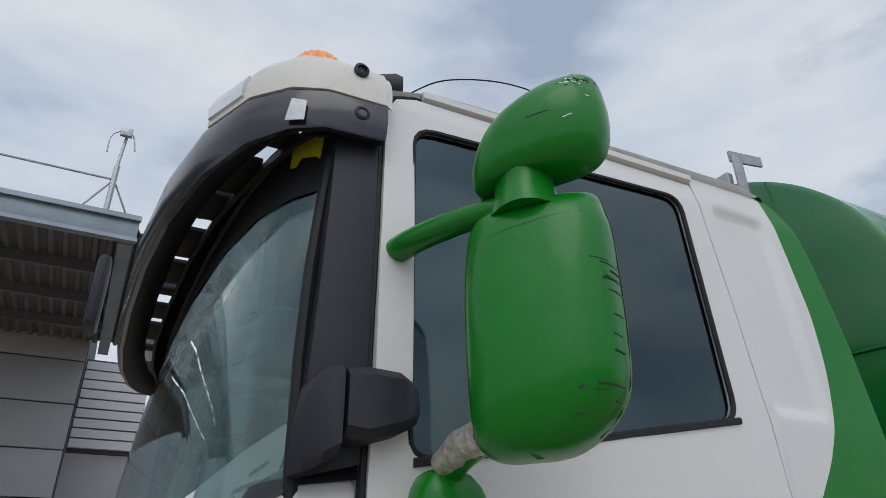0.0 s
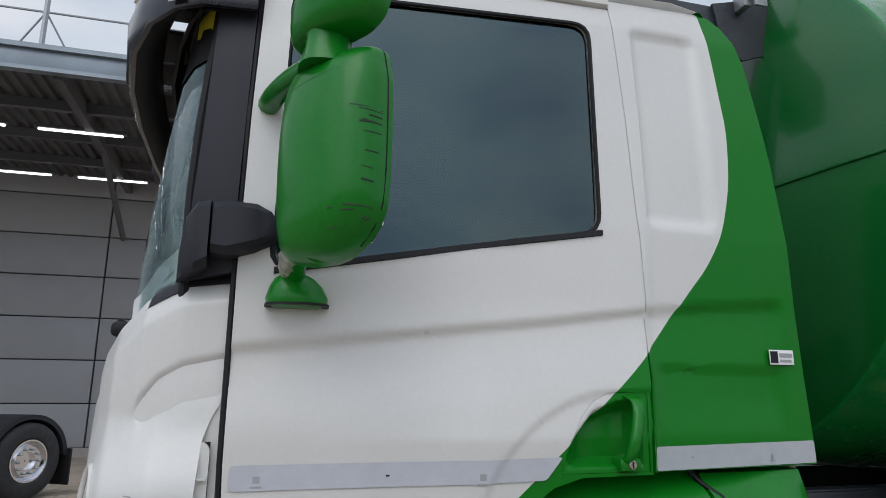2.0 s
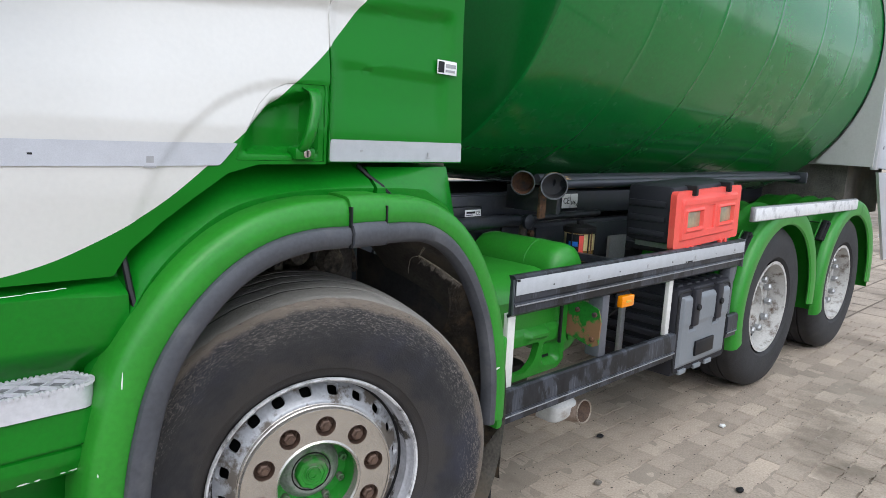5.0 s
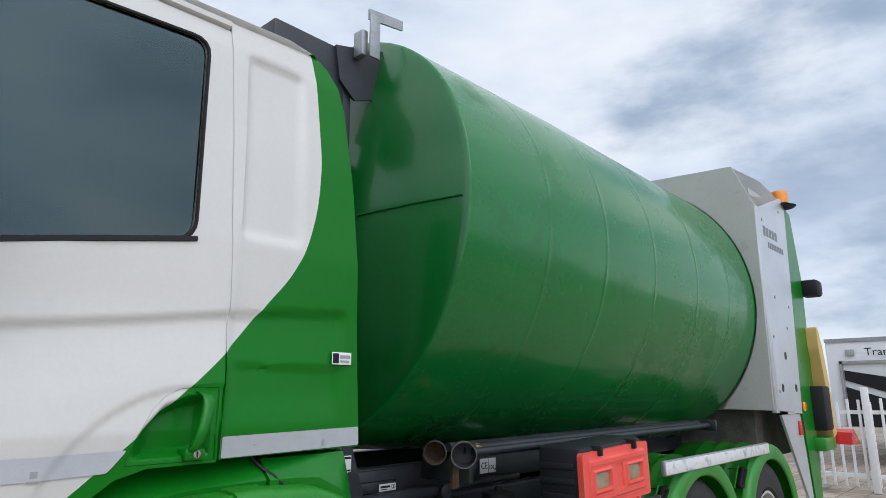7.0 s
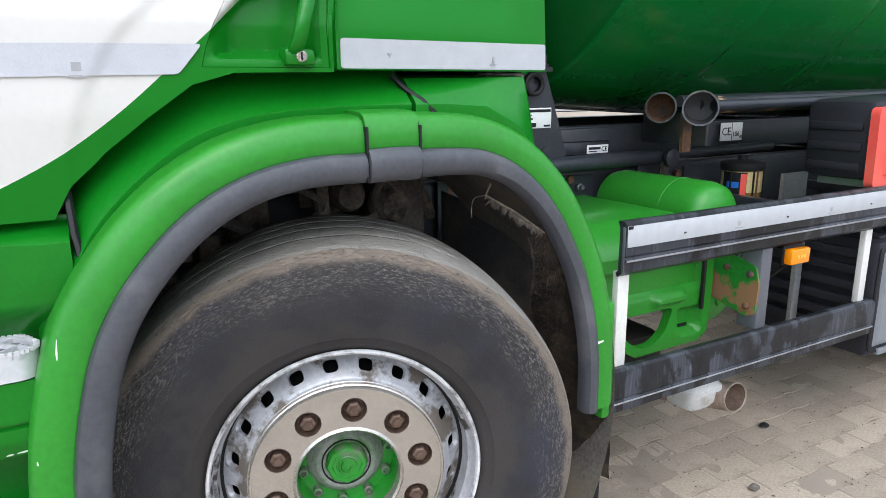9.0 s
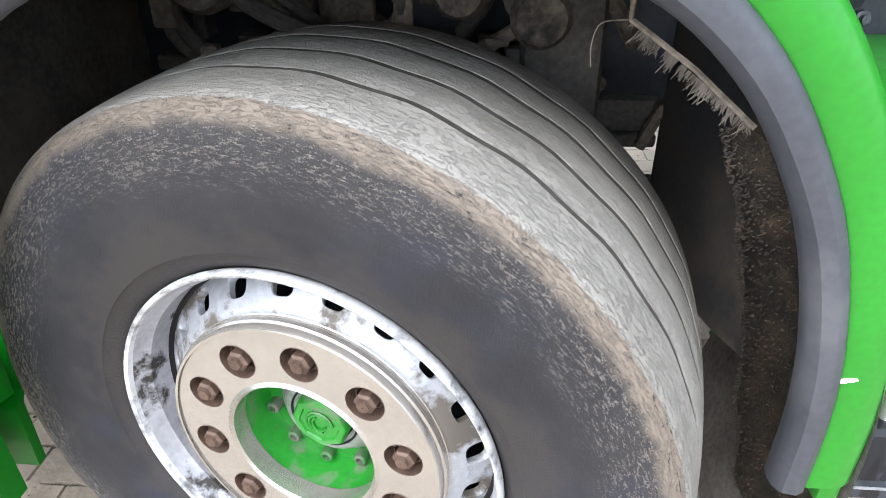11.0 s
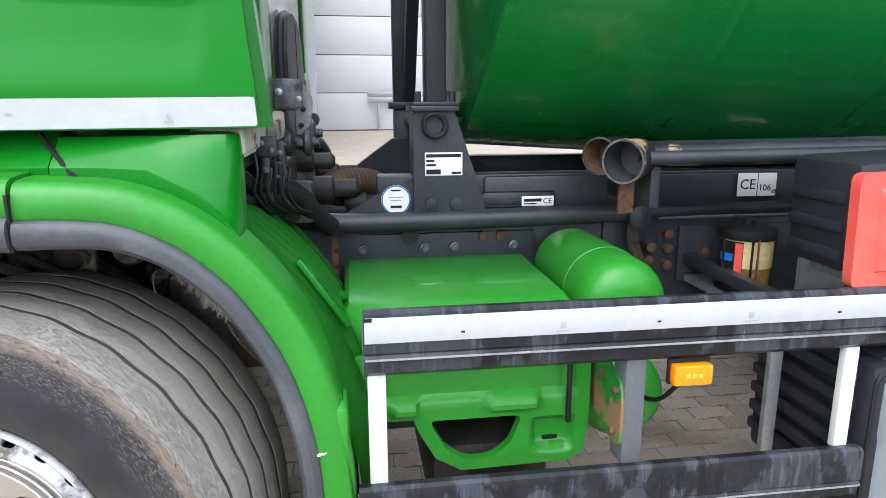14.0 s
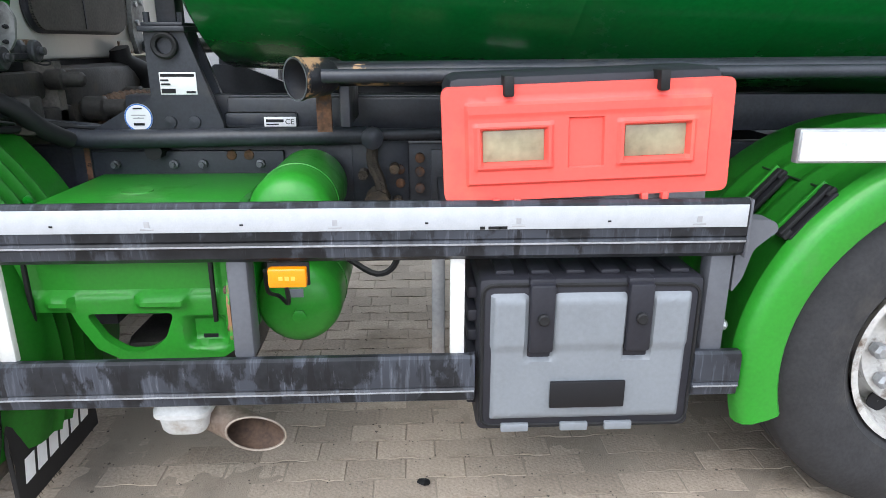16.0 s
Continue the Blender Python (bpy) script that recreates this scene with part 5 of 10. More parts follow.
part("lamp_bezel", sheet(rounded([(-1.150, 0.944), (-0.996, 0.938), (-0.990, 0.780), (-1.07, 0.788), (-1.128, 0.806)], 0.012), lambda x, z: hl_y(x, z) - 0.006, 0.006, [amber_out], step=0.03), BARE, lamp, "pale grey lamp bezel")
part("turn_signal", sheet(amber_out, lambda x, z: hl_y(x, z) - 0.004 - 0.0022 * abs(math.sin((x + 1.02) * math.pi / 0.021)), 0.004, step=0.0035), AMBER, lamp, "ribbed amber turn signal")
for k in range(5):
    bm = bmesh.new()
    bmesh.ops.create_uvsphere(bm, u_segments=10, v_segments=8, radius=0.0062)
    bmesh.ops.translate(bm, vec=(-1.036 + k * 0.002, hl_y(-1.03, 0.9) - 0.007, 0.911 - k * 0.0225), verts=bm.verts)
    part("signal_bulb", bm, AMBER, lamp)
part("lamp_inset", sheet(rounded([(-1.136, 0.930), (-1.118, 0.928), (-1.104, 0.86), (-1.104, 0.808), (-1.118, 0.812)], 0.004), lambda x, z: hl_y(x, z) - 0.0065, 0.003, step=0.02), CASE, lamp)
for pts, rr, mt in (([(-1.148, 0.950), (-1.136, 0.90), (-1.122, 0.85), (-1.118, 0.808)], 0.006, SILVER), ([(-1.160, 0.952), (-1.150, 0.90), (-1.138, 0.85), (-1.134, 0.81)], 0.0035, GALV)):
    bm = bmesh.new()
    tube(bm, smooth_path([(x, hl_y(x, z) - 0.004, z) for x, z in pts], 4), rr, 8)
    part("lamp_divider", bm, mt, lamp, "silver rib between lamp and turn signal")
for pts in ([(-1.205, 0.955), (-1.185, 0.95), (-1.175, 0.88), (-1.15, 0.835)],):
    bm = bmesh.new()
    tube(bm, smooth_path([(x, hl_y(x, z) - 0.001, z) for x, z in pts], 4), 0.005, 6)
    part("lamp_strip", bm, BARE, lamp)
bm = bmesh.new()
fog = []
for k in range(24):
    a = 2 * math.pi * k / 24
    x, z = -1.185 + 0.030 * math.cos(a) + 0.008 * math.sin(a), 0.715 + 0.052 * math.sin(a)
    fog.append((x, z))
flp = part("fog_recess", sheet(fog, lambda x, z: float(np.interp(x, (-1.23, -1.2, -1.16, -1.1), (0.33, 0.25, 0.212, 0.2))) - 0.022, 0.01), BLACK, truck)
part("fog_lamp", sheet([(x * 0.6 - 1.185 * 0.4 + 0.012, z * 0.86 + 0.715 * 0.14) for x, z in fog], lambda x, z: float(np.interp(x, (-1.23, -1.2, -1.16, -1.1), (0.33, 0.25, 0.212, 0.2))) - 0.026, 0.01), LAMPGLASS, flp)
bm = bmesh.new()
lathe(bm, [(0.026, 0.192), (0.026, 0.182), (0.022, 0.180), (0.022, 0.183), (0.001, 0.183)], 24, "y", (-1.02, 0, 0.64))
part("tow_eye_cap", bm, GREEN, truck)

# windscreen
WB = [(-1.065, 0.235), (-1.13, 0.30), (-1.19, 0.42), (-1.235, 0.60), (-1.27, 0.95), (-1.28, 1.35)]
WT = [(-1.035, 0.245), (-1.075, 0.31), (-1.11, 0.42), (-1.135, 0.60), (-1.155, 0.95), (-1.16, 1.35)]
rows = []
for t in (0, 0.2, 0.4, 0.6, 0.8, 1.0):
    row = []
    for (x0, y0), (x1, y1) in zip(WB, WT):
        row.append((x0 + (x1 - x0) * t - 0.02 * math.sin(t * math.pi), y0 + (y1 - y0) * t, 1.66 + 0.86 * t))
    row += [(x, 2 * CY - y, z) for x, y, z in row[-2::-1]]
    rows.append(row)
bm = bmesh.new()
quad_ring(bm, rows, close=False)
bmesh.ops.solidify(bm, geom=bm.faces[:], thickness=0.006)
screen = part("windscreen", bm, WINDGLASS, truck, "green-tinted curved windscreen")
bm = bmesh.new()
tube(bm, smooth_path([rows[0][i] for i in range(len(rows[0]))], 3), 0.018, 6)
tube(bm, smooth_path([rows[-1][i] for i in range(len(rows[0]))], 3), 0.022, 6)
part("screen_frame", bm, BLACK, screen)
bm = bmesh.new()
quad_ring(bm, [[(x + 0.012, y + 0.004, z) for x, y, z in (rows[-1][i], [rows[-1][i][0] * 0.2 + rows[-2][i][0] * 0.8, rows[-2][i][1], 2.36 + 0.10 * (i / 5 if i < 5 else 1)])] for i in range(2, 9)], close=False)
part("shade_band", bm, INTERIOR, screen)
bm = bmesh.new()
quad_ring(bm, [[Vector(p) + Vector((-0.004, -0.004 if p[1] < CY else 0.004, 0)) for p in (rows[-1][i], [(rows[-1][i][q] * 0.04 + rows[-2][i][q] * 0.96) for q in range(3)])] for i in range(len(rows[0]))], close=False)
part("top_band", bm, BLACK, screen, "black band along the windscreen top")
for i in (0, len(rows[0]) - 1):
    bm = bmesh.new()
    tube(bm, [Vector(r2[i]) + Vector((0.002, -0.004 if i == 0 else 0.004, 0)) for r2 in rows], 0.013, 8)
    part("side_seal", bm, BLACK, screen)
card = part("yellow_card", sheet([(-1.103, 2.447), (-1.060, 2.434), (-1.054, 2.512), (-1.100, 2.515)], lambda x, z: 0.250 + (-1.055 - x) * 1.75, 0.001), YELLOWCARD, screen, "yellow paper card on the windscreen")
paper = part("price_sheet", sheet([(-1.205, 1.69), (-1.095, 1.69), (-1.062, 1.88), (-1.072, 1.885), (-1.205, 1.775)], lambda x, z: 0.262 + (-1.07 - x) * 1.35, 0.001), LABEL, screen, "white printed sheet behind the windscreen")
for k in range(5):
    part("print_bar", sheet([(-1.19 + k * 0.02, 1.70 + 0.025 * k), (-1.12 + k * 0.008, 1.70 + 0.03 * k), (-1.12 + k * 0.008, 1.708 + 0.03 * k), (-1.19 + k * 0.02, 1.708 + 0.025 * k)], lambda x, z: 0.260 + (-1.07 - x) * 1.35, 0.001), GREYINK, paper)
part("wiper_cowl", front_band((0, 0.5, 1), (-0.01, -0.02, -0.05), lambda k: (topz[k] - 0.02, topz[k] + 0.025)), DARKPLAST, truck)

# cabin inside
part("headliner", boxes((-1.02, 0.49, 0.28, 2.42, 2.585, 2.60)), INTERIOR, truck, "dark cab headlining")
part("cab_curtain", boxes((0.44, 0.47, 0.28, 2.42, 1.34, 2.58)), INTERIOR, truck, "dark lining of the cab's rear wall")
part("door_lining", boxes((-0.93, 0.44, 2.40, 2.43, 1.12, 1.86), (-0.05, 0.44, 2.40, 2.43, 1.86, 2.58)), INTERIOR, truck)
part("dashboard", boxes((-1.12, -0.85, 0.30, 2.40, 1.35, 1.74), bevel=0.05), INTERIOR, truck)
bm = bmesh.new()
ring = [(-0.80 + 0.07 * math.sin(a), 0.75 + 0.22 * math.cos(a), 1.78 + 0.20 * math.sin(a)) for a in [k * math.pi / 12 for k in range(25)]]
tube(bm, ring, 0.016, 8, cap=False)
tube(bm, [(-0.95, 0.75, 1.60), (-0.80, 0.75, 1.78)], 0.03, 8)
part("steering_wheel", bm, INTERIOR, truck)
for yy in (0.75, 1.95):
    part("seat", boxes((-0.62, -0.15, yy - 0.24, yy + 0.24, 1.35, 1.55), (-0.22, -0.08, yy - 0.24, yy + 0.24, 1.5, 2.15), (-0.20, -0.10, yy - 0.13, yy + 0.13, 2.15, 2.4), bevel=0.05), INTERIOR, truck)
bm = bmesh.new()
tube(bm, [(-1.10, 0.42, 2.30), (-1.10, 0.40, 2.12)], 0.012, 6)
box(bm, -1.12, -1.09, 0.33, 0.47, 2.02, 2.10, bevel=0.012)
part("screen_mirror", bm, DARKPLAST, truck)

# visor and roof lamp box
VP = [(-0.952, 0.160), (-1.08, 0.166), (-1.145, 0.195), (-1.212, 0.27), (-1.272, 0.42), (-1.315, 0.65), (-1.338, 0.95), (-1.345, 1.35)]


def visor_row(z, push, lift):
    row = []
    for i, (x, y) in enumerate(VP):
        f = i / (len(VP) - 1)
        ang = ease(i / 4)
        row.append((x - push * ang, y - push * (1 - ang) * 0.6, z - 0.022 + (lift - 0.03) * ease(f * 1.3)))
    return row + [(x, 2 * CY - y, zz) for x, y, zz in row[-2::-1]]


bm = bmesh.new()
thick_band(bm, [visor_row(2.478, 0.0, 0.0), visor_row(2.50, 0.014, 0.008), visor_row(2.54, 0.018, 0.02), visor_row(2.562, 0.010, 0.035), visor_row(2.568, -0.006, 0.04)], 0.012)
visor = part("sun_visor", bm, VISOR, truck, "dark smoked curved sun visor")


def visor_piece(rows2, t):
    """A short stretch of shell along the visor's end."""
    bm2 = bmesh.new()
    quad_ring(bm2, [[Vector(r2[i]) for r2 in rows2] + [Vector(r2[i]) + Vector((t, 0.5 * t * (1 if r2[i][1] < CY else -1), -0.2 * t)) for r2 in rows2[::-1]] for i in range(len(rows2[0]))])
    return bm2


cap_rows = [visor_row(2.570, 0.006, 0.042), visor_row(2.61, 0.004, 0.046), visor_row(2.645, -0.008, 0.05), visor_row(2.672, -0.035, 0.052), visor_row(2.690, -0.085, 0.05), visor_row(2.698, -0.15, 0.045)]
part("visor_end_box", visor_piece([r2[:5] for r2 in cap_rows], 0.015), BEIGE, truck, "aged white box on the visor end")
part("visor_end_box", visor_piece([r2[-5:] for r2 in cap_rows], 0.015), BEIGE, truck)
led = [visor_row(2.585, 0.012, 0.044), visor_row(2.61, 0.014, 0.047), visor_row(2.64, 0.002, 0.05)]
part("led_lamp", visor_piece([[Vector(r2[3]).lerp(Vector(r2[4]), f) for f in (0.15, 0.5, 0.95)] for r2 in led], 0.01), LAMPGLASS, truck, "clear corner lamp in the visor box")
bm = bmesh.new()
hr = []
for k in range(25):
    u = -1 + k / 12
    yy = CY + u * (CY - 0.245)
    yn = min(yy, 2 * CY - yy)
    hr.append((float(np.interp(yn, [p[1] for p in WT], [p[0] for p in WT])) + 0.006, yy, 2.525, 2.556 + 0.10 * (1 - abs(u) ** 3.2)))
quad_ring(bm, [[(x, y, z) for x, y, z, zt in hr], [(0.5 * (x - 1.03), y, 0.5 * (z + zt) + 0.015) for x, y, z, zt in hr], [(-1.025, y, zt + 0.004) for x, y, z, zt in hr]], close=False)
part("roof_front", bm, WHITE, roof, "white roof edge over the windscreen")
for x, z, y in ((-1.012, 2.626, 0.164), (-1.008, 2.506, 0.158)):
    bm = bmesh.new()
    lathe(bm, [(0.017, y), (0.017, y - 0.006), (0.011, y - 0.008), (0.010, y - 0.003), (0.001, y - 0.003)], 16, "y", (x, 0, z))
    part("bolt_cap", bm, DARKPLAST, visor)
# a small bright plate stands for the sky's glint on the visor
part("glint_plate", sheet([(-1.158, 2.455), (-1.124, 2.457), (-1.122, 2.505), (-1.150, 2.51)], lambda x, z: 0.160 + 2.2 * max(0, -1.10 - x) ** 1.6, 0.002), GALV, visor)
for yy in (0.34, 0.80, 1.35, 1.90, 2.36):
    xo = float(np.interp(min(yy, 2 * CY - yy), [p[1] for p in VP], [p[0] for p in VP]))
    bm = bmesh.new()
    prism(bm, [(xo + 0.015, 2.50), (xo + 0.015, 2.57), (-1.10, 2.58), (-1.09, 2.545), (xo + 0.08, 2.53)], "y", yy - 0.006, yy + 0.006)
    part("visor_bracket", bm, DARKPLAST, visor)
bm = bmesh.new()
thick_band(bm, [visor_row(2.480, -0.003, 0.0), visor_row(2.484, -0.03, 0.004), visor_row(2.500, -0.058, 0.01), visor_row(2.528, -0.074, 0.02), visor_row(2.545, -0.068, 0.02)], 0.008)
part("visor_inner_rail", bm, BLACK, visor)
bm = bmesh.new()
thick_band(bm, [visor_row(2.500, -0.112, 0.012), visor_row(2.520, -0.118, 0.02), visor_row(2.545, -0.150, 0.03), visor_row(2.555, -0.17, 0.03)], 0.010)
part("visor_mount_rail", bm, BLACK, visor)
random.seed(6)
for k in range(9):
    yy = 0.30 + 0.20 * k + random.uniform(-0.03, 0.03)
    xo = float(np.interp(min(yy, 2 * CY - yy), [p[1] for p in VP], [p[0] for p in VP]))
    w2 = random.choice((0.03, 0.07, 0.085, 0.092))
    part("visor_bracket", boxes((xo + 0.05, xo + 0.14, yy - w2, yy + w2, 2.498, 2.512), bevel=0.003), BLACK, visor)
# mirror hung on the far corner and front
part("front_mirror", boxes((-1.50, -1.44, 2.18, 2.42, 2.66, 3.0), bevel=0.03), DARKPLAST, truck)


# mirrors on the near door
def rounded_section(cx, cy, hx, hy, z, n=28, p=3.2, turn=0.0, flat=0.0):
    out = []
    for k in range(n):
        a = 2 * math.pi * k / n
        c, s = math.cos(a), math.sin(a)
        x = hx * abs(c) ** (2 / p) * (1 if c > 0 else -1)
        y = hy * abs(s) ** (2 / p) * (1 if s > 0 else -1)
        if x > 0:
            x *= 1 - flat
        out.append((cx + x * math.cos(turn) - y * math.sin(turn), cy + x * math.sin(turn) + y * math.cos(turn), z))
    return out


EU, EN = Vector((0.61, -0.79, 0)), Vector((-0.79, -0.61, 0))


def mirror_shell(c, rows2, p=2.6, n=30):
    """Bowl-backed housing: rows of height, inner and outer edge across, and depth of the bowl."""
    bm2 = bmesh.new()
    rings2 = []
    fine = [(a.x, a.y, a.z, b.y) for a, b in zip(smooth_path([r2[:3] for r2 in rows2], 4), smooth_path([(r2[0], r2[3], 0) for r2 in rows2], 4))]
    for z, ul, ur, d in fine:
        ring = []
        for k in range(n + 1):
            t = -1 + 2 * k / n
            t = math.sin(t * math.pi / 2)
            u, nn = ul + (ur - ul) * (t + 1) / 2, d * max(0.0, 1 - abs(t) ** p) ** (1 / p)
            ring.append(Vector((c[0], c[1], z)) + EU * u + EN * nn)
        for u in (ur, ur - 0.01, (ul + ur) / 2, ul + 0.01, ul):
            ring.append(Vector((c[0], c[1], z)) + EU * u - EN * (0.016 if u in (ur, ul) else 0.020))
        rings2.append(ring)
    quad_ring(bm2, rings2)
    return bm2


MAIN = [(1.796, -0.075, 0.0, 0.03), (1.802, -0.098, 0.03, 0.052), (1.82, -0.116, 0.064, 0.072), (1.85, -0.122, 0.096, 0.086), (1.89, -0.125, 0.116, 0.094), (1.96, -0.127, 0.123, 0.098), (2.06, -0.127, 0.124, 0.097), (2.14, -0.123, 0.123, 0.088), (2.18, -0.114, 0.116, 0.076), (2.20, -0.102, 0.112, 0.060), (2.212, -0.085, 0.104, 0.038), (2.217, -0.05, 0.085, 0.015)]
mirror = part("mirror", mirror_shell((-0.765, -0.080), MAIN), GREEN, truck, "scratched green main mirror housing")
bm = bmesh.new()
tube(bm, [Vector((-0.765, -0.080, z)) + EU * (ur + 0.0005) - EN * 0.001 for z, ul, ur, d in MAIN[2:-1]], 0.0016, 5)
part("housing_seam", bm, INK, mirror)
bm = bmesh.new()
quad_ring(bm, [[Vector((-0.765, -0.080, z)) + EU * u - EN * w for u, w in ((-0.10 * k, 0.0205), (0.10 * k, 0.0205), (0.10 * k, 0.023), (-0.10 * k, 0.023))] for z, k in ((1.83, 0.75), (1.86, 1.0), (2.15, 1.05), (2.19, 0.9))])
part("mirror_glass", bm, CHROME, mirror)
UPPER = [(2.243, -0.10, 0.03, 0.03), (2.249, -0.119, 0.076, 0.055), (2.267, -0.124, 0.103, 0.070), (2.295, -0.121, 0.116, 0.078), (2.325, -0.109, 0.121, 0.083), (2.355, -0.088, 0.122, 0.082), (2.38, -0.058, 0.120, 0.074), (2.405, -0.018, 0.116, 0.058), (2.422, 0.02, 0.108, 0.038), (2.431, 0.045, 0.095, 0.016)]
mirror2 = part("mirror", mirror_shell((-0.776, -0.122), UPPER, 2.3), GREEN, truck, "scratched green wide-angle mirror housing")
bm = bmesh.new()
quad_ring(bm, [[Vector((-0.776, -0.122, z)) + EU * u - EN * w for u, w in ((a, 0.0205), (b, 0.0205), (b, 0.023), (a, 0.023))] for z, a, b in ((2.275, -0.10, 0.045), (2.32, -0.10, 0.09), (2.37, -0.07, 0.105), (2.405, -0.02, 0.10))])
part("mirror_glass", bm, CHROME, mirror2)
bm = bmesh.new()
quad_ring(bm, [rounded_section(-0.800, -0.098, 0.052 * k, 0.056 * k, z, p=2.6) for z, k in ((2.180, 1.12), (2.205, 1.0), (2.222, 0.92), (2.24, 0.88), (2.258, 0.92), (2.29, 1.05))])
part("mirror_neck", bm, GREEN, mirror)
bm = bmesh.new()
pa = smooth_path([(-0.912, 0.192, 2.222), (-0.898, 0.12, 2.220), (-0.868, 0.03, 2.216), (-0.835, -0.04, 2.212), (-0.81, -0.08, 2.208)], 5)
tube(bm, pa, [0.027 - 0.005 * i / (len(pa) - 1) for i in range(len(pa))], 12)
part("mirror_arm", bm, GREEN, mirror, "green mirror arm with cracked joint")
bm = bmesh.new()
quad_ring(bm, [rounded_section(-0.826 + dx, 0.150, hx, hy, z, p=2.8) for z, hx, hy, dx in ((1.735, 0.050, 0.036, 0.004), (1.741, 0.066, 0.050, 0.004), (1.755, 0.068, 0.052, 0.003), (1.780, 0.058, 0.048, 0.0), (1.798, 0.044, 0.040, -0.004), (1.806, 0.030, 0.03, -0.006))])
part("mirror_foot", bm, GREEN, mirror, "green lower mirror foot")
bm = bmesh.new()
quad_ring(bm, [rounded_section(-0.822, 0.152, 0.070, 0.053, z, p=2.8) for z in (1.737, 1.742)])
part("foot_gasket", bm, BLACK, mirror)
bm = bmesh.new()
tube(bm, smooth_path([(-0.83, 0.14, 1.79), (-0.832, 0.09, 1.82), (-0.82, 0.0, 1.84), (-0.80, -0.09, 1.815)], 4), 0.024, 10)
part("foot_arm", bm, GREEN, mirror)
bm = bmesh.new()
tube(bm, smooth_path([(-0.838, 0.125, 1.812), (-0.842, 0.07, 1.832), (-0.83, 0.01, 1.842)], 6), 0.0275, 12)
for v in bm.verts:
    v.co += 0.004 * noise.noise_vector(v.co * 55)
part("tape_wrap", bm, FOILT, mirror, "crumpled silver tape round the arm")
random.seed(4)
from mathutils.bvhtree import BVHTree


def on_skin(ob, p, way):
    """The place on a mesh that a straight line from p first meets."""
    tree = BVHTree.FromPolygons([v.co for v in ob.data.vertices], [tuple(q.vertices) for q in ob.data.polygons])
    return tree.ray_cast(Vector(p), Vector(way).normalized())[0]


def scar(ob, c, u0, u1, z0, z1, material, r, n=5):
    """A thin scratch laid on a mirror housing, across from u0 to u1."""
    pts = []
    for k in range(n):
        t = k / (n - 1)
        q = on_skin(ob, Vector((c[0], c[1], z0 + (z1 - z0) * t)) + EU * (u0 + (u1 - u0) * t) + EN * 0.5, -EN)
        if q:
            pts.append(q)
    if len(pts) > 1:
        bm2 = bmesh.new()
        tube(bm2, pts, r, 4)
        part("scratch", bm2, material, ob)


MC, UC = (-0.765, -0.080), (-0.776, -0.122)
for u0, u1, z in ((0.094, 0.1235, 2.072), (0.108, 0.1235, 2.066), (0.112, 0.1235, 2.045), (0.109, 0.122, 2.040), (0.114, 0.1235, 2.022), (0.115, 0.123, 1.985), (0.112, 0.120, 1.955), (0.111, 0.122, 1.93),
                  (0.060, 0.068, 1.875), (0.078, 0.098, 1.872), (0.085, 0.112, 1.882), (0.100, 0.114, 1.862), (0.05, 0.066, 1.842), (0.118, 0.1235, 2.055)):
    scar(mirror, MC, u0, u1, z, z + random.uniform(-0.003, 0.003), SCRATCH, random.uniform(0.0010, 0.0022))
scar(mirror, MC, -0.06, 0.09, 2.135, 2.155, SCRATCH, 0.0006, 8)
for k in range(30):
    u, z = random.gauss(0.082, 0.014), random.gauss(2.393, 0.012)
    scar(mirror2, UC, u, u + random.uniform(0.002, 0.008), z, z + random.uniform(-0.004, 0.004), random.choice((BARE, CASE, SCRATCH)), random.uniform(0.0008, 0.0018), 3)
scar(mirror2, UC, 0.0, 0.04, 2.322, 2.327, SCRATCH, 0.0011, 6)
scar(mirror2, UC, 0.06, 0.075, 2.31, 2.316, BARE, 0.0011, 4)

# wiper pivots on the cowl
for yy in (0.52, 1.30):
    part("wiper_pivot", boxes((-1.262, -1.205, yy - 0.03, yy + 0.03, 1.690, 1.728), bevel=0.012), BLACK, screen)
    bm = bmesh.new()
    tube(bm, [(-1.245, yy, 1.724), (-1.250, yy + 0.30, 1.738), (-1.252, yy + 0.62, 1.742)], [0.012, 0.009, 0.006], 6)
    part("wiper_arm", bm, BLACK, screen)

# ---- front wheel, steered a little ----
STEER = Matrix.Translation((0.005, 0.088, 0.522)) @ Euler((0, 0, radians(-14.6))).to_matrix().to_4x4()
fw = sub("front_wheel", truck, STEER)
fw["label"] = "steered front wheel with worn grey tyre and silver rim"


def wheel_piece(name, bm2, material, parent, label="", smooth=True):
    ob = part(name, bm2, material, None, label, smooth=smooth)
    ob.parent = parent
    return ob


bm = bmesh.new()
R, W = 0.523, 0.385
prof = [(0.280, 0.03), (0.295, 0.008), (0.310, -0.005), (0.322, -0.010), (0.324, -0.013), (0.345, -0.018), (0.385, -0.0250), (0.42, -0.0285), (0.453, -0.0295), (0.477, -0.0275), (0.496, -0.024), (0.506, -0.019), (0.5125, -0.011), (0.5155, -0.001)]
grooves = (0.062, 0.130, 0.200, 0.270)
crown = lambda h: 0.5265 - 0.36 * (h - 0.170) ** 2
for yg in grooves:
    prof += [(crown(yg - 0.03), yg - 0.03), (crown(yg - 0.008), yg - 0.008), (crown(yg) - 0.0004, yg - 0.0062), (crown(yg) - 0.012, yg - 0.0050), (crown(yg) - 0.012, yg + 0.0050), (crown(yg) - 0.0004, yg + 0.0062), (crown(yg + 0.008), yg + 0.008)]
prof += [(0.5155, 0.342), (0.506, 0.360), (0.49, 0.370), (0.43, 0.38), (0.36, 0.37), (0.285, 0.32)]
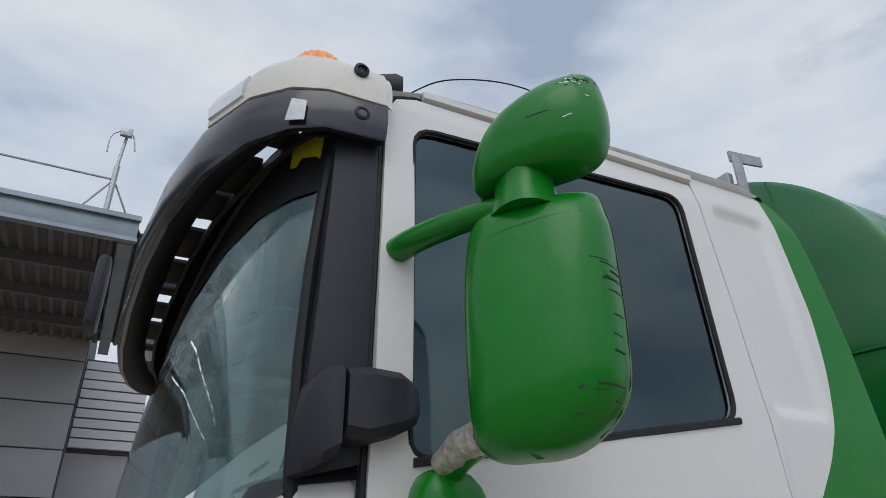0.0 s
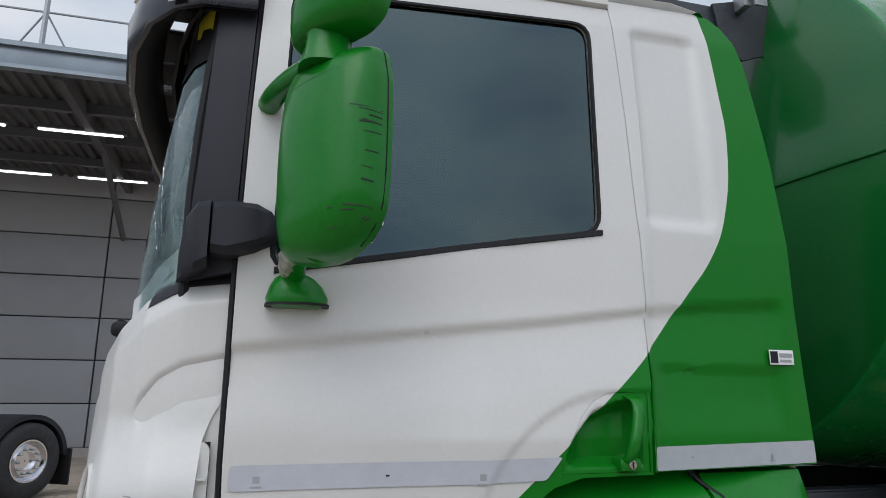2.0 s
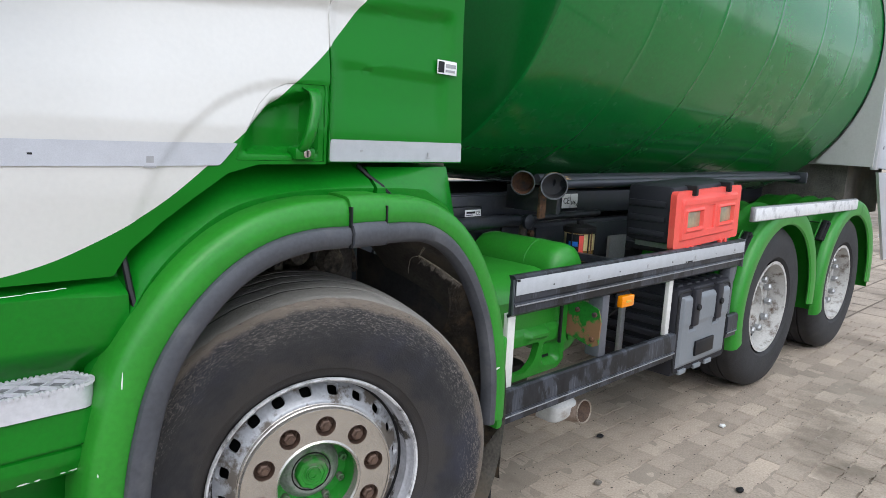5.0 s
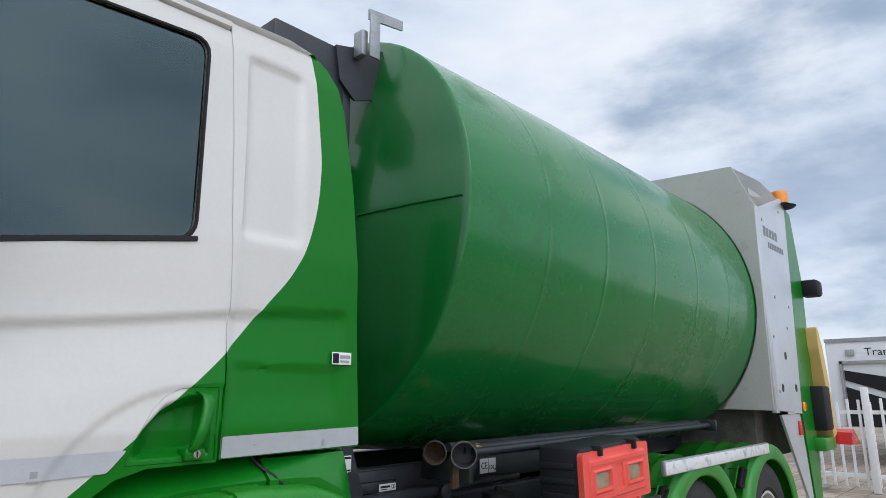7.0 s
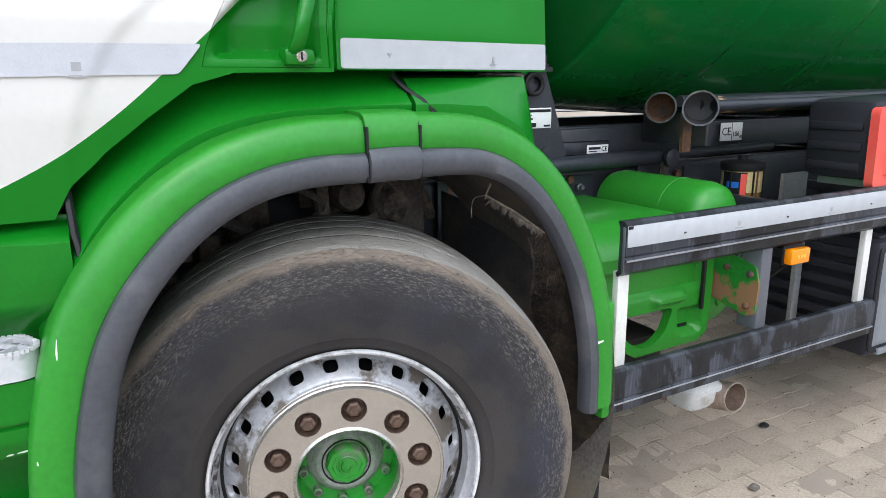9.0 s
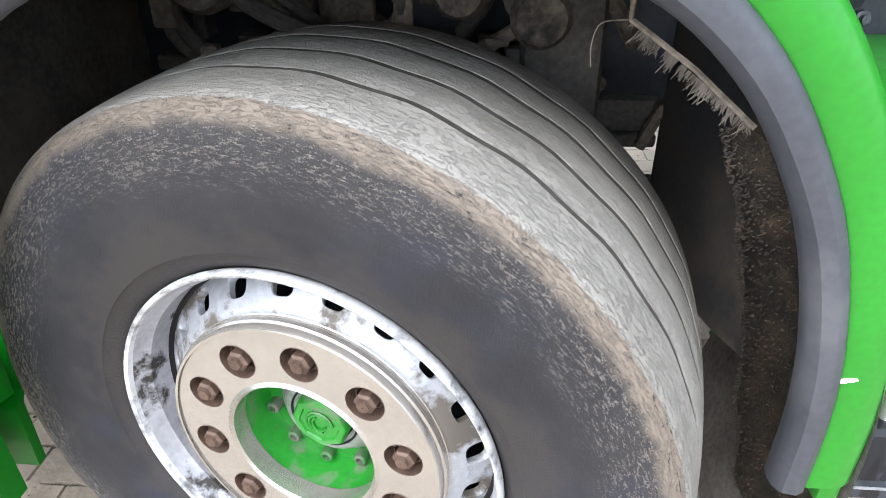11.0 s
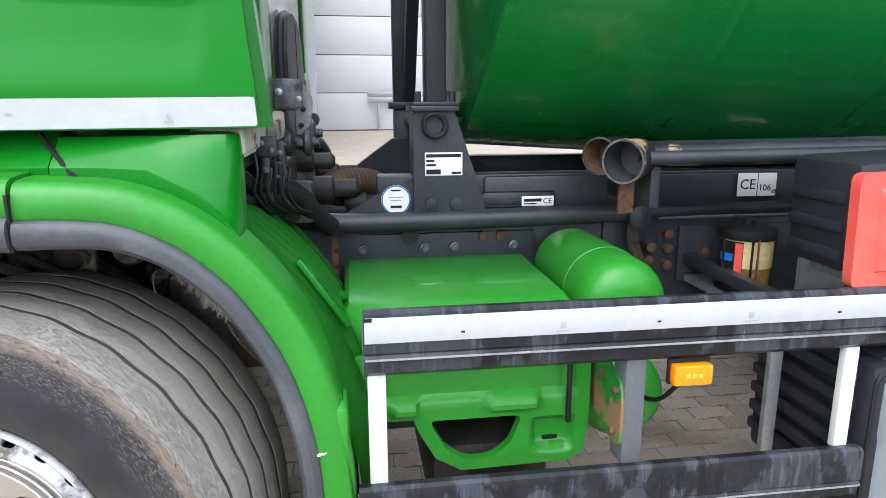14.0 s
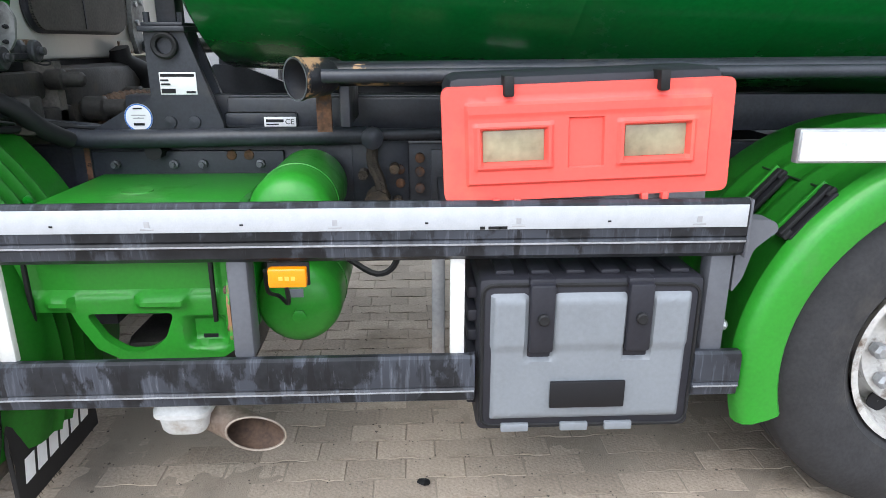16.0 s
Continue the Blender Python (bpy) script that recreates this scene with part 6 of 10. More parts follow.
SEG = 144
rings = []
for r, h in prof:
    ring = []
    for k in range(SEG):
        a = 2 * math.pi * k / SEG
        wave = 0.0032 * math.sin(a * 26 + 9 * h) if 0.05 < h < 0.285 else 0.0
        ring.append((r * math.cos(a), h + wave, max(-0.5205, r * math.sin(a))))
    rings.append(ring)
quad_ring(bm, rings, True, False)
tyre = wheel_piece("tyre", bm, TYRE, fw, "worn tyre with chalky grey tread and wavy grooves")
# dark rings lie in the grooves, just under the tread
for yg in grooves:
    bm = bmesh.new()
    quad_ring(bm, [[((crown(yg) - d) * math.cos(a), yg + w + 0.0032 * math.sin(a * 26 + 9 * yg), max(-0.5203, (crown(yg) - d) * math.sin(a))) for a in [2 * math.pi * k / SEG for k in range(SEG)]] for w, d in ((-0.0058, 0.0016), (0.0058, 0.0016))], True, False)
    wheel_piece("tread_groove", bm, GROOVE, tyre)
# raised maker's mark on the sidewall, as plain bars
for k in range(5):
    a = radians(112 - k * 7)
    bm = bmesh.new()
    rr = 0.405
    box(bm, -0.015, 0.015, -0.0250, -0.0225, -0.013, 0.013, bevel=0.001, m=Euler((0, -a + math.pi / 2, 0)).to_matrix().to_4x4() @ Matrix.Translation((0, 0, rr)))
    wheel_piece("sidewall_mark", bm, TYRE, tyre)

bm = bmesh.new()
lathe(bm, [(0.290, 0.012), (0.293, 0.004), (0.293, -0.005), (0.2905, -0.009), (0.286, -0.006), (0.284, 0.002)], 96)
wheel_piece("rim_edge", bm, RIM_EDGE, fw, "chipped white rim edge")
bm = bmesh.new()
lathe(bm, [(0.285, 0.0), (0.2815, 0.008), (0.2790, 0.020), (0.2725, 0.027), (0.2725, 0.038), (0.2705, 0.060), (0.2670, 0.070)], 96)
wheel_piece("rim_barrel", bm, RIMBARREL, fw, "grimy inside of the rim")
bm = bmesh.new()
lathe(bm, [(0.2700, 0.062), (0.2665, 0.0665), (0.2610, 0.0675)], 96)
wheel_piece("grime_seam", bm, INK, fw, "black grimy seam between barrel and disc")
# slotted cone of the disc, its slots cut through
DISC_IN, DISC_OUT, SLOTS = (0.2230, 0.032), (0.2650, 0.069), 20


def disc_pt(a, s, back=0.0):
    """A point on the cone: a round it, s from its outer edge inwards, set back along its normal."""
    rr = DISC_OUT[0] + (DISC_IN[0] - DISC_OUT[0]) * s - 0.85 * back
    h = DISC_OUT[1] + (DISC_IN[1] - DISC_OUT[1]) * s + 0.53 * back
    return (rr * math.cos(a), h, rr * math.sin(a))


bm = bmesh.new()
for k in range(SLOTS):
    a0, half = 2 * math.pi * k / SLOTS + 0.1, math.pi / SLOTS
    rings = [[], [], [], []]
    for j in range(16):
        c, sn = math.cos(j * math.pi / 8), math.sin(j * math.pi / 8)
        m_ = max(abs(c), abs(sn))
        cc, ss = math.copysign(abs(c) ** 0.62, c), math.copysign(abs(sn) ** 0.62, sn)
        rings[0].append(disc_pt(a0 + half * c / m_, 0.5 + 0.5 * sn / m_))
        rings[1].append(disc_pt(a0 + 0.46 * half * cc, 0.47 + 0.335 * ss))
        rings[2].append(disc_pt(a0 + 0.42 * half * cc, 0.47 + 0.31 * ss, 0.002))
        rings[3].append(disc_pt(a0 + 0.42 * half * cc, 0.47 + 0.31 * ss, 0.012))
    quad_ring(bm, rings, True, False)
bmesh.ops.remove_doubles(bm, verts=bm.verts, dist=1e-5)
disc = wheel_piece("wheel_disc", bm, RIM, fw, "silver wheel disc with oval slots")
bm = bmesh.new()
lathe(bm, [(0.2235, 0.0325), (0.2200, 0.029), (0.2160, 0.027), (0.2120, 0.027)], 96)
wheel_piece("disc_shoulder", bm, RIM, disc)
bm = bmesh.new()
lathe(bm, [(0.262, 0.125), (0.235, 0.120), (0.195, 0.060)], 64)
wheel_piece("brake_drum", bm, INK, fw, "dark brake drum behind the slots")
# nickel trim ring with ten nut openings
bm = bmesh.new()
loops = []
A0 = radians(6)
for rr, n in ((0.207, 80), (0.113, 60)):
    loops.append([(rr * math.cos(2 * math.pi * k / n), rr * math.sin(2 * math.pi * k / n)) for k in range(n)])
for k in range(10):
    a = math.pi / 2 - A0 - k * math.pi / 5
    cx, cz = 0.1590 * math.cos(a), 0.1590 * math.sin(a)
    loops.append([(cx + 0.0275 * math.cos(2 * math.pi * j / 20), cz + 0.0275 * math.sin(2 * math.pi * j / 20)) for j in range(20)])
edges = []
for lp in loops:
    vs = [bm.verts.new((x, 0, z)) for x, z in lp]
    edges += [bm.edges.new((vs[i], vs[(i + 1) % len(vs)])) for i in range(len(vs))]
bmesh.ops.triangle_fill(bm, use_beauty=True, use_dissolve=False, edges=edges, normal=(0, -1, 0))
for f in bm.faces:
    if f.normal.y > 0:
        f.normal_flip()
ring_ob = wheel_piece("trim_ring", bm, HUBRING, fw, "worn nickel trim ring round the wheel nuts")
for rr, a, b in ((0.207, 0.0, 0.024), (0.1135, 0.0, 0.03)):
    bm = bmesh.new()
    lathe(bm, [(rr - 0.004, a - 0.003), (rr, a - 0.003), (rr + 0.002, a), (rr + 0.0025, a + 0.010), (rr + 0.0055, a + 0.012), (rr + 0.0055, a + 0.017), (rr + 0.0035, a + 0.0185), (rr + 0.0040, a + 0.026), (rr + 0.0090, a + 0.030), (rr + 0.0095, a + 0.034)], 80) if rr > 0.2 else lathe(bm, [(rr + 0.006, a), (rr + 0.001, a - 0.004), (rr - 0.003, a), (rr - 0.003, b)], 64)
    wheel_piece("ring_lip", bm, HUBRING, ring_ob)
for k in range(10):
    a = math.pi / 2 - A0 - k * math.pi / 5
    cx, cz = 0.1590 * math.cos(a), 0.1590 * math.sin(a)
    bm = bmesh.new()
    lathe(bm, [(0.0275, -0.001), (0.0265, 0.012), (0.0262, 0.022), (0.001, 0.022)], 20, "y", (cx, 0, cz))
    wheel_piece("nut_well", bm, NUT, ring_ob)
    bm = bmesh.new()
    lathe(bm, [(0.0215, 0.022), (0.0215, 0.016), (0.0175, 0.013)], 20, "y", (cx, 0, cz))
    lathe(bm, [(0.0165, 0.016), (0.0165, 0.000), (0.013, -0.003), (0.009, -0.003), (0.009, -0.008), (0.001, -0.008)], 6, "y", (cx, 0, cz))
    wheel_piece("wheel_nut", bm, NUT, ring_ob)
bm = bmesh.new()
lathe(bm, [(0.112, 0.022), (0.1125, 0.080), (0.108, 0.090), (0.086, 0.091)], 64)
hub = wheel_piece("hub", bm, HUB, fw, "green wheel hub")
bm = bmesh.new()
lathe(bm, [(0.087, 0.091), (0.083, 0.086), (0.077, 0.080), (0.068, 0.070), (0.062, 0.067), (0.052, 0.067), (0.046, 0.070)], 48)
wheel_piece("hub_collar", bm, surface("dirty_grey_hub", (0.24, 0.25, 0.23), 0.6, var=0.3, scale=24, dirt=(0.05, 0.13, 0.04), dirt_at=0.54, dirt_scale=12), hub, "dusty grey hub collar")
bm = bmesh.new()
lathe(bm, [(0.052, 0.0665), (0.055, 0.064), (0.056, 0.068)], 40)
wheel_piece("collar_gasket", bm, BLACK, hub)
bm = bmesh.new()
lathe(bm, [(0.047, 0.078), (0.047, 0.055), (0.043, 0.050), (0.034, 0.049), (0.032, 0.052), (0.001, 0.052)], 8)
wheel_piece("hub_cap", bm, HUB, hub, "green eight-sided hub cap")
for k in range(3):
    bm = bmesh.new()
    pth = [(0.022 * math.cos(a + k) * (1 - 0.25 * k), 0.050, 0.022 * math.sin(a + k) * (1 - 0.2 * k)) for a in [j * 0.5 for j in range(9)]]
    tube(bm, pth, 0.0022, 5)
    wheel_piece("cap_relief", bm, HUB, hub)
BOLTG = surface("dirty_green_bolt", (0.05, 0.16, 0.05), 0.5, var=0.3, scale=40, dirt=(0.14, 0.13, 0.11), dirt_at=0.5, dirt_scale=30)
for k in range(10):
    a = k * math.pi / 5 + 0.2
    bm = bmesh.new()
    lathe(bm, [(0.0105, 0.091), (0.0105, 0.073), (0.0075, 0.071), (0.0060, 0.071), (0.0060, 0.079), (0.001, 0.079)], 10, "y", (0.098 * math.cos(a), 0, 0.097 * math.sin(a)))
    wheel_piece("hub_bolt", bm, BOLTG, hub)

# ---- wheel arch ----
ARCH = [(-0.490, 0.50), (-0.487, 0.66), (-0.465, 0.80), (-0.425, 0.93), (-0.36, 1.035), (-0.27, 1.125), (-0.17, 1.18), (-0.06, 1.205), (0.055, 1.208)]
ARCH_MID = [(0.058, 1.210), (0.11, 1.212), (0.165, 1.211)]
ARCH_R = [(0.170, 1.210), (0.25, 1.208), (0.335, 1.196), (0.428, 1.153), (0.514, 1.076), (0.580, 0.980), (0.629, 0.877), (0.664, 0.746), (0.678, 0.63), (0.679, 0.512)]


def arch_strip(path, section, n=5, narrow=1.0, sink=0.0):
    """Sweep a section of (outward, y) pairs along an arch; outward is away from the wheel in the plane."""
    pts = smooth_path([(x, 0, z) for x, z in path], n) if len(path) > 3 else [Vector((x, 0, z)) for x, z in path]
    bm2 = bmesh.new()
    rings2 = []
    for i, p in enumerate(pts):
        t = (pts[min(i + 1, len(pts) - 1)] - pts[max(i - 1, 0)]).normalized()
        nrm = Vector((-t.z, 0, t.x))
        k2 = 1 + (narrow - 1) * ease(i / (len(pts) - 1) * 1.8)
        dy = sink * ease(i / (len(pts) - 1) * 1.6)
        rings2.append([(p.x + nrm.x * (o if o > 0 else o * k2), yy + dy, p.z + nrm.z * (o if o > 0 else o * k2)) for o, yy in section])
    quad_ring(bm2, rings2)
    return bm2


RUB = [(0.010, 0.051), (0.004, 0.040), (-0.010, 0.034), (-0.034, 0.037), (-0.046, 0.048), (-0.049, 0.062), (-0.046, 0.078), (-0.034, 0.080), (0.0, 0.064), (0.008, 0.066)]
GRN = [(0.003, 0.060), (0.006, 0.052), (0.012, 0.0475), (0.040, 0.048), (0.060, 0.053), (0.070, 0.060), (0.076, 0.074), (0.079, 0.11), (0.080, 0.20), (0.062, 0.20), (0.058, 0.09), (0.02, 0.066)]
arch = sub("wheel_arch", truck)
for path, lab in ((ARCH, "front arch"), (ARCH_MID, "middle clip"), (ARCH_R, "rear arch")):
    mid = path is ARCH_MID
    g = [(o + (0.005 if mid else 0), yy - (0.006 if mid else 0)) for o, yy in GRN]
    r = [(o * (1.12 if mid else 1) + (0.003 if mid else 0), yy - (0.009 if mid else 0)) for o, yy in RUB]
    part("arch_skin", arch_strip(path, g, 5, 1.0, 0.03 if path is ARCH_R else 0.0), LIGHT_GREEN, arch, "bright green plastic arch")
    part("arch_lip", arch_strip(path, r, 5, 0.72 if path is ARCH_R else 1.0, 0.03 if path is ARCH_R else 0.0), RUBBER, arch, "grey rubber arch lip")
for x in (0.0565, 0.1675):
    part("arch_gap", boxes((x - 0.0025, x + 0.0025, 0.038, 0.20, 1.163, 1.266)), INK, arch)
for x, z in ((0.686, 0.70), (0.690, 0.702), (0.678, 0.698)):
    part("paint_crack", boxes((x - 0.008, x + 0.008, 0.0745, 0.0785, z, z + 0.002)), BARE, arch)
# green fairing between arch and cab: three stepped skins
FAIR = [(-0.52, 0.50, 0.92, 0.15), (-0.505, 0.80, 0.98, 0.15), (-0.455, 0.98, 1.10, 0.15), (-0.40, 1.07, 1.20, 0.16), (-0.30, 1.165, 1.29, 0.165), (-0.20, 1.22, 1.345, 0.17), (-0.06, 1.255, 1.362, 0.175), (0.10, 1.262, 1.366, 0.18), (0.20, 1.262, 1.366, 0.18)]
bm = bmesh.new()
def fold(x, zb, zt, yy):
    """Section of the fairing: an upright band that leans out, a sharp fold, and a face that leans back to the cab."""
    f = zb + 0.40 * (zt - zb)
    return [(x, yy + 0.06, zb - 0.02), (x, yy - 0.022, zb), (x, yy - 0.026, zb + 0.3 * (f - zb)), (x, yy - 0.038, f - 0.004), (x, yy - 0.038, f), (x, yy - 0.034, f + 0.004), (x, yy + 0.006, f + 0.6 * (zt - f)), (x, yy + 0.030, zt - 0.006), (x, yy + 0.055, zt + 0.020), (x, yy + 0.10, zt + 0.03)]


fine_fair = [tuple(p) + (q.x,) for p, q in zip(smooth_path([r2[:3] for r2 in FAIR], 4), smooth_path([(r2[3], 0, 0) for r2 in FAIR], 4))]
quad_ring(bm, [fold(*r2) for r2 in fine_fair], close=True)
part("arch_fairing", bm, GREEN, arch, "green fairing between arch and cab")
bm = bmesh.new()
quad_ring(bm, [[(x, 0.24, zb - 0.02), (x, 0.140, zb), (x, 0.134, zb + 0.035), (x, 0.134, zb + 0.041), (x, 0.140 + sl, zb + 0.048), (x, 0.175 + sl, zb + 0.75 * (zt - zb)), (x, 0.192 + sl, zt - 0.008), (x, 0.26, zt)] for x, zb, zt, sl in ((0.206, 1.262, 1.366, 0), (0.28, 1.262, 1.366, 0), (0.38, 1.255, 1.366, 0), (0.47, 1.205, 1.368, 0.0), (0.520, 1.150, 1.368, 0.005), (0.538, 1.130, 1.366, 0.025), (0.544, 1.12, 1.362, 0.05))], close=True)
part("arch_fairing", bm, GREEN, arch, "green rear fairing with slanted joint")
bm = bmesh.new()
tube(bm, [(0.175, 0.190, 1.364), (0.200, 0.172, 1.335), (0.228, 0.142, 1.308), (0.250, 0.134, 1.285), (0.258, 0.136, 1.268)], 0.006, 6)
part("fairing_joint", bm, INK, arch)
bm = bmesh.new()
tube(bm, [(-0.445, 0.165, 1.17), (-0.442, 0.135, 1.10), (-0.435, 0.12, 1.05), (-0.425, 0.11, 1.03)], 0.007, 6)
part("fairing_joint", bm, INK, arch)
# ribbed mudguard behind the wheel
def guard_pt(s, r):
    return (0.02 + r * math.cos(s), 0.53 + r * math.sin(s))
bm = bmesh.new()
rows = []
for k in range(25):
    s = radians(92 - k * 4.6)
    row = []
    for j in range(31):
        yy = 0.12 + j * 0.02
        rib = 0.015 if (j % 3 == 1 and 9 < j < 24) else 0.0
        x, z = guard_pt(s, 0.800 + rib - 0.048 * (1 - ease((yy - 0.14) / 0.12)))
        row.append((x, yy, z))
    rows.append(row)
quad_ring(bm, rows, close=False)
bmesh.ops.solidify(bm, geom=bm.faces[:], thickness=0.012)
guard = part("mudguard", bm, LIGHT_GREEN, arch, "ribbed green mudguard behind the wheel")
far_guard = bmesh.new()
quad_ring(far_guard, [[(x, 2 * CY - yy, z) for x, yy, z in row] for row in rows], close=False)
bmesh.ops.solidify(far_guard, geom=far_guard.faces[:], thickness=0.012)
part("far_mudguard", far_guard, LIGHT_GREEN, truck, "ribbed green mudguard on the far side")
for s in (62, 34):
    x, z = guard_pt(radians(s), 0.817)
    bm = bmesh.new()
    box(bm, -0.10, 0.10, -0.012, 0.012, -0.01, 0.006, bevel=0.004, m=Matrix.Translation((x, 0.31, z)) @ Euler((0, radians(90 - s), 0)).to_matrix().to_4x4())
    part("guard_clip", bm, GREEN, guard)
    for d in (-0.06, 0.07):
        x2, z2 = guard_pt(radians(s - d * 70), 0.810)
        bm = bmesh.new()
        lathe(bm, [(0.014, 0), (0.014, 0.014), (0.007, 0.018), (0.001, 0.018)], 10, "z")
        bmesh.ops.transform(bm, matrix=Matrix.Translation((x2, 0.40 + d, z2)) @ Euler((0, radians(90 - s), 0)).to_matrix().to_4x4(), verts=bm.verts)
        part("guard_bolt", bm, GREEN, guard)
part("guard_rear_edge", boxes((0.712, 0.745, 0.085, 0.36, 0.47, 0.80), bevel=0.012), LIGHT_GREEN, guard)
bm = bmesh.new()
quad_ring(bm, [[(x, y2, 0.52 + f * (-0.03 + math.sqrt(max(0.02, 0.78 ** 2 - (x - 0.02) ** 2)))) for x, y2 in ((0.596, 0.755), (0.604, 0.70), (0.612, 0.62), (0.626, 0.52), (0.650, 0.42), (0.685, 0.33), (0.73, 0.26))] for f in (0, 0.5, 1.0)], close=False)
part("guard_inner_wall", bm, surface("dusty_grey_guard_wall", (0.052, 0.051, 0.052), 0.45, var=0.35, scale=7, bump=0.1, dirt=(0.14, 0.115, 0.09), dirt_at=0.58, dirt_scale=5), arch, "dark inner wall of the mudguard")
for z in (0.66, 0.72, 0.78):
    part("guard_hinge", boxes((0.69, 0.735, 0.12, 0.16, z, z + 0.03), bevel=0.006), GREEN, guard)
# dark liner, dirty bristle mat and its wire inside the arch
bm = bmesh.new()
rows = []
for k in range(27):
    s = radians(100 - k * 4.9)
    rows.append([(guard_pt(s, 0.735)[0], yy, guard_pt(s, 0.735)[1]) for yy in (0.085, 0.2, 0.32, 0.44, 0.60)])
quad_ring(bm, rows, close=False)
part("arch_liner", bm, LINER, arch, "black dusty arch liner")


def mat_pt(s, yy):
    """Bristle mat hung inside the rear half of the arch."""
    rr = float(np.interp(s, (-20, -12, -5, 10, 24, 38, 46, 56), (0.74, 0.705, 0.665, 0.650, 0.645, 0.660, 0.690, 0.692)))
    a = radians(s)
    return Vector((0.01 + rr * math.cos(a), yy, 0.525 + rr * math.sin(a)))


def mat_at(f, j):
    """f runs down the mat, j across it; its top edge is cut aslant."""
    s = 43 * (1 - f) - 19 * f
    p = mat_pt(s, 0.112 + (0.03 + 0.15 * ease(f / 0.45)) * j)
    out = (0.030 + 0.045 * ease(f / 0.3)) * (1 - j) ** 2
    return p + Vector((out * math.cos(radians(s)), 0, out * math.sin(radians(s))))


bm = bmesh.new()
rows = []
for k in range(34):
    rows.append([mat_at(k / 33, j / 5) for j in range(6)])
for row in rows:
    for v in row:
        v += 0.004 * noise.noise_vector(v * 30)
quad_ring(bm, rows, close=False)
bmesh.ops.solidify(bm, geom=bm.faces[:], thickness=0.012)
part("spray_mat", bm, FLAP, arch, "dirty brown bristle spray mat")
random.seed(8)
bm = bmesh.new()
for k in range(1500):
    f, j = random.random(), 1 - 0.9 * random.random() ** 2
    p = mat_at(f, j) + Vector((-0.004, 0, 0))
    ln = random.uniform(0.002, 0.006)
    d = Vector((random.uniform(-1, -0.3), random.uniform(-0.6, 0.6), random.uniform(-0.9, 0.3))).normalized()
    tube(bm, [p, p + d * ln], [0.0011, 0.0005], 3)
tagged(part("bristles", bm, FLAP, arch, "frayed grey-brown bristles", smooth=False), kind="stuff")
bm = bmesh.new()
STRIP_A, STRIP_B = Vector((0.398, 0.168, 1.092)), Vector((0.522, 0.105, 1.000))
tube(bm, [STRIP_A + Vector((-0.006, -0.03, 0.03)), STRIP_A, STRIP_A.lerp(STRIP_B, 0.5) + Vector((0.003, 0, 0.003)), STRIP_B], 0.0034, 6)
part("spray_strip", bm, DUSTY, arch, "dusty metal holding strip")
bm = bmesh.new()
clump = 0.0
for k in range(300):
    if k % 5 == 0:
        clump = random.random()
        lean = Vector((random.uniform(-0.9, -0.2), random.uniform(-0.2, 0.5), -1))
        most = random.uniform(0.008, 0.018)
    p = STRIP_A.lerp(STRIP_B, min(1.0, max(0.0, clump + random.uniform(-0.012, 0.012))))
    d = (lean + Vector((random.uniform(-0.35, 0.35), random.uniform(-0.3, 0.3), 0))).normalized()
    ln = most * random.uniform(0.6, 1.1)
    tube(bm, [p, p + d * ln * 0.55, p + d * ln + Vector((random.uniform(-0.3, 0.3) * ln, 0, -0.1 * ln))], [0.0010, 0.0008, 0.0004], 3)
tube(bm, smooth_path([STRIP_A, STRIP_A + Vector((-0.030, 0, -0.004)), STRIP_A + Vector((-0.038, 0, -0.026)), STRIP_A + Vector((-0.036, 0.002, -0.050))], 5), 0.0009, 4)
tagged(part("bristles", bm, surface("grey_brown_bristle", (0.135, 0.115, 0.095), 0.85, var=0.4, scale=60), arch, "stiff dusty bristles along the strip", smooth=False), kind="stuff")
flap = part("mud_flap", boxes((0.745, 0.760, 0.13, 0.58, 0.13, 0.60), bevel=0.004), BLACK, truck, "black rubber mud flap with white lettering bars")
for k in range(6):
    bm = bmesh.new()
    y0 = 0.165 + k * 0.062
    prism(bm, [(y0, 0.20), (y0 + 0.046, 0.20), (y0 + 0.060, 0.268), (y0 + 0.014, 0.268)], "x", 0.7605, 0.762)
    part("lettering_bar", bm, LABEL, flap)
bm = bmesh.new()
for k in range(60):
    yy = 0.14 + 0.42 * random.random()
    tube(bm, [(0.74, yy, 0.14), (0.735 + 0.02 * random.random(), yy, 0.105 + 0.02 * random.random())], 0.0012, 3)
tagged(part("bristles", bm, FLAP, truck, smooth=False), kind="stuff")

# inside of the arch and under the cab
for lin in ((-0.56, -0.54, 0.30, 1.0, 0.3, 1.12), (-0.54, 0.485, 0.95, 1.0, 0.55, 1.30), (0.485, 0.62, 0.95, 1.0, 0.67, 1.30), (-0.54, 0.40, 0.28, 1.0, 1.245, 1.262)):
    part("engine_bay_liner", boxes(lin), LINER, truck)
random.seed(12)
for k in range(26):
    x, z = random.uniform(-0.5, 0.42), random.uniform(0.72, 1.16)
    a, b, c = random.uniform(0.02, 0.09), random.uniform(0.03, 0.12), random.uniform(0.02, 0.07)
    part("axle_fitting", boxes((x, x + a, 0.93 - b, 0.96, z, z + c), bevel=0.006), LINER, truck)
for k in range(9):
    x = random.uniform(-0.45, 0.4)
    bm = bmesh.new()
    tube(bm, smooth_path([(x, 0.9, 1.2), (x + random.uniform(-0.1, 0.1), 0.82, 1.05), (x + random.uniform(-0.12, 0.12), 0.84, 0.9), (x + random.uniform(-0.2, 0.2), 0.93, 0.75)], 5), random.uniform(0.006, 0.02), 7)
    part("brake_hose", bm, LINER, truck)
bm = bmesh.new()
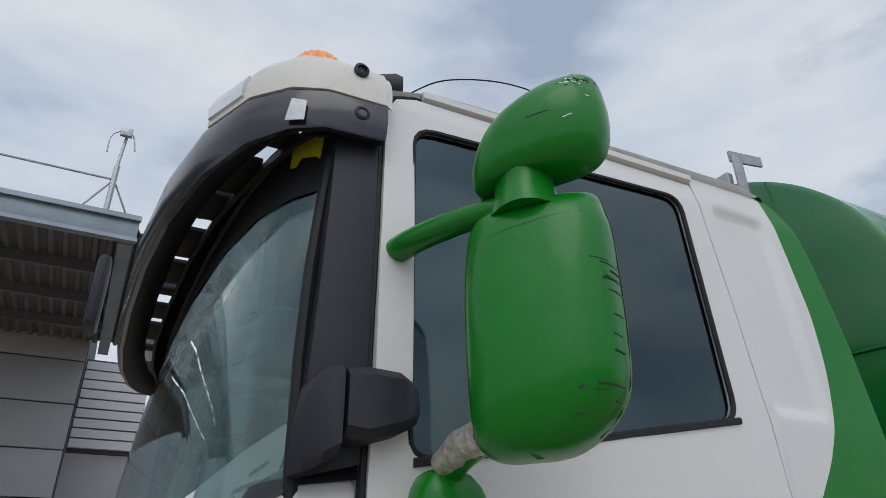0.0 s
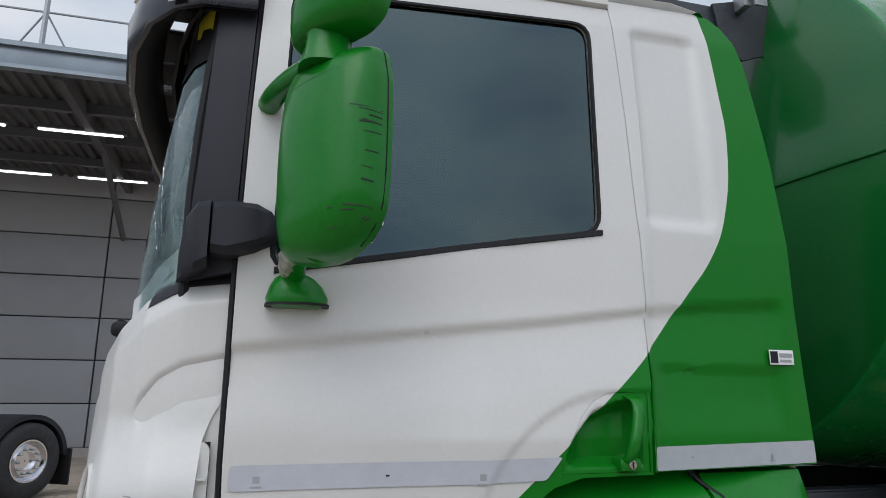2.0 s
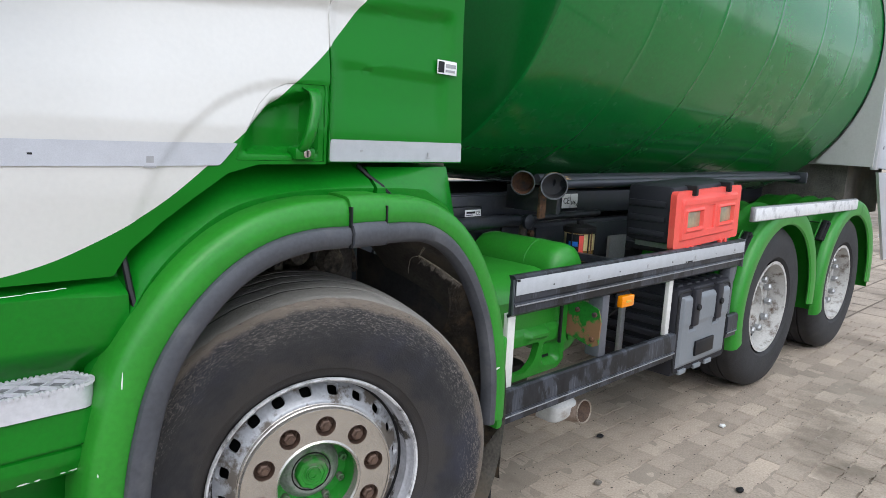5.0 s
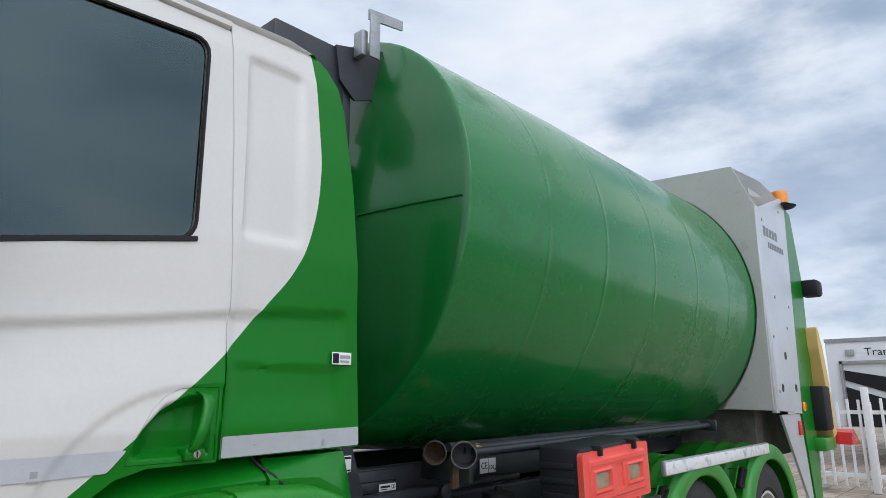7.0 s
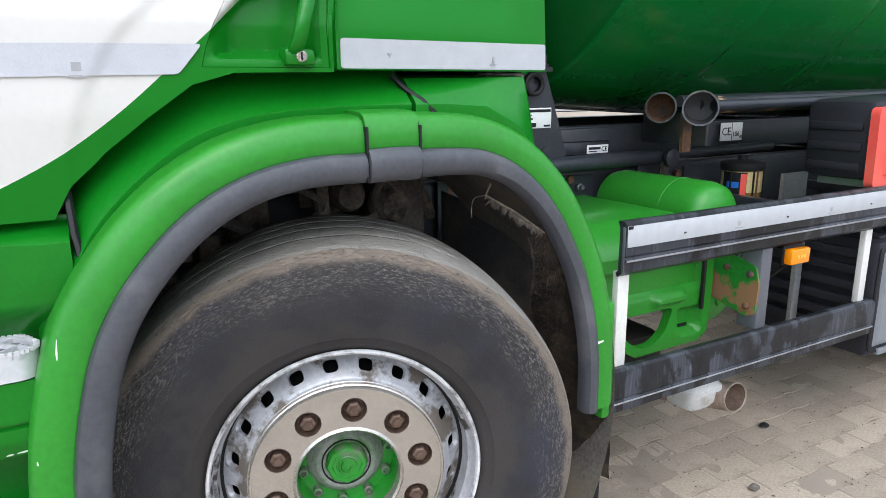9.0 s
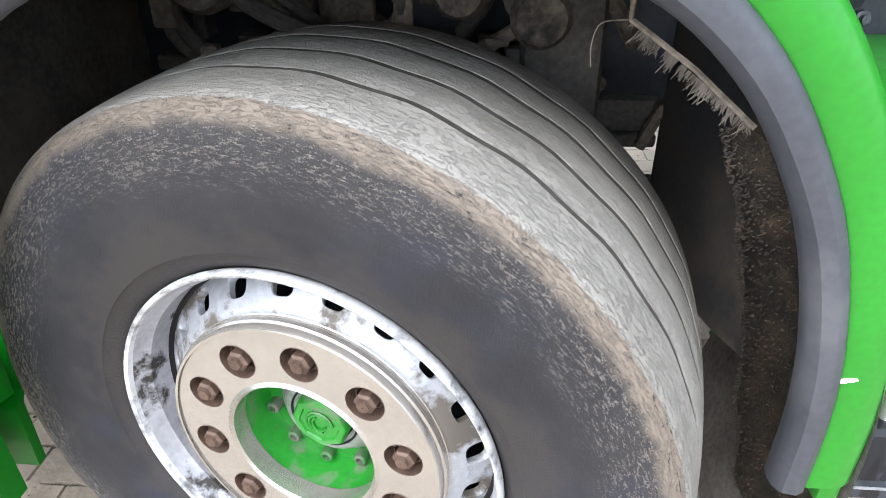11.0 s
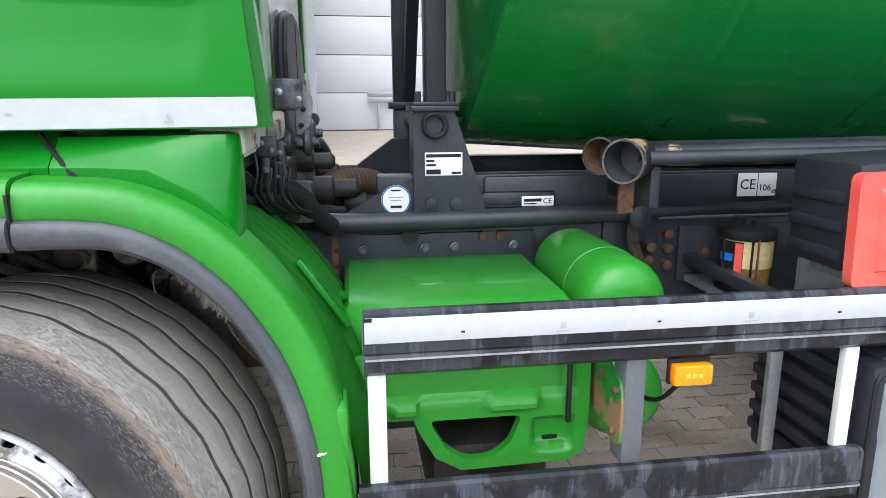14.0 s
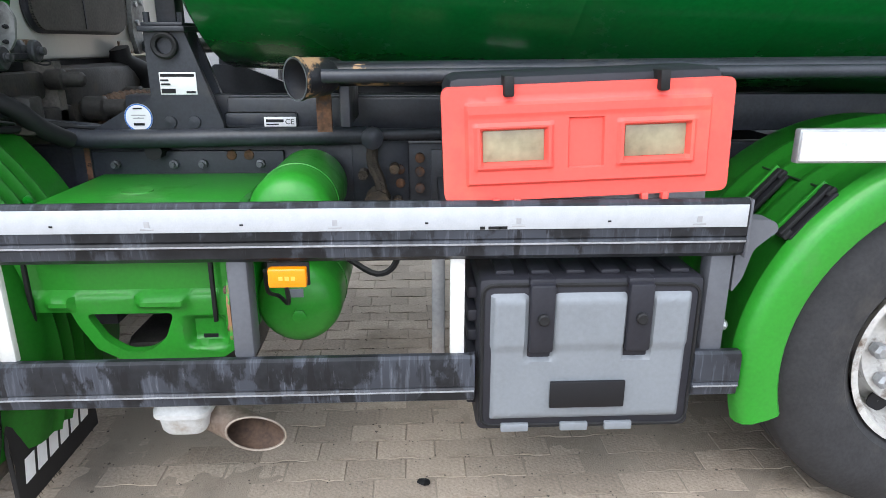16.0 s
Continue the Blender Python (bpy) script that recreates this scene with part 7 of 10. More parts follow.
tube(bm, [(0.0, 0.42, 0.52), (0.0, 2.28, 0.52)], 0.075, 12)
tube(bm, [(0.0, 0.40, 0.52), (0.0, 0.50, 0.52)], 0.20, 20)
part("front_axle", bm, LINER, truck)
part("damper_column", boxes((0.30, 0.44, 0.55, 0.72, 0.50, 1.20), bevel=0.03), LINER, truck)
road_wheel(sub("far_front_wheel", truck), (0.0, 2.62, 0.522), 0.52, 0.36, 1, 0.29, RIM)

# dust-caked fittings over the axle
random.seed(33)
fit_up = sub("suspension", truck)
for k in range(34):
    x, yy, z = random.uniform(-0.42, 0.46), random.uniform(0.52, 0.80), random.uniform(0.86, 1.20)
    part("axle_fitting", boxes((x, x + random.uniform(0.02, 0.11), yy, yy + random.uniform(0.02, 0.07), z, z + random.uniform(0.015, 0.08)), bevel=0.006), random.choice((DUSTY, LINER, DUSTY)), fit_up)
for k in range(7):
    x, yy = random.uniform(-0.3, 0.42), random.uniform(0.50, 0.66)
    bm = bmesh.new()
    tube(bm, smooth_path([(x, yy, 1.24), (x + random.uniform(-0.05, 0.05), yy - 0.02, 1.14), (x + random.uniform(-0.10, 0.10), yy, 1.05), (x + random.uniform(-0.10, 0.14), yy + 0.05, 0.96)], 6), random.uniform(0.007, 0.016), 8)
    part("brake_hose", bm, random.choice((BLACK, LINER, DUSTY)), fit_up)
for x, z, rr in ((-0.22, 1.08, 0.06), (0.20, 1.06, 0.045), (0.33, 1.02, 0.05)):
    bm = bmesh.new()
    lathe(bm, [(rr, 0.62), (rr, 0.54), (rr * 0.8, 0.52), (0.02, 0.515), (0.001, 0.515)], 18, "y", (x, 0, z))
    part("brake_pot", bm, DUSTY, fit_up)
part("hose_bracket", boxes((0.10, 0.13, 0.50, 0.52, 0.98, 1.22), (0.06, 0.15, 0.50, 0.53, 1.10, 1.13), bevel=0.004), DUSTY, fit_up)

# brake valve with its hose loop, a link and a cross tube, seen between tyre and mudguard
valve = sub("brake_valve", truck)
part("valve_body", boxes((0.235, 0.345, 0.655, 0.76, 0.855, 0.925), (0.262, 0.318, 0.645, 0.74, 0.80, 0.86), (0.225, 0.262, 0.66, 0.72, 0.905, 0.962), bevel=0.010), DUSTY, valve, "dust-caked brake valve")
bm = bmesh.new()
tube(bm, smooth_path([(0.345, 0.67, 0.945), (0.325, 0.665, 0.965), (0.295, 0.665, 0.962), (0.282, 0.665, 0.940), (0.30, 0.665, 0.922), (0.33, 0.665, 0.922), (0.345, 0.67, 0.945)], 4), 0.008, 7)
part("hose_loop", bm, DUSTY, valve)
for dx, rr in ((0, 0.010), (0.022, 0.008)):
    bm = bmesh.new()
    tube(bm, smooth_path([(0.31 + dx, 0.69, 0.95), (0.37 + dx, 0.71, 0.935), (0.405 + dx, 0.735, 0.89), (0.415 + dx, 0.755, 0.83), (0.41 + dx, 0.77, 0.76)], 5), rr, 7)
    part("valve_hose", bm, DUSTY if dx == 0 else LINER, valve)
for x0, z0, x1, z1, yy in ((0.464, 0.855, 0.448, 0.775, 0.772), (0.600, 0.800, 0.565, 0.715, 0.775)):
    bm = bmesh.new()
    tube(bm, [(x0, yy, z0), (x1, yy, z1)], 0.014, 8)
    lathe(bm, [(0.016, yy + 0.01), (0.016, yy - 0.022), (0.010, yy - 0.026), (0.001, yy - 0.026)], 8, "y", (x0, 0, z0))
    part("link_rod", bm, DUSTY, valve)
part("cross_member", boxes((0.44, 0.60, 0.79, 0.83, 0.742, 0.812), (0.455, 0.60, 0.775, 0.81, 0.712, 0.742), bevel=0.008), LINER, valve)
part("lower_link", boxes((0.50, 0.63, 0.80, 0.86, 0.56, 0.620), (0.52, 0.63, 0.78, 0.82, 0.515, 0.55), bevel=0.008), LINER, valve)

# ---- entrance steps ----
well = sub("step_well", truck)
def well_y(x, z):
    """Recessed step well, rolling in under the door, with a dished filler hollow."""
    y = 0.215 - 0.05 * ease((z - 0.90) / 0.09) - 0.045 * ease((x + 0.62) / 0.15) * ease((z - 0.85) / 0.2) + 0.05 * hump(z, 0.44, 0.75, 0.05)
    y += 0.07 * ease((z - 1.09) / 0.03)
    # tombstone hollow round the filler, wide above and round below
    wide = 0.066 + 0.20 * max(0.0, z - 1.005)
    dx, dz = abs(x + 0.83) - wide + 0.032, z - 1.054
    rim = (0.032 - (math.hypot(dx, dz) if dx > 0 and dz > 0 else max(dx, dz))) if z > 1.005 else 0.066 - math.hypot(x + 0.83, z - 1.005)
    return y + 0.034 * ease(rim / 0.012)


part("well_back", sheet([(-0.952, 0.30), (-0.54, 0.30), (-0.525, 0.75), (-0.50, 0.92), (-0.45, 1.02), (-0.45, 1.128), (-0.952, 1.118)], well_y, 0.02, step=0.0062), GREEN, well, "green recessed step well")
tread_out = rounded([(-0.950, 0.098), (-0.535, 0.108), (-0.515, 0.14), (-0.55, 0.207), (-0.93, 0.207), (-0.950, 0.185)], 0.02, 4)


def tread(z0, z1, dx):
    out2 = [(x + dx, y) for x, y in tread_out]
    tp = sub("step", truck)
    tp["label"] = "worn silver cast step with diamond grid"
    bm2 = bmesh.new()
    inn = [((x + 0.735 - dx) * 0.965 - 0.735 + dx, (y - 0.154) * 0.84 + 0.154) for x, y in out2]
    quad_ring(bm2, [[(x, y, z) for x, y in ring] + [] for ring, z in ((out2, z0), (out2, z1), (inn, z1), (inn, z0))], True, False)
    part("step_frame", bm2, STEP, tp)
    bm2 = bmesh.new()
    L = [Vector((x, y, z1)) for x, y in out2]
    for i in range(len(L)):
        a, b = L[i], L[(i + 1) % len(L)]
        k = max(1, int((b - a).length / 0.0105))
        for j in range(k):
            p = a.lerp(b, (j + 0.5) / k)
            box(bm2, p.x - 0.003, p.x + 0.003, p.y - 0.003, p.y + 0.003, z1 - 0.004, z1 + 0.003)
    part("step_teeth", bm2, STEP, tp, smooth=False)
    for s in (1, -1):
        for k in range(-1, 9):
            x0 = -0.98 + dx + k * 0.062
            seg2 = []
            for t in [q / 14 for q in range(15)]:
                x = x0 + (t if s > 0 else 1 - t) * 0.115
                y = 0.106 + t * 0.096
                if -0.946 + dx < x < -0.522 + dx - max(0, (y - 0.14)) * 0.5:
                    seg2.append((x, y))
            if len(seg2) > 2:
                bm2 = bmesh.new()
                a, b = seg2[0], seg2[-1]
                d = Vector((b[0] - a[0], b[1] - a[1])).normalized()
                nn = Vector((-d.y, d.x)) * 0.0018
                prism(bm2, [(a[0] + nn.x, a[1] + nn.y), (b[0] + nn.x, b[1] + nn.y), (b[0] - nn.x, b[1] - nn.y), (a[0] - nn.x, a[1] - nn.y)], "z", z1 - 0.011, z1 - 0.002)
                part("grid_bar", bm2, STEP, tp, smooth=False)
    part("step_tray", boxes((-0.93 + dx, -0.55 + dx, 0.112, 0.200, z1 - 0.018, z1 - 0.0095)), STEPTRAY, tp)


tread(0.868, 0.918, 0.0)
tread(0.505, 0.560, -0.005)
def fascia_y(x, z):
    """Upper face, a groove, and a lip that rolls in below; a pod at the front carries the marker."""
    pod = ease((-0.752 - x) / 0.010) * ease((z - 0.768) / 0.008)
    y = 0.112 + 0.013 * ease((0.7925 - z) / 0.004) - 0.006 * ease((0.783 - z) / 0.004) + 0.012 * ease((0.758 - z) / 0.034)
    y += 0.010 * ease((x + 0.535) / 0.02) * ease((0.80 - z) / 0.02)
    return y + pod * (0.099 - y)


fas = part("step_fascia", sheet(rounded([(-0.95, 0.865), (-0.512, 0.865), (-0.522, 0.725), (-0.95, 0.725)], 0.012), fascia_y, 0.05, step=0.012, cuts=((-0.752, -0.762), (0.7925, 0.7885, 0.783, 0.779, 0.776, 0.768, 0.758))), GREEN, truck, "green step fascia with amber marker")
part("side_marker", sheet(rounded([(-0.872, 0.852), (-0.772, 0.852), (-0.772, 0.795), (-0.850, 0.795), (-0.872, 0.785)], 0.006), lambda x, z: 0.088, 0.014), AMBER, fas, "amber side marker")
part("marker_wedge", sheet([(-0.892, 0.842), (-0.868, 0.856), (-0.766, 0.856), (-0.766, 0.791), (-0.858, 0.791), (-0.892, 0.778)], lambda x, z: 0.0935, 0.012), surface("dark_amber_housing", (0.50, 0.13, 0.004), 0.3, var=0.1, coat=0.3), fas, "dark amber marker housing")
for x, z, a in ((-0.925, 0.775, 0.010), (-0.565, 0.7305, 0.011), (-0.540, 0.732, 0.008), (-0.585, 0.7295, 0.006), (-0.655, 0.7275, 0.012), (-0.63, 0.728, 0.006)):
    bm = sheet([(x - a, z), (x, z - 0.0012), (x + a, z + 0.0005), (x + a * 0.4, z + 0.0028), (x - a * 0.5, z + 0.0020)], lambda x, z: fascia_y(x, z) - 0.0012, 0.001)
    part("paint_chip", bm, BARE, fas)
part("lower_fascia", sheet([(-0.95, 0.30), (-0.53, 0.30), (-0.53, 0.50), (-0.95, 0.50)], lambda x, z: 0.115, 0.05), GREEN, truck)
bm = bmesh.new()
lathe(bm, [(0.047, 0.205), (0.047, 0.168), (0.043, 0.164), (0.040, 0.166), (0.040, 0.18)], 32, "y", (-0.828, 0, 1.008))
cap_ob = part("filler_collar", bm, GREEN, truck)
bm = bmesh.new()
lathe(bm, [(0.040, 0.19), (0.039, 0.164), (0.036, 0.161), (0.001, 0.161)], 24, "y", (-0.828, 0, 1.008))
box(bm, -0.838, -0.818, 0.148, 0.164, 0.976, 1.040, bevel=0.005, m=None)
part("filler_cap", bm, PILLAR, cap_ob, "dark plastic filler cap")
for x, z in ((-0.70, 0.62), (-0.90, 0.585), (-0.82, 0.60)):
    bm = bmesh.new()
    lathe(bm, [(0.009, 0.262), (0.009, 0.252), (0.005, 0.250), (0.001, 0.252)], 10, "y", (x, 0, z))
    part("well_bolt", bm, NUT, well)
part("drain_slot", boxes((-0.872, -0.856, 0.255, 0.262, 0.63, 0.70), bevel=0.003), GALV, well)
bm = sheet(rounded([(-0.502, 0.935), (-0.475, 0.945), (-0.47, 0.91), (-0.495, 0.90)], 0.01), lambda x, z: 0.158 - 0.0 * x, 0.002)
part("chip_patch", bm, BARE, well)
part("chip_hole", sheet(rounded([(-0.496, 0.926), (-0.480, 0.932), (-0.478, 0.913), (-0.491, 0.908)], 0.006), lambda x, z: 0.156, 0.002), INK, well)
for x, z, a in ((-0.655, 1.106, 0.022), (-0.605, 1.1085, 0.03), (-0.57, 1.1105, 0.012), (-0.69, 1.1045, 0.008)):
    part("scratch", sheet([(x - a, z - 0.0003), (x + a, z + 0.0010), (x + a * 0.6, z + 0.0022), (x - a * 0.7, z + 0.0012)], lambda x, z: 0.148, 0.001), BARE, well)
random.seed(77)
for x, z, yb in ((-0.528, 0.545, 0.087), (-0.527, 0.575, 0.087), (-0.524, 0.61, 0.087), (-0.523, 0.628, 0.087), (-0.521, 0.66, 0.087), (-0.508, 0.86, 0.058), (-0.505, 0.872, 0.058)):
    hh, ww = random.uniform(0.006, 0.015), random.uniform(0.001, 0.0022)
    bm = bmesh.new()
    prism(bm, [(x - ww, z - hh), (x + 0.5 * ww, z - 0.4 * hh), (x + ww, z + 0.2 * hh), (x + 0.2 * ww, z + hh), (x - ww, z + 0.5 * hh), (x - 1.6 * ww, z)], "y", yb, 0.092)
    part("paint_chip", bm, BARE, arch)

# ---- chassis behind the cab ----
ch = sub("chassis", truck)
for yy in (0.93, 1.70):
    part("frame_rail", boxes((-1.0, 6.0, yy, yy + 0.07, 0.74, 1.02), bevel=0.008), CHASSIS, ch)
    part("subframe", boxes((0.85, 6.0, yy + 0.0, yy + 0.08, 1.06, 1.19), bevel=0.008), CHASSIS, ch)
part("frame_plate", boxes((0.70, 1.38, 0.912, 0.928, 0.86, 1.00), (1.62, 1.82, 0.912, 0.928, 0.80, 1.03), (1.90, 2.9, 0.912, 0.928, 0.80, 1.0), bevel=0.003), CHASSIS, ch)
for x in (1.0, 2.2, 3.4, 4.6):
    part("cross_member", boxes((x, x + 0.12, 1.0, 1.70, 0.80, 0.98)), CHASSIS, ch)
part("subframe_step", boxes((1.20, 2.25, 0.905, 0.93, 1.065, 1.185), bevel=0.012), CHASSIS, ch)
part("subframe_slot", boxes((1.19, 1.44, 0.898, 0.906, 1.085, 1.135), bevel=0.012), CHASSIS, ch)
for x in (0.80, 1.0, 1.10, 1.30):
    bm = bmesh.new()
    lathe(bm, [(0.016, 0.915), (0.016, 0.895), (0.009, 0.893), (0.009, 0.880), (0.001, 0.880)], 8, "y", (x, 0, 0.955))
    part("frame_bolt", bm, GREYCAST, ch)
for x, z in ((1.20, 0.985), (1.26, 0.985), (1.86, 0.97), (1.86, 0.92), (1.79, 0.93), (1.79, 0.88), (1.86, 0.86), (2.0, 0.9)):
    bm = bmesh.new()
    lathe(bm, [(0.018, 0.928), (0.018, 0.905), (0.010, 0.900), (0.001, 0.900)], 8, "y", (x, 0, z))
    part("frame_bolt", bm, RUST, ch)
part("rust_plate", boxes((0.66, 0.72, 0.90, 0.912, 0.80, 1.02)), CHASSIS, ch)
part("rust_streak", boxes((0.700, 0.719, 0.8985, 0.900, 0.81, 1.018)), RUST, ch, "orange rust streak")
for z in (0.90, 0.955):
    bm = bmesh.new()
    lathe(bm, [(0.008, 0.902), (0.008, 0.8985), (0.001, 0.8985)], 10, "y", (0.712, 0, z))
    part("plate_hole", bm, INK, ch)
bm = bmesh.new()
tube(bm, smooth_path([(0.30, 0.86, 1.20), (0.45, 0.86, 1.17), (0.56, 0.86, 1.10), (0.68, 0.86, 1.055), (0.9, 0.86, 1.05), (1.3, 0.86, 1.055), (1.68, 0.86, 1.06)], 5), 0.032, 14)
part("side_pipe", bm, CHASSIS, ch, "thick dark painted pipe along the frame")
bm = bmesh.new()
tube(bm, [(1.66, 0.86, 1.06), (2.4, 0.86, 1.07)], 0.020, 10)
lathe(bm, [(0.028, 0.83), (0.038, 0.82), (0.038, 0.80), (0.020, 0.79), (0.001, 0.79)], 12, "y", (1.70, 0, 1.055))
part("pipe_joint", bm, CHASSIS, ch)
bm = bmesh.new()
tube(bm, smooth_path([(1.70, 0.84, 1.04), (1.695, 0.84, 0.97), (1.72, 0.84, 0.90), (1.73, 0.84, 0.82)], 4), 0.02, 8)
tube(bm, [(1.71, 0.80, 0.83), (1.71, 0.90, 0.83)], 0.045, 10)
for dx, dz in ((-0.06, 0.06), (0.05, 0.08), (-0.05, -0.05), (0.06, -0.04)):
    tube(bm, [(1.72 + dx, 0.85, 0.86 + dz), (1.72 + dx, 0.91, 0.86 + dz)], 0.018, 8)
part("rusty_linkage", bm, FLAP, ch)
bm = bmesh.new()
tube(bm, [(0.95, 0.86, 1.005), (0.95, 0.93, 1.005)], 0.03, 8)
part("hose_clip", bm, BLACK, ch)

# support post at the drum's front, with its plate
post = sub("drum_post", truck)
bm = bmesh.new()
prism(bm, [(0.965, 1.395), (1.095, 1.395), (1.195, 1.10), (1.195, 1.02), (0.965, 1.02)], "y", 0.865, 0.89)
part("gusset", bm, CHASSIS, post)
bm = bmesh.new()
prism(bm, [(0.965, 1.395), (1.095, 1.395), (1.195, 1.10), (1.195, 1.02), (0.965, 1.02)], "y", 0.98, 1.0)
part("gusset", bm, CHASSIS, post)
part("gusset_web", boxes((0.965, 0.985, 0.89, 0.98, 1.02, 1.395), (1.08, 1.10, 0.89, 0.98, 1.05, 1.395)), CHASSIS, post)
part("post_flange", boxes((0.955, 1.105, 0.84, 1.02, 1.395, 1.412), (0.965, 1.098, 0.85, 1.01, 1.412, 1.424), bevel=0.003), CHASSIS, post)
part("column", boxes((1.006, 1.072, 0.88, 0.97, 1.42, 3.25), bevel=0.008), CHASSIS, post, "dark square steel column")
part("far_column", boxes((0.965, 1.045, 1.74, 1.83, 1.40, 3.25), bevel=0.008), CHASSIS, post)
part("far_flange", boxes((0.945, 1.105, 1.68, 1.86, 1.395, 1.424), bevel=0.003), CHASSIS, post)
part("far_pedestal", boxes((0.965, 1.10, 1.70, 1.82, 1.02, 1.395), bevel=0.004), CHASSIS, post)
bm = bmesh.new()
tube(bm, [(1.03, 1.74, 1.43), (1.03, 1.02, 2.75)], 0.034, 4)
part("cross_brace", bm, CHASSIS, post)
bm = bmesh.new()
tube(bm, [(1.03, 1.0, 1.352), (1.03, 1.70, 1.352)], 0.028, 14)
part("cross_tube", bm, GREYCAST, post, "dusty grey tube between the posts")
bm = bmesh.new()
lathe(bm, [(0.042, 0.868), (0.042, 0.845), (0.036, 0.842), (0.027, 0.845), (0.026, 0.875), (0.001, 0.876)], 24, "y", (1.032, 0, 1.352))
part("pivot_bush", bm, BLACK, post)
for dx in (-0.05, 0.058):
    bm = bmesh.new()
    tube(bm, [(1.03 + dx, 0.87, 1.41), (1.03 + dx, 0.87, 1.455)], 0.011, 8)
    part("post_bolt", bm, CHASSIS, post)
plate = part("type_plate", boxes((1.000, 1.120, 0.861, 0.8645, 1.195, 1.268), bevel=0.002), LABEL, post, "small printed type plate")
part("plate_print", boxes((1.004, 1.050, 0.8595, 0.8605, 1.20, 1.215), (1.004, 1.115, 0.8595, 0.8605, 1.253, 1.263), (1.004, 1.035, 0.8595, 0.8605, 1.226, 1.232), (1.004, 1.03, 0.8595, 0.8605, 1.239, 1.245), (1.085, 1.115, 0.8595, 0.8605, 1.20, 1.207)), INK, plate)
bm = bmesh.new()
prism(bm, [(0.72, 1.06), (0.86, 1.14), (0.93, 1.17), (0.965, 1.19), (0.965, 1.03), (0.72, 1.03)], "y", 0.885, 0.905)
part("side_gusset", bm, CHASSIS, post)
bm = bmesh.new()
prism(bm, [(0.72, 1.10), (0.95, 1.27), (1.05, 1.27), (1.5, 1.10)], "y", 1.68, 1.72)
part("far_gusset", bm, CHASSIS, post)
bm = bmesh.new()
lathe(bm, [(0.047, 0.884), (0.047, 0.8815), (0.001, 0.8815)], 32, "y", (0.908, 0, 1.118))
dsc = part("round_label", bm, LABEL, post, "round white label with blue rim")
bm = bmesh.new()
lathe(bm, [(0.0465, 0.8812), (0.0425, 0.8808)], 32, "y", (0.908, 0, 1.118))
part("label_rim", bm, BLUEINK, dsc)
part("label_mark", boxes((0.890, 0.926, 0.8800, 0.8807, 1.092, 1.100)), INK, dsc)
part("label_mark", boxes((0.893, 0.923, 0.8800, 0.8807, 1.146, 1.151)), INK, dsc)
part("label_line", boxes((0.885, 0.932, 0.8803, 0.881, 1.125, 1.128), (0.89, 0.926, 0.8803, 0.881, 1.115, 1.118)), GREYINK, dsc)
for x, z in ((1.02, 1.105), (1.10, 1.105)):
    bm = bmesh.new()
    lathe(bm, [(0.022, 0.866), (0.020, 0.858), (0.001, 0.856)], 14, "y", (x, 0, z))
    part("post_boss", bm, CHASSIS, post)
lab = part("type_label", boxes((1.325, 1.434, 0.893, 0.8965, 1.085, 1.118), bevel=0.001), LABEL, ch, "white CE label")
words("label_word", "CE", 0.026, INK, Matrix.Translation((1.412, 0.892, 1.101)) @ Euler((radians(90), 0, 0)).to_matrix().to_4x4(), lab)
part("label_bar", boxes((1.332, 1.392, 0.8915, 0.8925, 1.100, 1.110), (1.332, 1.375, 0.8915, 0.8925, 1.091, 1.095)), INK, lab)
lab = part("noise_label", boxes((2.09, 2.235, 0.893, 0.8965, 1.10, 1.180), bevel=0.001), LABEL, ch, "white CE noise label")
words("label_word", "CE", 0.050, INK, Matrix.Translation((2.127, 0.892, 1.14)) @ Euler((radians(90), 0, 0)).to_matrix().to_4x4(), lab)
words("label_word", "106", 0.032, INK, Matrix.Translation((2.192, 0.892, 1.128)) @ Euler((radians(90), 0, 0)).to_matrix().to_4x4(), lab)
words("label_word", "dB", 0.018, INK, Matrix.Translation((2.226, 0.892, 1.116)) @ Euler((radians(90), 0, 0)).to_matrix().to_4x4(), lab)
part("label_divider", boxes((2.163, 2.165, 0.8915, 0.8925, 1.10, 1.18)), INK, lab)

# hydraulic stub ends and tubes under the drum
stub = sub("hydraulic_tubes", truck)
for x, yy, rr, m_ in ((1.557, 0.735, 0.054, RUST), (1.550, 0.545, 0.058, CHASSIS)):
    bm = bmesh.new()
    ax = Vector((0.74, 0.67, 0.05)).normalized()
    p0 = Vector((x - 0.045, yy - 0.03, 1.262))
    tube(bm, [p0, p0 + ax * 0.012, p0 + ax * 0.016, p0 + ax * 0.10, p0 + ax * 0.12], [rr + 0.004, rr + 0.004, rr, rr - 0.003, rr - 0.012], 28, cap=False)
    part("tube_mouth", bm, FLAKED, stub)
    bm = bmesh.new()
    tube(bm, [p0 + ax * 0.001, p0 + ax * 0.095, p0 + ax * 0.100], [rr - 0.002, rr - 0.008, 0.001], 28, cap=False)
    part("mouth_throat", bm, m_, stub)
    bm = bmesh.new()
    tube(bm, [p0 - ax * 0.0012, p0 - ax * 0.0010], [rr + 0.0040, rr - 0.002], 28, cap=False)
    part("mouth_edge", bm, GREYCAST, stub)
for yy, zz, rr in ((0.60, 1.275, 0.030), (0.68, 1.285, 0.022), (0.52, 1.27, 0.020)):
    bm = bmesh.new()
    tube(bm, [(1.58, yy, zz), (4.3, yy - 0.1, zz + 0.03)], rr, 12)
    part("long_tube", bm, CHASSIS, stub)
bm = bmesh.new()
tube(bm, [(1.59, 0.60, 1.272), (2.30, 0.585, 1.276)], 0.034, 14)
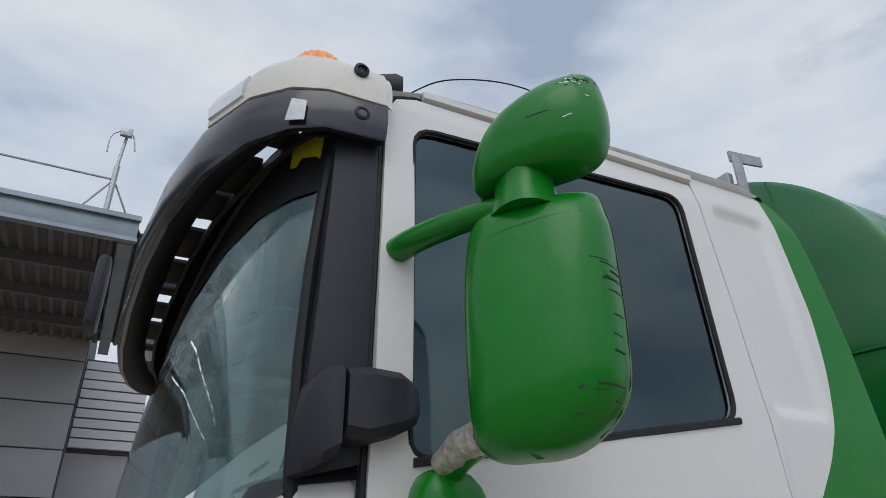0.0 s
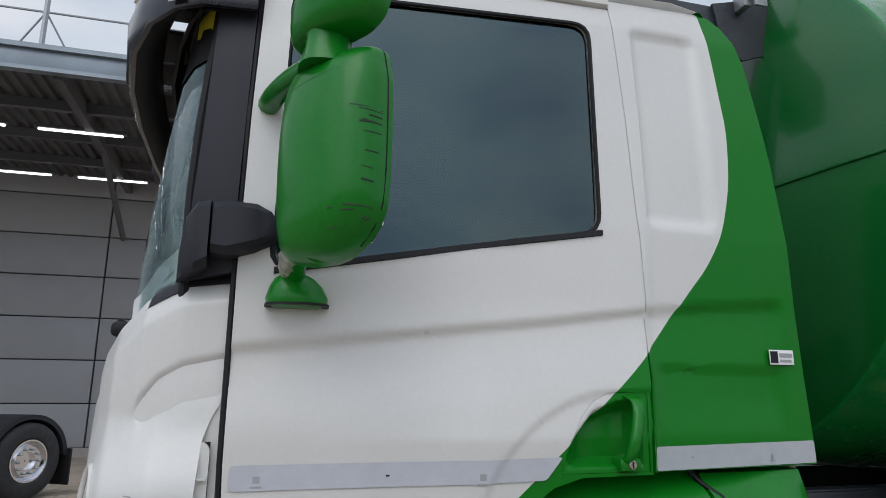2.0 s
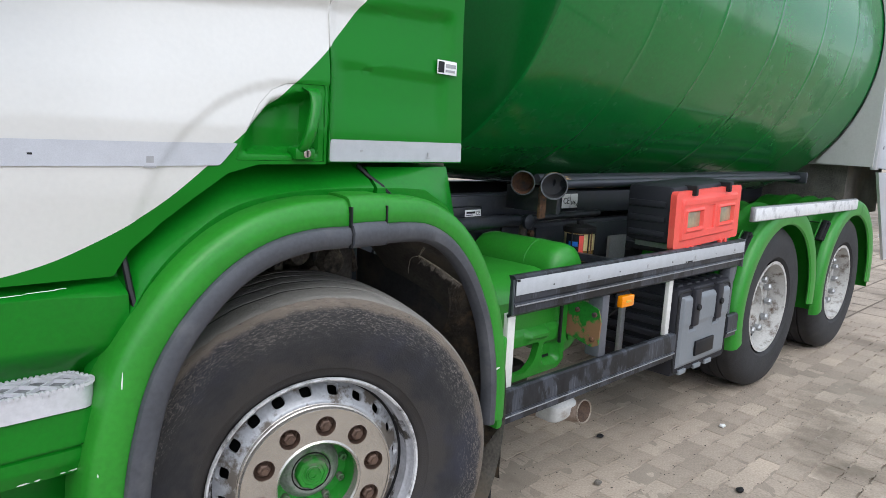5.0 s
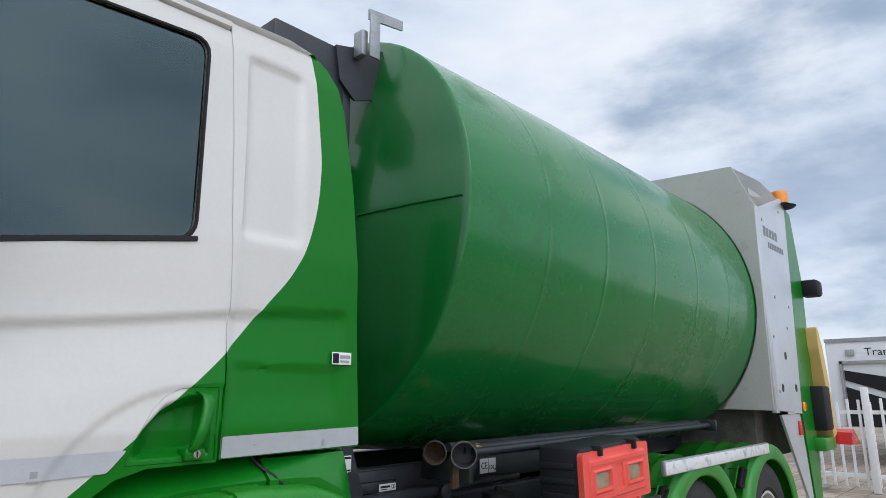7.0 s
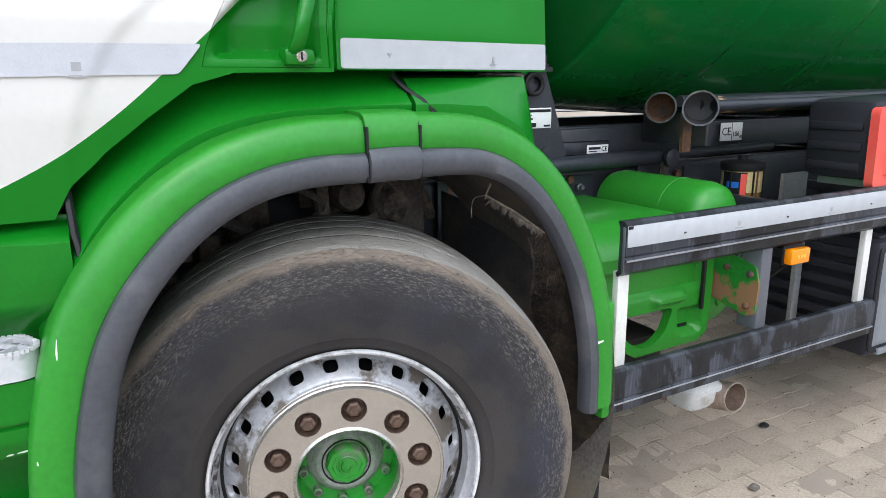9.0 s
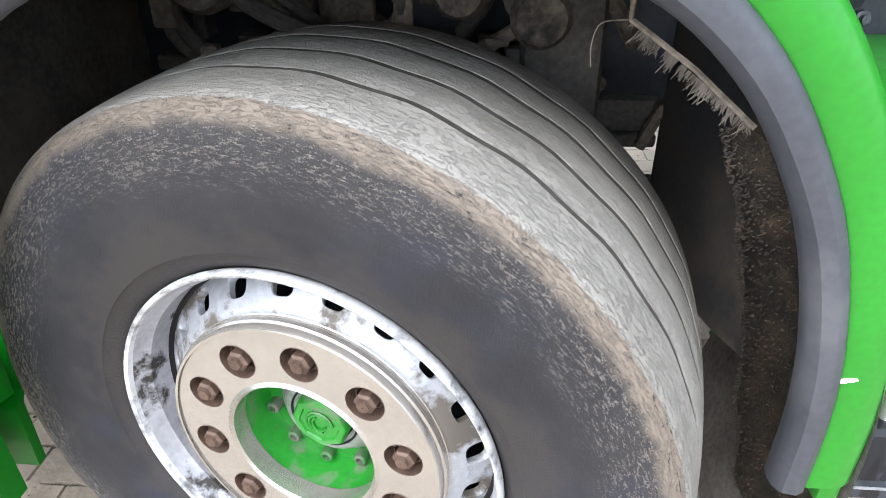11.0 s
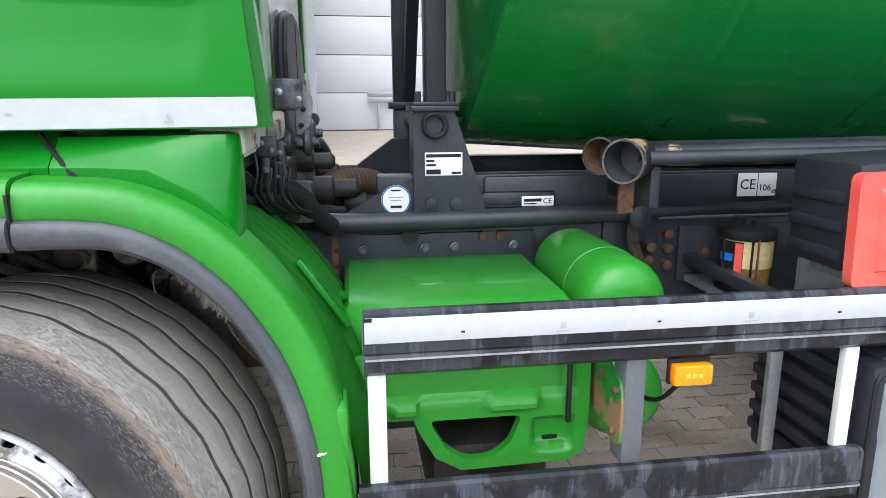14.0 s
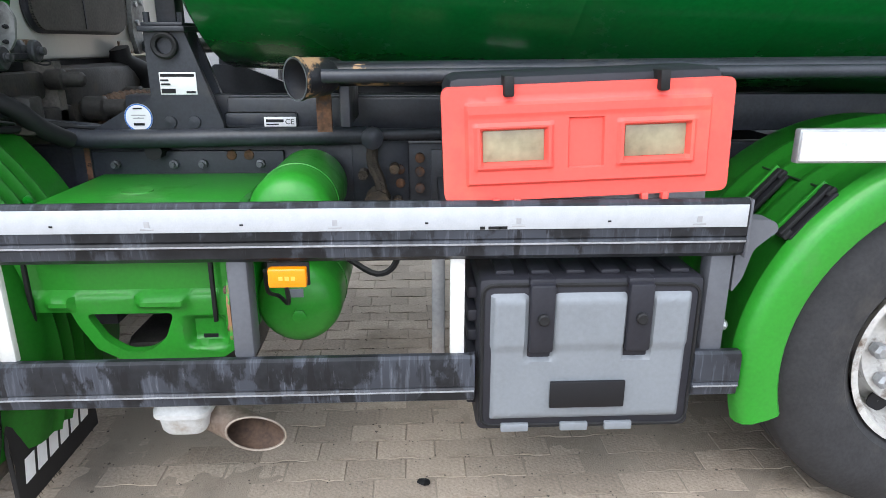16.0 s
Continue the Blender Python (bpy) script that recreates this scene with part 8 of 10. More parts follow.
part("flaked_sleeve", bm, FLAKED, stub, "black sleeve with flaking paint")
part("tube_end_plate", boxes((4.28, 4.31, 0.36, 0.50, 1.26, 1.34), bevel=0.01), CHASSIS, stub)
part("tube_bracket", boxes((1.545, 1.59, 0.62, 0.635, 1.10, 1.25)), RUST, stub)
part("tube_bracket", boxes((1.62, 1.65, 0.58, 0.90, 1.12, 1.24), bevel=0.004), CHASSIS, stub)

# cab latch and hoses behind the cab
lat = sub("cab_latch", truck)


def spool(x0, yy, z, rr, parent, mat_):
    """Grooved guide roller on an axle that points backwards, with its bolt."""
    bm2 = bmesh.new()
    lathe(bm2, [(0.001, x0), (rr * 0.95, x0), (rr, x0 + 0.006), (rr, x0 + 0.016), (rr * 0.55, x0 + 0.026), (rr * 0.5, x0 + 0.034), (rr * 0.55, x0 + 0.042), (rr, x0 + 0.052), (rr, x0 + 0.064), (rr * 0.85, x0 + 0.069), (rr * 0.42, x0 + 0.070), (rr * 0.42, x0 + 0.076), (0.012, x0 + 0.077), (0.012, x0 + 0.088), (0.001, x0 + 0.089)], 28, "x", (0, yy, z))
    return part("latch_roller", bm2, mat_, parent, "grooved grey guide roller")


def stud(x, yy, z, rr, axis, parent, mat_):
    bm2 = bmesh.new()
    d = -1 if axis == "y" else 1
    at = {"y": (x, 0, z), "x": (0, yy, z)}[axis]
    base = yy if axis == "y" else x
    lathe(bm2, [(rr, base), (rr, base + d * 0.008), (rr * 0.6, base + d * 0.010), (rr * 0.6, base + d * 0.018), (0.001, base + d * 0.019)], 8, axis, at)
    return part("latch_bolt", bm2, mat_, parent)


part("latch_bracket", boxes((0.556, 0.640, 0.604, 0.632, 1.402, 1.484), bevel=0.014), DIRTYGREY, lat, "dirty grey cast bracket behind the cab")
part("latch_pad", boxes((0.574, 0.650, 0.590, 0.606, 1.408, 1.482), bevel=0.007), GREYCAST, lat, "blue-grey rubber pad")
stud(0.590, 0.590, 1.450, 0.010, "y", lat, GALV)
stud(0.640, 0.590, 1.432, 0.008, "y", lat, GALV)
bm = bmesh.new()
prism(bm, rounded([(0.600, 1.478), (0.650, 1.474), (0.672, 1.430), (0.662, 1.365), (0.640, 1.335), (0.612, 1.338), (0.606, 1.40)], 0.012), "y", 0.678, 0.690)
part("latch_arm", bm, DIRTYGREY, lat, "pierced grey latch arm")
for x, z in ((0.630, 1.450), (0.645, 1.405), (0.638, 1.362)):
    stud(x, 0.679, z, 0.007, "y", lat, INK)
part("latch_stem", boxes((0.600, 0.628, 0.602, 0.626, 1.325, 1.405), bevel=0.006), LATCHM, lat)
spool(0.600, 0.600, 1.318, 0.036, lat, LATCHM)
spool(0.602, 0.780, 1.335, 0.034, lat, LATCHM)
part("roller_link", boxes((0.628, 0.648, 0.56, 0.83, 1.310, 1.330), bevel=0.005), LATCHM, lat)
latch_parts = ((0.540, 0.590, 0.470, 0.486, 1.292, 1.342), (0.586, 0.606, 0.486, 0.545, 1.270, 1.330), (0.552, 0.572, 0.462, 0.474, 1.225, 1.292), (0.580, 0.600, 0.474, 0.490, 1.215, 1.280), (0.545, 0.612, 0.500, 0.512, 1.315, 1.325), (0.560, 0.600, 0.520, 0.560, 1.235, 1.262))
for piece in latch_parts:
    part("latch_block", boxes(piece, bevel=0.004), LATCHM, lat)
for x, yy, z in ((0.553, 0.470, 1.326), (0.577, 0.470, 1.308), (0.562, 0.462, 1.262), (0.590, 0.474, 1.245), (0.596, 0.486, 1.300)):
    stud(x, yy, z, 0.008, "y", lat, GREYCAST)
for k in range(8):
    x = 0.535 + 0.011 * k
    bm = bmesh.new()
    tube(bm, smooth_path([(x, 0.475 + 0.01 * (k % 3), 1.30 - 0.012 * (k % 4)), (x + 0.006, 0.465, 1.255), (x - 0.004 + 0.004 * (k % 3), 0.47, 1.205), (x + 0.02, 0.52, 1.155), (x + 0.05, 0.60, 1.13)], 5), 0.0032 + 0.0010 * (k % 3), 7)
    part("air_hose", bm, LATCHM if k % 3 == 0 else BLACK, lat)
bm = bmesh.new()
tube(bm, smooth_path([(0.640, 0.80, 1.300), (0.672, 0.80, 1.292), (0.690, 0.80, 1.297), (0.684, 0.80, 1.305), (0.660, 0.80, 1.302)], 4), 0.003, 6)
part("wire_loop", bm, BLACK, lat)
part("latch_foot", boxes((0.54, 0.60, 0.66, 0.92, 1.18, 1.27), (0.56, 0.66, 0.70, 0.78, 1.08, 1.20), (0.54, 0.62, 0.86, 1.05, 1.06, 1.15), bevel=0.014), OILY, lat)
for x, yy, z, rr, ln in ((0.60, 0.95, 1.24, 0.035, 0.12), (0.64, 1.10, 1.13, 0.045, 0.16), (0.74, 1.25, 1.05, 0.05, 0.20), (0.66, 1.42, 1.16, 0.03, 0.14)):
    bm = bmesh.new()
    lathe(bm, [(rr * 0.6, x - 0.02), (rr, x), (rr, x + ln * 0.4), (rr * 0.75, x + ln * 0.45), (rr * 0.75, x + ln * 0.9), (rr * 0.4, x + ln)], 18, "x", (0, yy, z), cap=True)
    part("gearbox_fitting", bm, OILY, lat)
part("gearbox_cover", boxes((0.62, 0.90, 1.15, 1.60, 0.86, 1.03), (0.66, 0.78, 1.22, 1.34, 1.02, 1.12), bevel=0.025), OILY, lat, "oily dark gearbox cover")
bm = bmesh.new()
tube(bm, smooth_path([(0.47, 0.60, 1.17), (0.55, 0.63, 1.205), (0.62, 0.68, 1.165), (0.66, 0.74, 1.10), (0.70, 0.82, 1.05)], 7), 0.030, 18)
part("intake_hose", bm, BLACK, lat, "thick black elbow hose")
bm = bmesh.new()
rib = smooth_path([(0.64, 1.12, 1.10), (0.72, 1.20, 1.135), (0.82, 1.30, 1.13), (0.90, 1.38, 1.09)], 14)
tube(bm, rib, [0.046 + 0.006 * (i % 2) for i in range(len(rib))], 16)
part("ribbed_hose", bm, surface("rusty_brown_hose", (0.085, 0.050, 0.030), 0.75, var=0.35, scale=20, bump=0.2), lat, "rusty brown ribbed hose")
random.seed(41)
for k in range(9):
    y0, z0 = random.uniform(0.34, 0.52), random.uniform(1.20, 1.28)
    bm = bmesh.new()
    tube(bm, smooth_path([(0.40, y0, z0 + 0.03), (0.49, y0 + 0.05, z0 + random.uniform(-0.03, 0.01)), (0.57, y0 + 0.20, 1.15 + random.uniform(-0.03, 0.03)), (0.64, y0 + 0.40, 1.10), (0.74, 0.99, 1.06 + random.uniform(-0.01, 0.03))], 7), random.uniform(0.006, 0.012), 8)
    part("air_hose", bm, random.choice((BLACK, BLACK, CHASSIS)), lat)
for k, (x, yy, z) in enumerate(((0.425, 0.31, 1.275), (0.452, 0.33, 1.258), (0.440, 0.35, 1.290))):
    bm = bmesh.new()
    tube(bm, [(x - 0.03, yy - 0.02, z + 0.012), (x, yy, z), (x + 0.012, yy + 0.010, z - 0.006), (x + 0.035, yy + 0.03, z - 0.02)], [0.012, 0.014, 0.010, 0.009], 10)
    part("air_coupling", bm, GALV, lat, "dull metal air coupling")
# its twin on the far side
bm = bmesh.new()
prism(bm, rounded([(1.80, 1.56), (1.93, 1.56), (1.95, 1.49), (1.90, 1.46), (1.88, 1.40), (1.97, 1.38), (1.97, 1.33), (1.82, 1.31), (1.78, 1.40)], 0.012), "x", 0.55, 0.572)
far_lock = part("far_lock_plate", bm, DIRTYGREY, lat, "grey cast lock plate with bolts")
for yy, z in ((1.83, 1.53), (1.90, 1.54), (1.83, 1.45)):
    bm = bmesh.new()
    lathe(bm, [(0.013, 0.572), (0.013, 0.584), (0.001, 0.586)], 8, "x", (0, yy, z))
    part("plate_bolt", bm, GALV, far_lock)
for yy in (1.88, 1.99):
    bm = bmesh.new()
    lathe(bm, [(0.010, yy - 0.05), (0.010, yy - 0.02), (0.032, yy - 0.018), (0.032, yy - 0.008), (0.018, yy), (0.032, yy + 0.008), (0.032, yy + 0.018), (0.010, yy + 0.02)], 18, "y", (0.60, 0, 1.345))
    part("latch_roller", bm, LATCHM, lat)
part("far_corner_panel", boxes((0.546, 0.566, 2.18, 2.44, 1.38, 2.60), bevel=0.015), GREEN, truck, "green rear corner panel of the cab")
bm = bmesh.new()
tube(bm, smooth_path([(0.57, 1.60, 1.34), (0.58, 1.62, 1.28), (0.63, 1.70, 1.23), (0.66, 1.72, 1.14), (0.66, 1.72, 1.0)], 6), 0.045, 14)
part("intake_hose", bm, BLACK, lat, "ribbed black intake hose")
part("engine_tunnel", boxes((-0.4, 0.62, 1.02, 1.70, 0.7, 1.28), bevel=0.04), OILY, truck)
bm = bmesh.new()
arch_yz = rounded([(0.985, 1.402), (0.945, 1.450), (0.940, 1.60), (1.02, 1.685), (1.20, 1.720), (1.42, 1.715), (1.60, 1.670), (1.685, 1.57), (1.695, 1.46), (1.64, 1.405)], 0.05)
prism(bm, arch_yz, "x", 0.548, 0.588)
bmesh.ops.bevel(bm, geom=[e for e in bm.edges if e.is_boundary or len(e.link_faces) == 2 and e.calc_face_angle(0) > 1.2], offset=0.010, segments=3, affect="EDGES")
intake = part("air_intake", bm, MESHED, truck, "dark brown perforated air intake panel behind the cab")
bm = bmesh.new()
tube(bm, [(0.565, yy, z) for yy, z in arch_yz + arch_yz[:1]], 0.012, 8)
part("intake_rim", bm, DARKPLAST, intake)
part("intake_fold", boxes((0.586, 0.5905, 1.30, 1.312, 1.41, 1.70)), DARKPLAST, intake)
# each oblong recess is a dark plate for its shade, under a green one
for y0 in (0.715, 1.80):
    bm = bmesh.new()
    prism(bm, rounded([(y0, 1.45), (y0 + 0.185, 1.45), (y0 + 0.175, 1.69), (y0 + 0.09, 1.74), (y0 + 0.01, 1.69)], 0.06), "x", 0.545, 0.5475)
    slot = part("wall_slot", bm, INTERIOR, cabcore, "oblong recess in the rear wall, its shade a dark plate")
    bm = bmesh.new()
    prism(bm, rounded([(y0 + 0.065, 1.458), (y0 + 0.175, 1.458), (y0 + 0.166, 1.69), (y0 + 0.09, 1.73), (y0 + 0.07, 1.68)], 0.04), "x", 0.5475, 0.5495)
    part("slot_back", bm, GREEN, slot)

# chips along the front edge of the arch
for z, h in ((0.565, 0.014), (0.612, 0.028), (0.74, 0.007), (0.93, 0.034)):
    skin = [c for c in arch.children if c.name.startswith("arch_skin")][0]
    xe = float(np.interp(z, (0.50, 0.66, 0.80, 0.93, 1.035), (-0.552, -0.549, -0.528, -0.487, -0.42)))
    pts = [on_skin(skin, (xe + 0.003 * math.sin(40 * (z + q * h)), -1, z + q * h), (0, 1, 0)) for q in (-0.5, -0.2, 0.1, 0.5)]
    pts = [q for q in pts if q]
    if len(pts) > 1:
        bm = bmesh.new()
        tube(bm, pts, [0.0008, 0.0017, 0.0012, 0.0006][: len(pts)], 5)
        part("paint_chip", bm, BARE, arch)

# ---- battery box and air tank ----
bat = sub("battery_box", truck)
bm = bmesh.new()
lid_prof = [(0.955, 0.80), (0.955, 0.910), (0.94, 0.920), (0.455, 0.920), (0.425, 0.914), (0.31, 0.856), (0.290, 0.838), (0.286, 0.80)]
quad_ring(bm, [[(x, max(yc + 0.05 * (0.92 - z), 0.6 + (y - 0.6) * k), z - e) for y, z in lid_prof] for x, k, e, yc in ((0.736, 0.96, 0.030, 0.41), (0.740, 0.985, 0.010, 0.405), (0.752, 1.0, 0.0, 0.395), (0.842, 1.0, 0.0, 0.28), (1.328, 1.0, 0.0, 0.28), (1.340, 0.985, 0.010, 0.28), (1.344, 0.96, 0.030, 0.28))])
part("box_lid", bm, LIGHT_GREEN, bat, "bright green battery box lid")
part("box_side", boxes((0.744, 0.760, 0.290, 0.93, 0.62, 0.815), bevel=0.006), LIGHT_GREEN, bat)
for z in (0.78, 0.73):
    bm = bmesh.new()
    lathe(bm, [(0.010, 0.745), (0.010, 0.735), (0.001, 0.734)], 8, "x", (0, 0.34, z))
    part("side_screw", bm, BLACK, bat)
bm = bmesh.new()
lathe(bm, [(0.048, 0.919), (0.046, 0.924), (0.001, 0.925)], 28, "z", (0.98, 0.62, 0))
part("lid_mark", bm, LIGHT_GREEN, bat)
for x in (0.80, 1.285):
    part("lid_strap", boxes((x, x + 0.012, 0.262, 0.276, 0.63, 0.835), bevel=0.004), BLACK, bat)
face_out = [(0.760, 0.825), (1.350, 0.825), (1.350, 0.66), (1.340, 0.545), (1.30, 0.518), (1.02, 0.512), (0.955, 0.550), (0.915, 0.620), (0.900, 0.658), (0.760, 0.660)]
hole = rounded([(0.938, 0.653), (1.175, 0.653), (1.145, 0.575), (1.095, 0.540), (1.035, 0.538), (0.98, 0.575)], 0.02)


def face_y(x, z):
    y = 0.280
    y += 0.020 * hump(x, 0.80, 1.31, 0.015) * hump(z, 0.702, 0.84, 0.012)
    y += 0.035 * hump(x, 1.20, 1.315, 0.018) * hump(z, 0.545, 0.645, 0.018)
    y -= 0.022 * hump(x, 0.84, 0.915, 0.01) * hump(z, 0.665, 0.712, 0.012) + 0.022 * hump(x, 1.08, 1.22, 0.01) * hump(z, 0.665, 0.712, 0.012)
    return y


part("box_front", sheet(face_out, face_y, 0.03, [hole], 0.012), LIGHT_GREEN, bat, "bright green moulded box front with cut-out")
part("front_slot", boxes((1.238, 1.278, 0.311, 0.317, 0.556, 0.574)), INK, bat)
part("box_body", boxes((0.76, 1.32, 0.43, 0.94, 0.70, 0.82), (0.80, 0.94, 0.45, 0.9, 0.55, 0.72)), INTERIOR, bat)
bm = bmesh.new()
lathe(bm, [(0.10, 0.55), (0.11, 0.56), (0.11, 0.75), (0.05, 0.78)], 24, "z", (1.02, 0.62, 0), cap=True)
part("dryer_pot", bm, BLACK, bat)
tank = sub("air_tank", truck)
bm = bmesh.new()
tprof = [(0.915 * r, y) for r, y in [(0.001, 0.365), (0.06, 0.368), (0.105, 0.382), (0.130, 0.405), (0.139, 0.44), (0.140, 0.55), (0.142, 0.551), (0.142, 0.560), (0.140, 0.561), (0.140, 0.84), (0.13, 0.88), (0.06, 0.91), (0.001, 0.915)]]
lathe(bm, [(0.96 * r, y) for r, y in tprof], 40, "y", (1.484, 0, 0.893))
part("tank_shell", bm, LIGHT_GREEN, tank, "bright green upper air tank")
bm = bmesh.new()
lathe(bm, tprof, 40, "y", (1.492, 0, 0.625))
part("tank_shell", bm, LIGHT_GREEN, tank, "bright green lower air tank")
bm = bmesh.new()
lathe(bm, [(0.022, 0.37), (0.022, 0.358), (0.016, 0.356), (0.001, 0.356)], 6, "y", (1.50, 0, 0.60))
part("drain_plug", bm, LIGHT_GREEN, tank)
for tag in ((1.460, 1.500, 0.3725, 0.378, 0.910, 0.940), (1.475, 1.515, 0.3635, 0.368, 0.66, 0.685)):
    part("tank_tag", boxes(tag), CASE, tank)
bm = bmesh.new()
prism(bm, rounded([(0.335, 0.80), (0.21, 0.81), (0.14, 0.79), (0.125, 0.74), (0.13, 0.64), (0.16, 0.625), (0.30, 0.655), (0.335, 0.68)], 0.008), "x", 1.366, 1.374)
part("tank_bracket", bm, FLAKEGREEN, tank, "flaking green and rust bracket")
part("bracket_flange", boxes((1.352, 1.366, 0.315, 0.50, 0.585, 0.79), (1.355, 1.39, 0.50, 0.92, 0.80, 0.86), bevel=0.006), FLAKEGREEN, tank)
for y2, z in ((0.155, 0.765), (0.24, 0.77), (0.16, 0.66)):
    bm = bmesh.new()
    lathe(bm, [(0.011, 1.366), (0.011, 1.357), (0.006, 1.354), (0.001, 1.354)], 8, "x", (0, y2, z))
    part("bracket_bolt", bm, RUST, tank)
part("tank_bracket", boxes((1.36, 1.375, 0.40, 0.58, 0.56, 0.83), bevel=0.004), GREEN, tank)
bm = bmesh.new()
tube(bm, smooth_path([(1.45, 0.20, 0.80), (1.44, 0.26, 0.72), (1.46, 0.30, 0.69), (1.50, 0.22, 0.70), (1.515, 0.14, 0.78)], 5), 0.006, 6)
part("cable", bm, BLACK, tank)
bm = bmesh.new()
tube(bm, smooth_path([(1.62, 0.55, 0.72), (1.72, 0.5, 0.68), (1.78, 0.5, 0.72), (1.79, 0.5, 0.85)], 5), 0.010, 6)
part("cable", bm, BLACK, tank)

# ---- side guard rails ----
def rail_prof(z0, z1, y0):
    """Extruded rail: curled top, two faces with a bright rib, rolled foot."""
    h = z1 - z0
    return [(y0 + 0.032, z1 - 0.002), (y0 + 0.012, z1), (y0 + 0.003, z1 - 0.006), (y0, z1 - 0.02), (y0, z0 + 0.40 * h), (y0 + 0.004, z0 + 0.37 * h), (y0 - 0.002, z0 + 0.33 * h), (y0 - 0.002, z0 + 0.29 * h), (y0 + 0.004, z0 + 0.27 * h),
            (y0 + 0.006, z0 + 0.10 * h), (y0 + 0.014, z0 + 0.01), (y0 + 0.028, z0), (y0 + 0.034, z0 + 0.01), (y0 + 0.026, z0 + 0.12 * h), (y0 + 0.024, z1 - 0.02)]


guardr = sub("side_guard", truck)
for x0, x1, z0, z1 in ((0.782, 2.655, 0.848, 1.0), (0.762, 1.988, 0.452, 0.592), (2.565, 2.69, 0.452, 0.590)):
    bm = bmesh.new()
    pr = rail_prof(z0, z1, 0.10)
    quad_ring(bm, [[(x, y, z) for y, z in pr] for x in (x0, x0 + 0.002, x1 - 0.002, x1)])
    rl = part("guard_rail", bm, RAILM, guardr, "streaky weathered black rail")
    h = z1 - z0
    part("rail_rib", boxes((x0 + 0.002, x1 - 0.002, 0.0965, 0.0985, z0 + 0.295 * h, z0 + 0.325 * h)), RAILEDGE, rl)
bm = boxes((0.784, 2.650, 0.0965, 0.0995, 0.932, 0.988), bevel=0.001)
tp = part("rail_tape", bm, TAPE, guardr, "white reflective tape along the upper rail")
for x in (0.991, 1.429, 1.866, 2.308):
    part("tape_rivet", boxes((x - 0.004, x + 0.004, 0.095, 0.0965, 0.948, 0.952)), INK, tp)
for x in (1.21, 1.648, 2.087, 2.53):
    part("tape_print", boxes((x - 0.016, x + 0.016, 0.0955, 0.0965, 0.939, 0.942)), GREYINK, tp)
    part("tape_mark", boxes((x - 0.006, x + 0.006, 0.0955, 0.0965, 0.946, 0.960)), GREYINK, tp)
for x, a in ((2.03, 0.016), (2.05, 0.010), (2.00, 0.006)):
    part("tape_tear", boxes((x - a, x + a, 0.0955, 0.0965, 0.933, 0.940)), INK, tp)
part("tape_tear", boxes((0.784, 0.80, 0.0955, 0.0965, 0.98, 0.988)), INK, tp)
for cap_box in ((2.655, 2.662, 0.098, 0.135, 0.85, 1.0), (0.779, 0.782, 0.102, 0.112, 0.862, 0.985), (0.759, 0.762, 0.102, 0.112, 0.462, 0.582)):
    part("rail_end_cap", boxes(cap_box, bevel=0.002), GPOST, guardr)
part("guard_post", boxes((0.788, 0.828, 0.128, 0.150, 0.585, 0.86), bevel=0.003), WPOST, guardr, "white upright post")
part("guard_post", boxes((1.925, 1.962, 0.128, 0.150, 0.585, 0.86), bevel=0.003), WPOST, guardr, "white upright post")
part("guard_post", boxes((1.372, 1.425, 0.126, 0.20, 0.585, 0.852), bevel=0.010), GPOST, guardr, "grey rounded upright post")
part("guard_post", boxes((1.885, 1.922, 0.34, 0.36, 0.40, 0.90), bevel=0.003), GALV, guardr)
part("guard_post", boxes((2.585, 2.648, 0.128, 0.19, 0.56, 0.86), bevel=0.012), GPOST, guardr, "dark grey rounded post")
for z in (0.64, 0.76):
    bm = bmesh.new()
    lathe(bm, [(0.014, 2.645), (0.016, 2.665), (0.009, 2.672), (0.001, 2.672)], 8, "x", (0, 0.17, z))
    part("post_bolt", bm, GALV, guardr)
bm = bmesh.new()
prism(bm, rounded([(2.655, 0.94), (2.745, 0.935), (2.76, 0.91), (2.70, 0.86), (2.68, 0.78), (2.655, 0.74)], 0.015), "y", 0.14, 0.20)
part("rail_bracket", bm, GPOST, guardr, "cast grey end bracket")
for x in (1.40, 1.94, 2.62):
    part("guard_arm", boxes((x - 0.02, x + 0.02, 0.15, 0.93, 0.86, 0.90), bevel=0.004), CHASSIS, guardr)
LEDY = surface("yellow_lamp_element", (0.72, 0.46, 0.06), 0.25, var=0.1, coat=0.5)
slm = part("side_lamp", boxes((1.478, 1.572, 0.100, 0.128, 0.788, 0.838), bevel=0.006), AMBER, guardr, "amber side marker lamp")
part("lamp_led", boxes((1.505, 1.515, 0.0985, 0.101, 0.808, 0.818), (1.520, 1.530, 0.0985, 0.101, 0.808, 0.818), (1.535, 1.545, 0.0985, 0.101, 0.808, 0.818)), LEDY, slm)
part("lamp_base", boxes((1.474, 1.576, 0.126, 0.136, 0.784, 0.846), bevel=0.003), BLACK, slm)
part("lamp_stalk", boxes((1.495, 1.555, 0.128, 0.140, 0.835, 0.862)), BLACK, slm)

# ---- exhaust under the rail ----
exh = sub("exhaust", truck)
bm = bmesh.new()
ax = [(1.04, 0.315, 0.408), (1.13, 0.297, 0.394), (1.235, 0.262, 0.366), (1.392, 0.185, 0.328)]
pipe_line = smooth_path(ax[:3], 5) + [Vector(ax[3])]
tube(bm, pipe_line, 0.049, 28, cap=False)


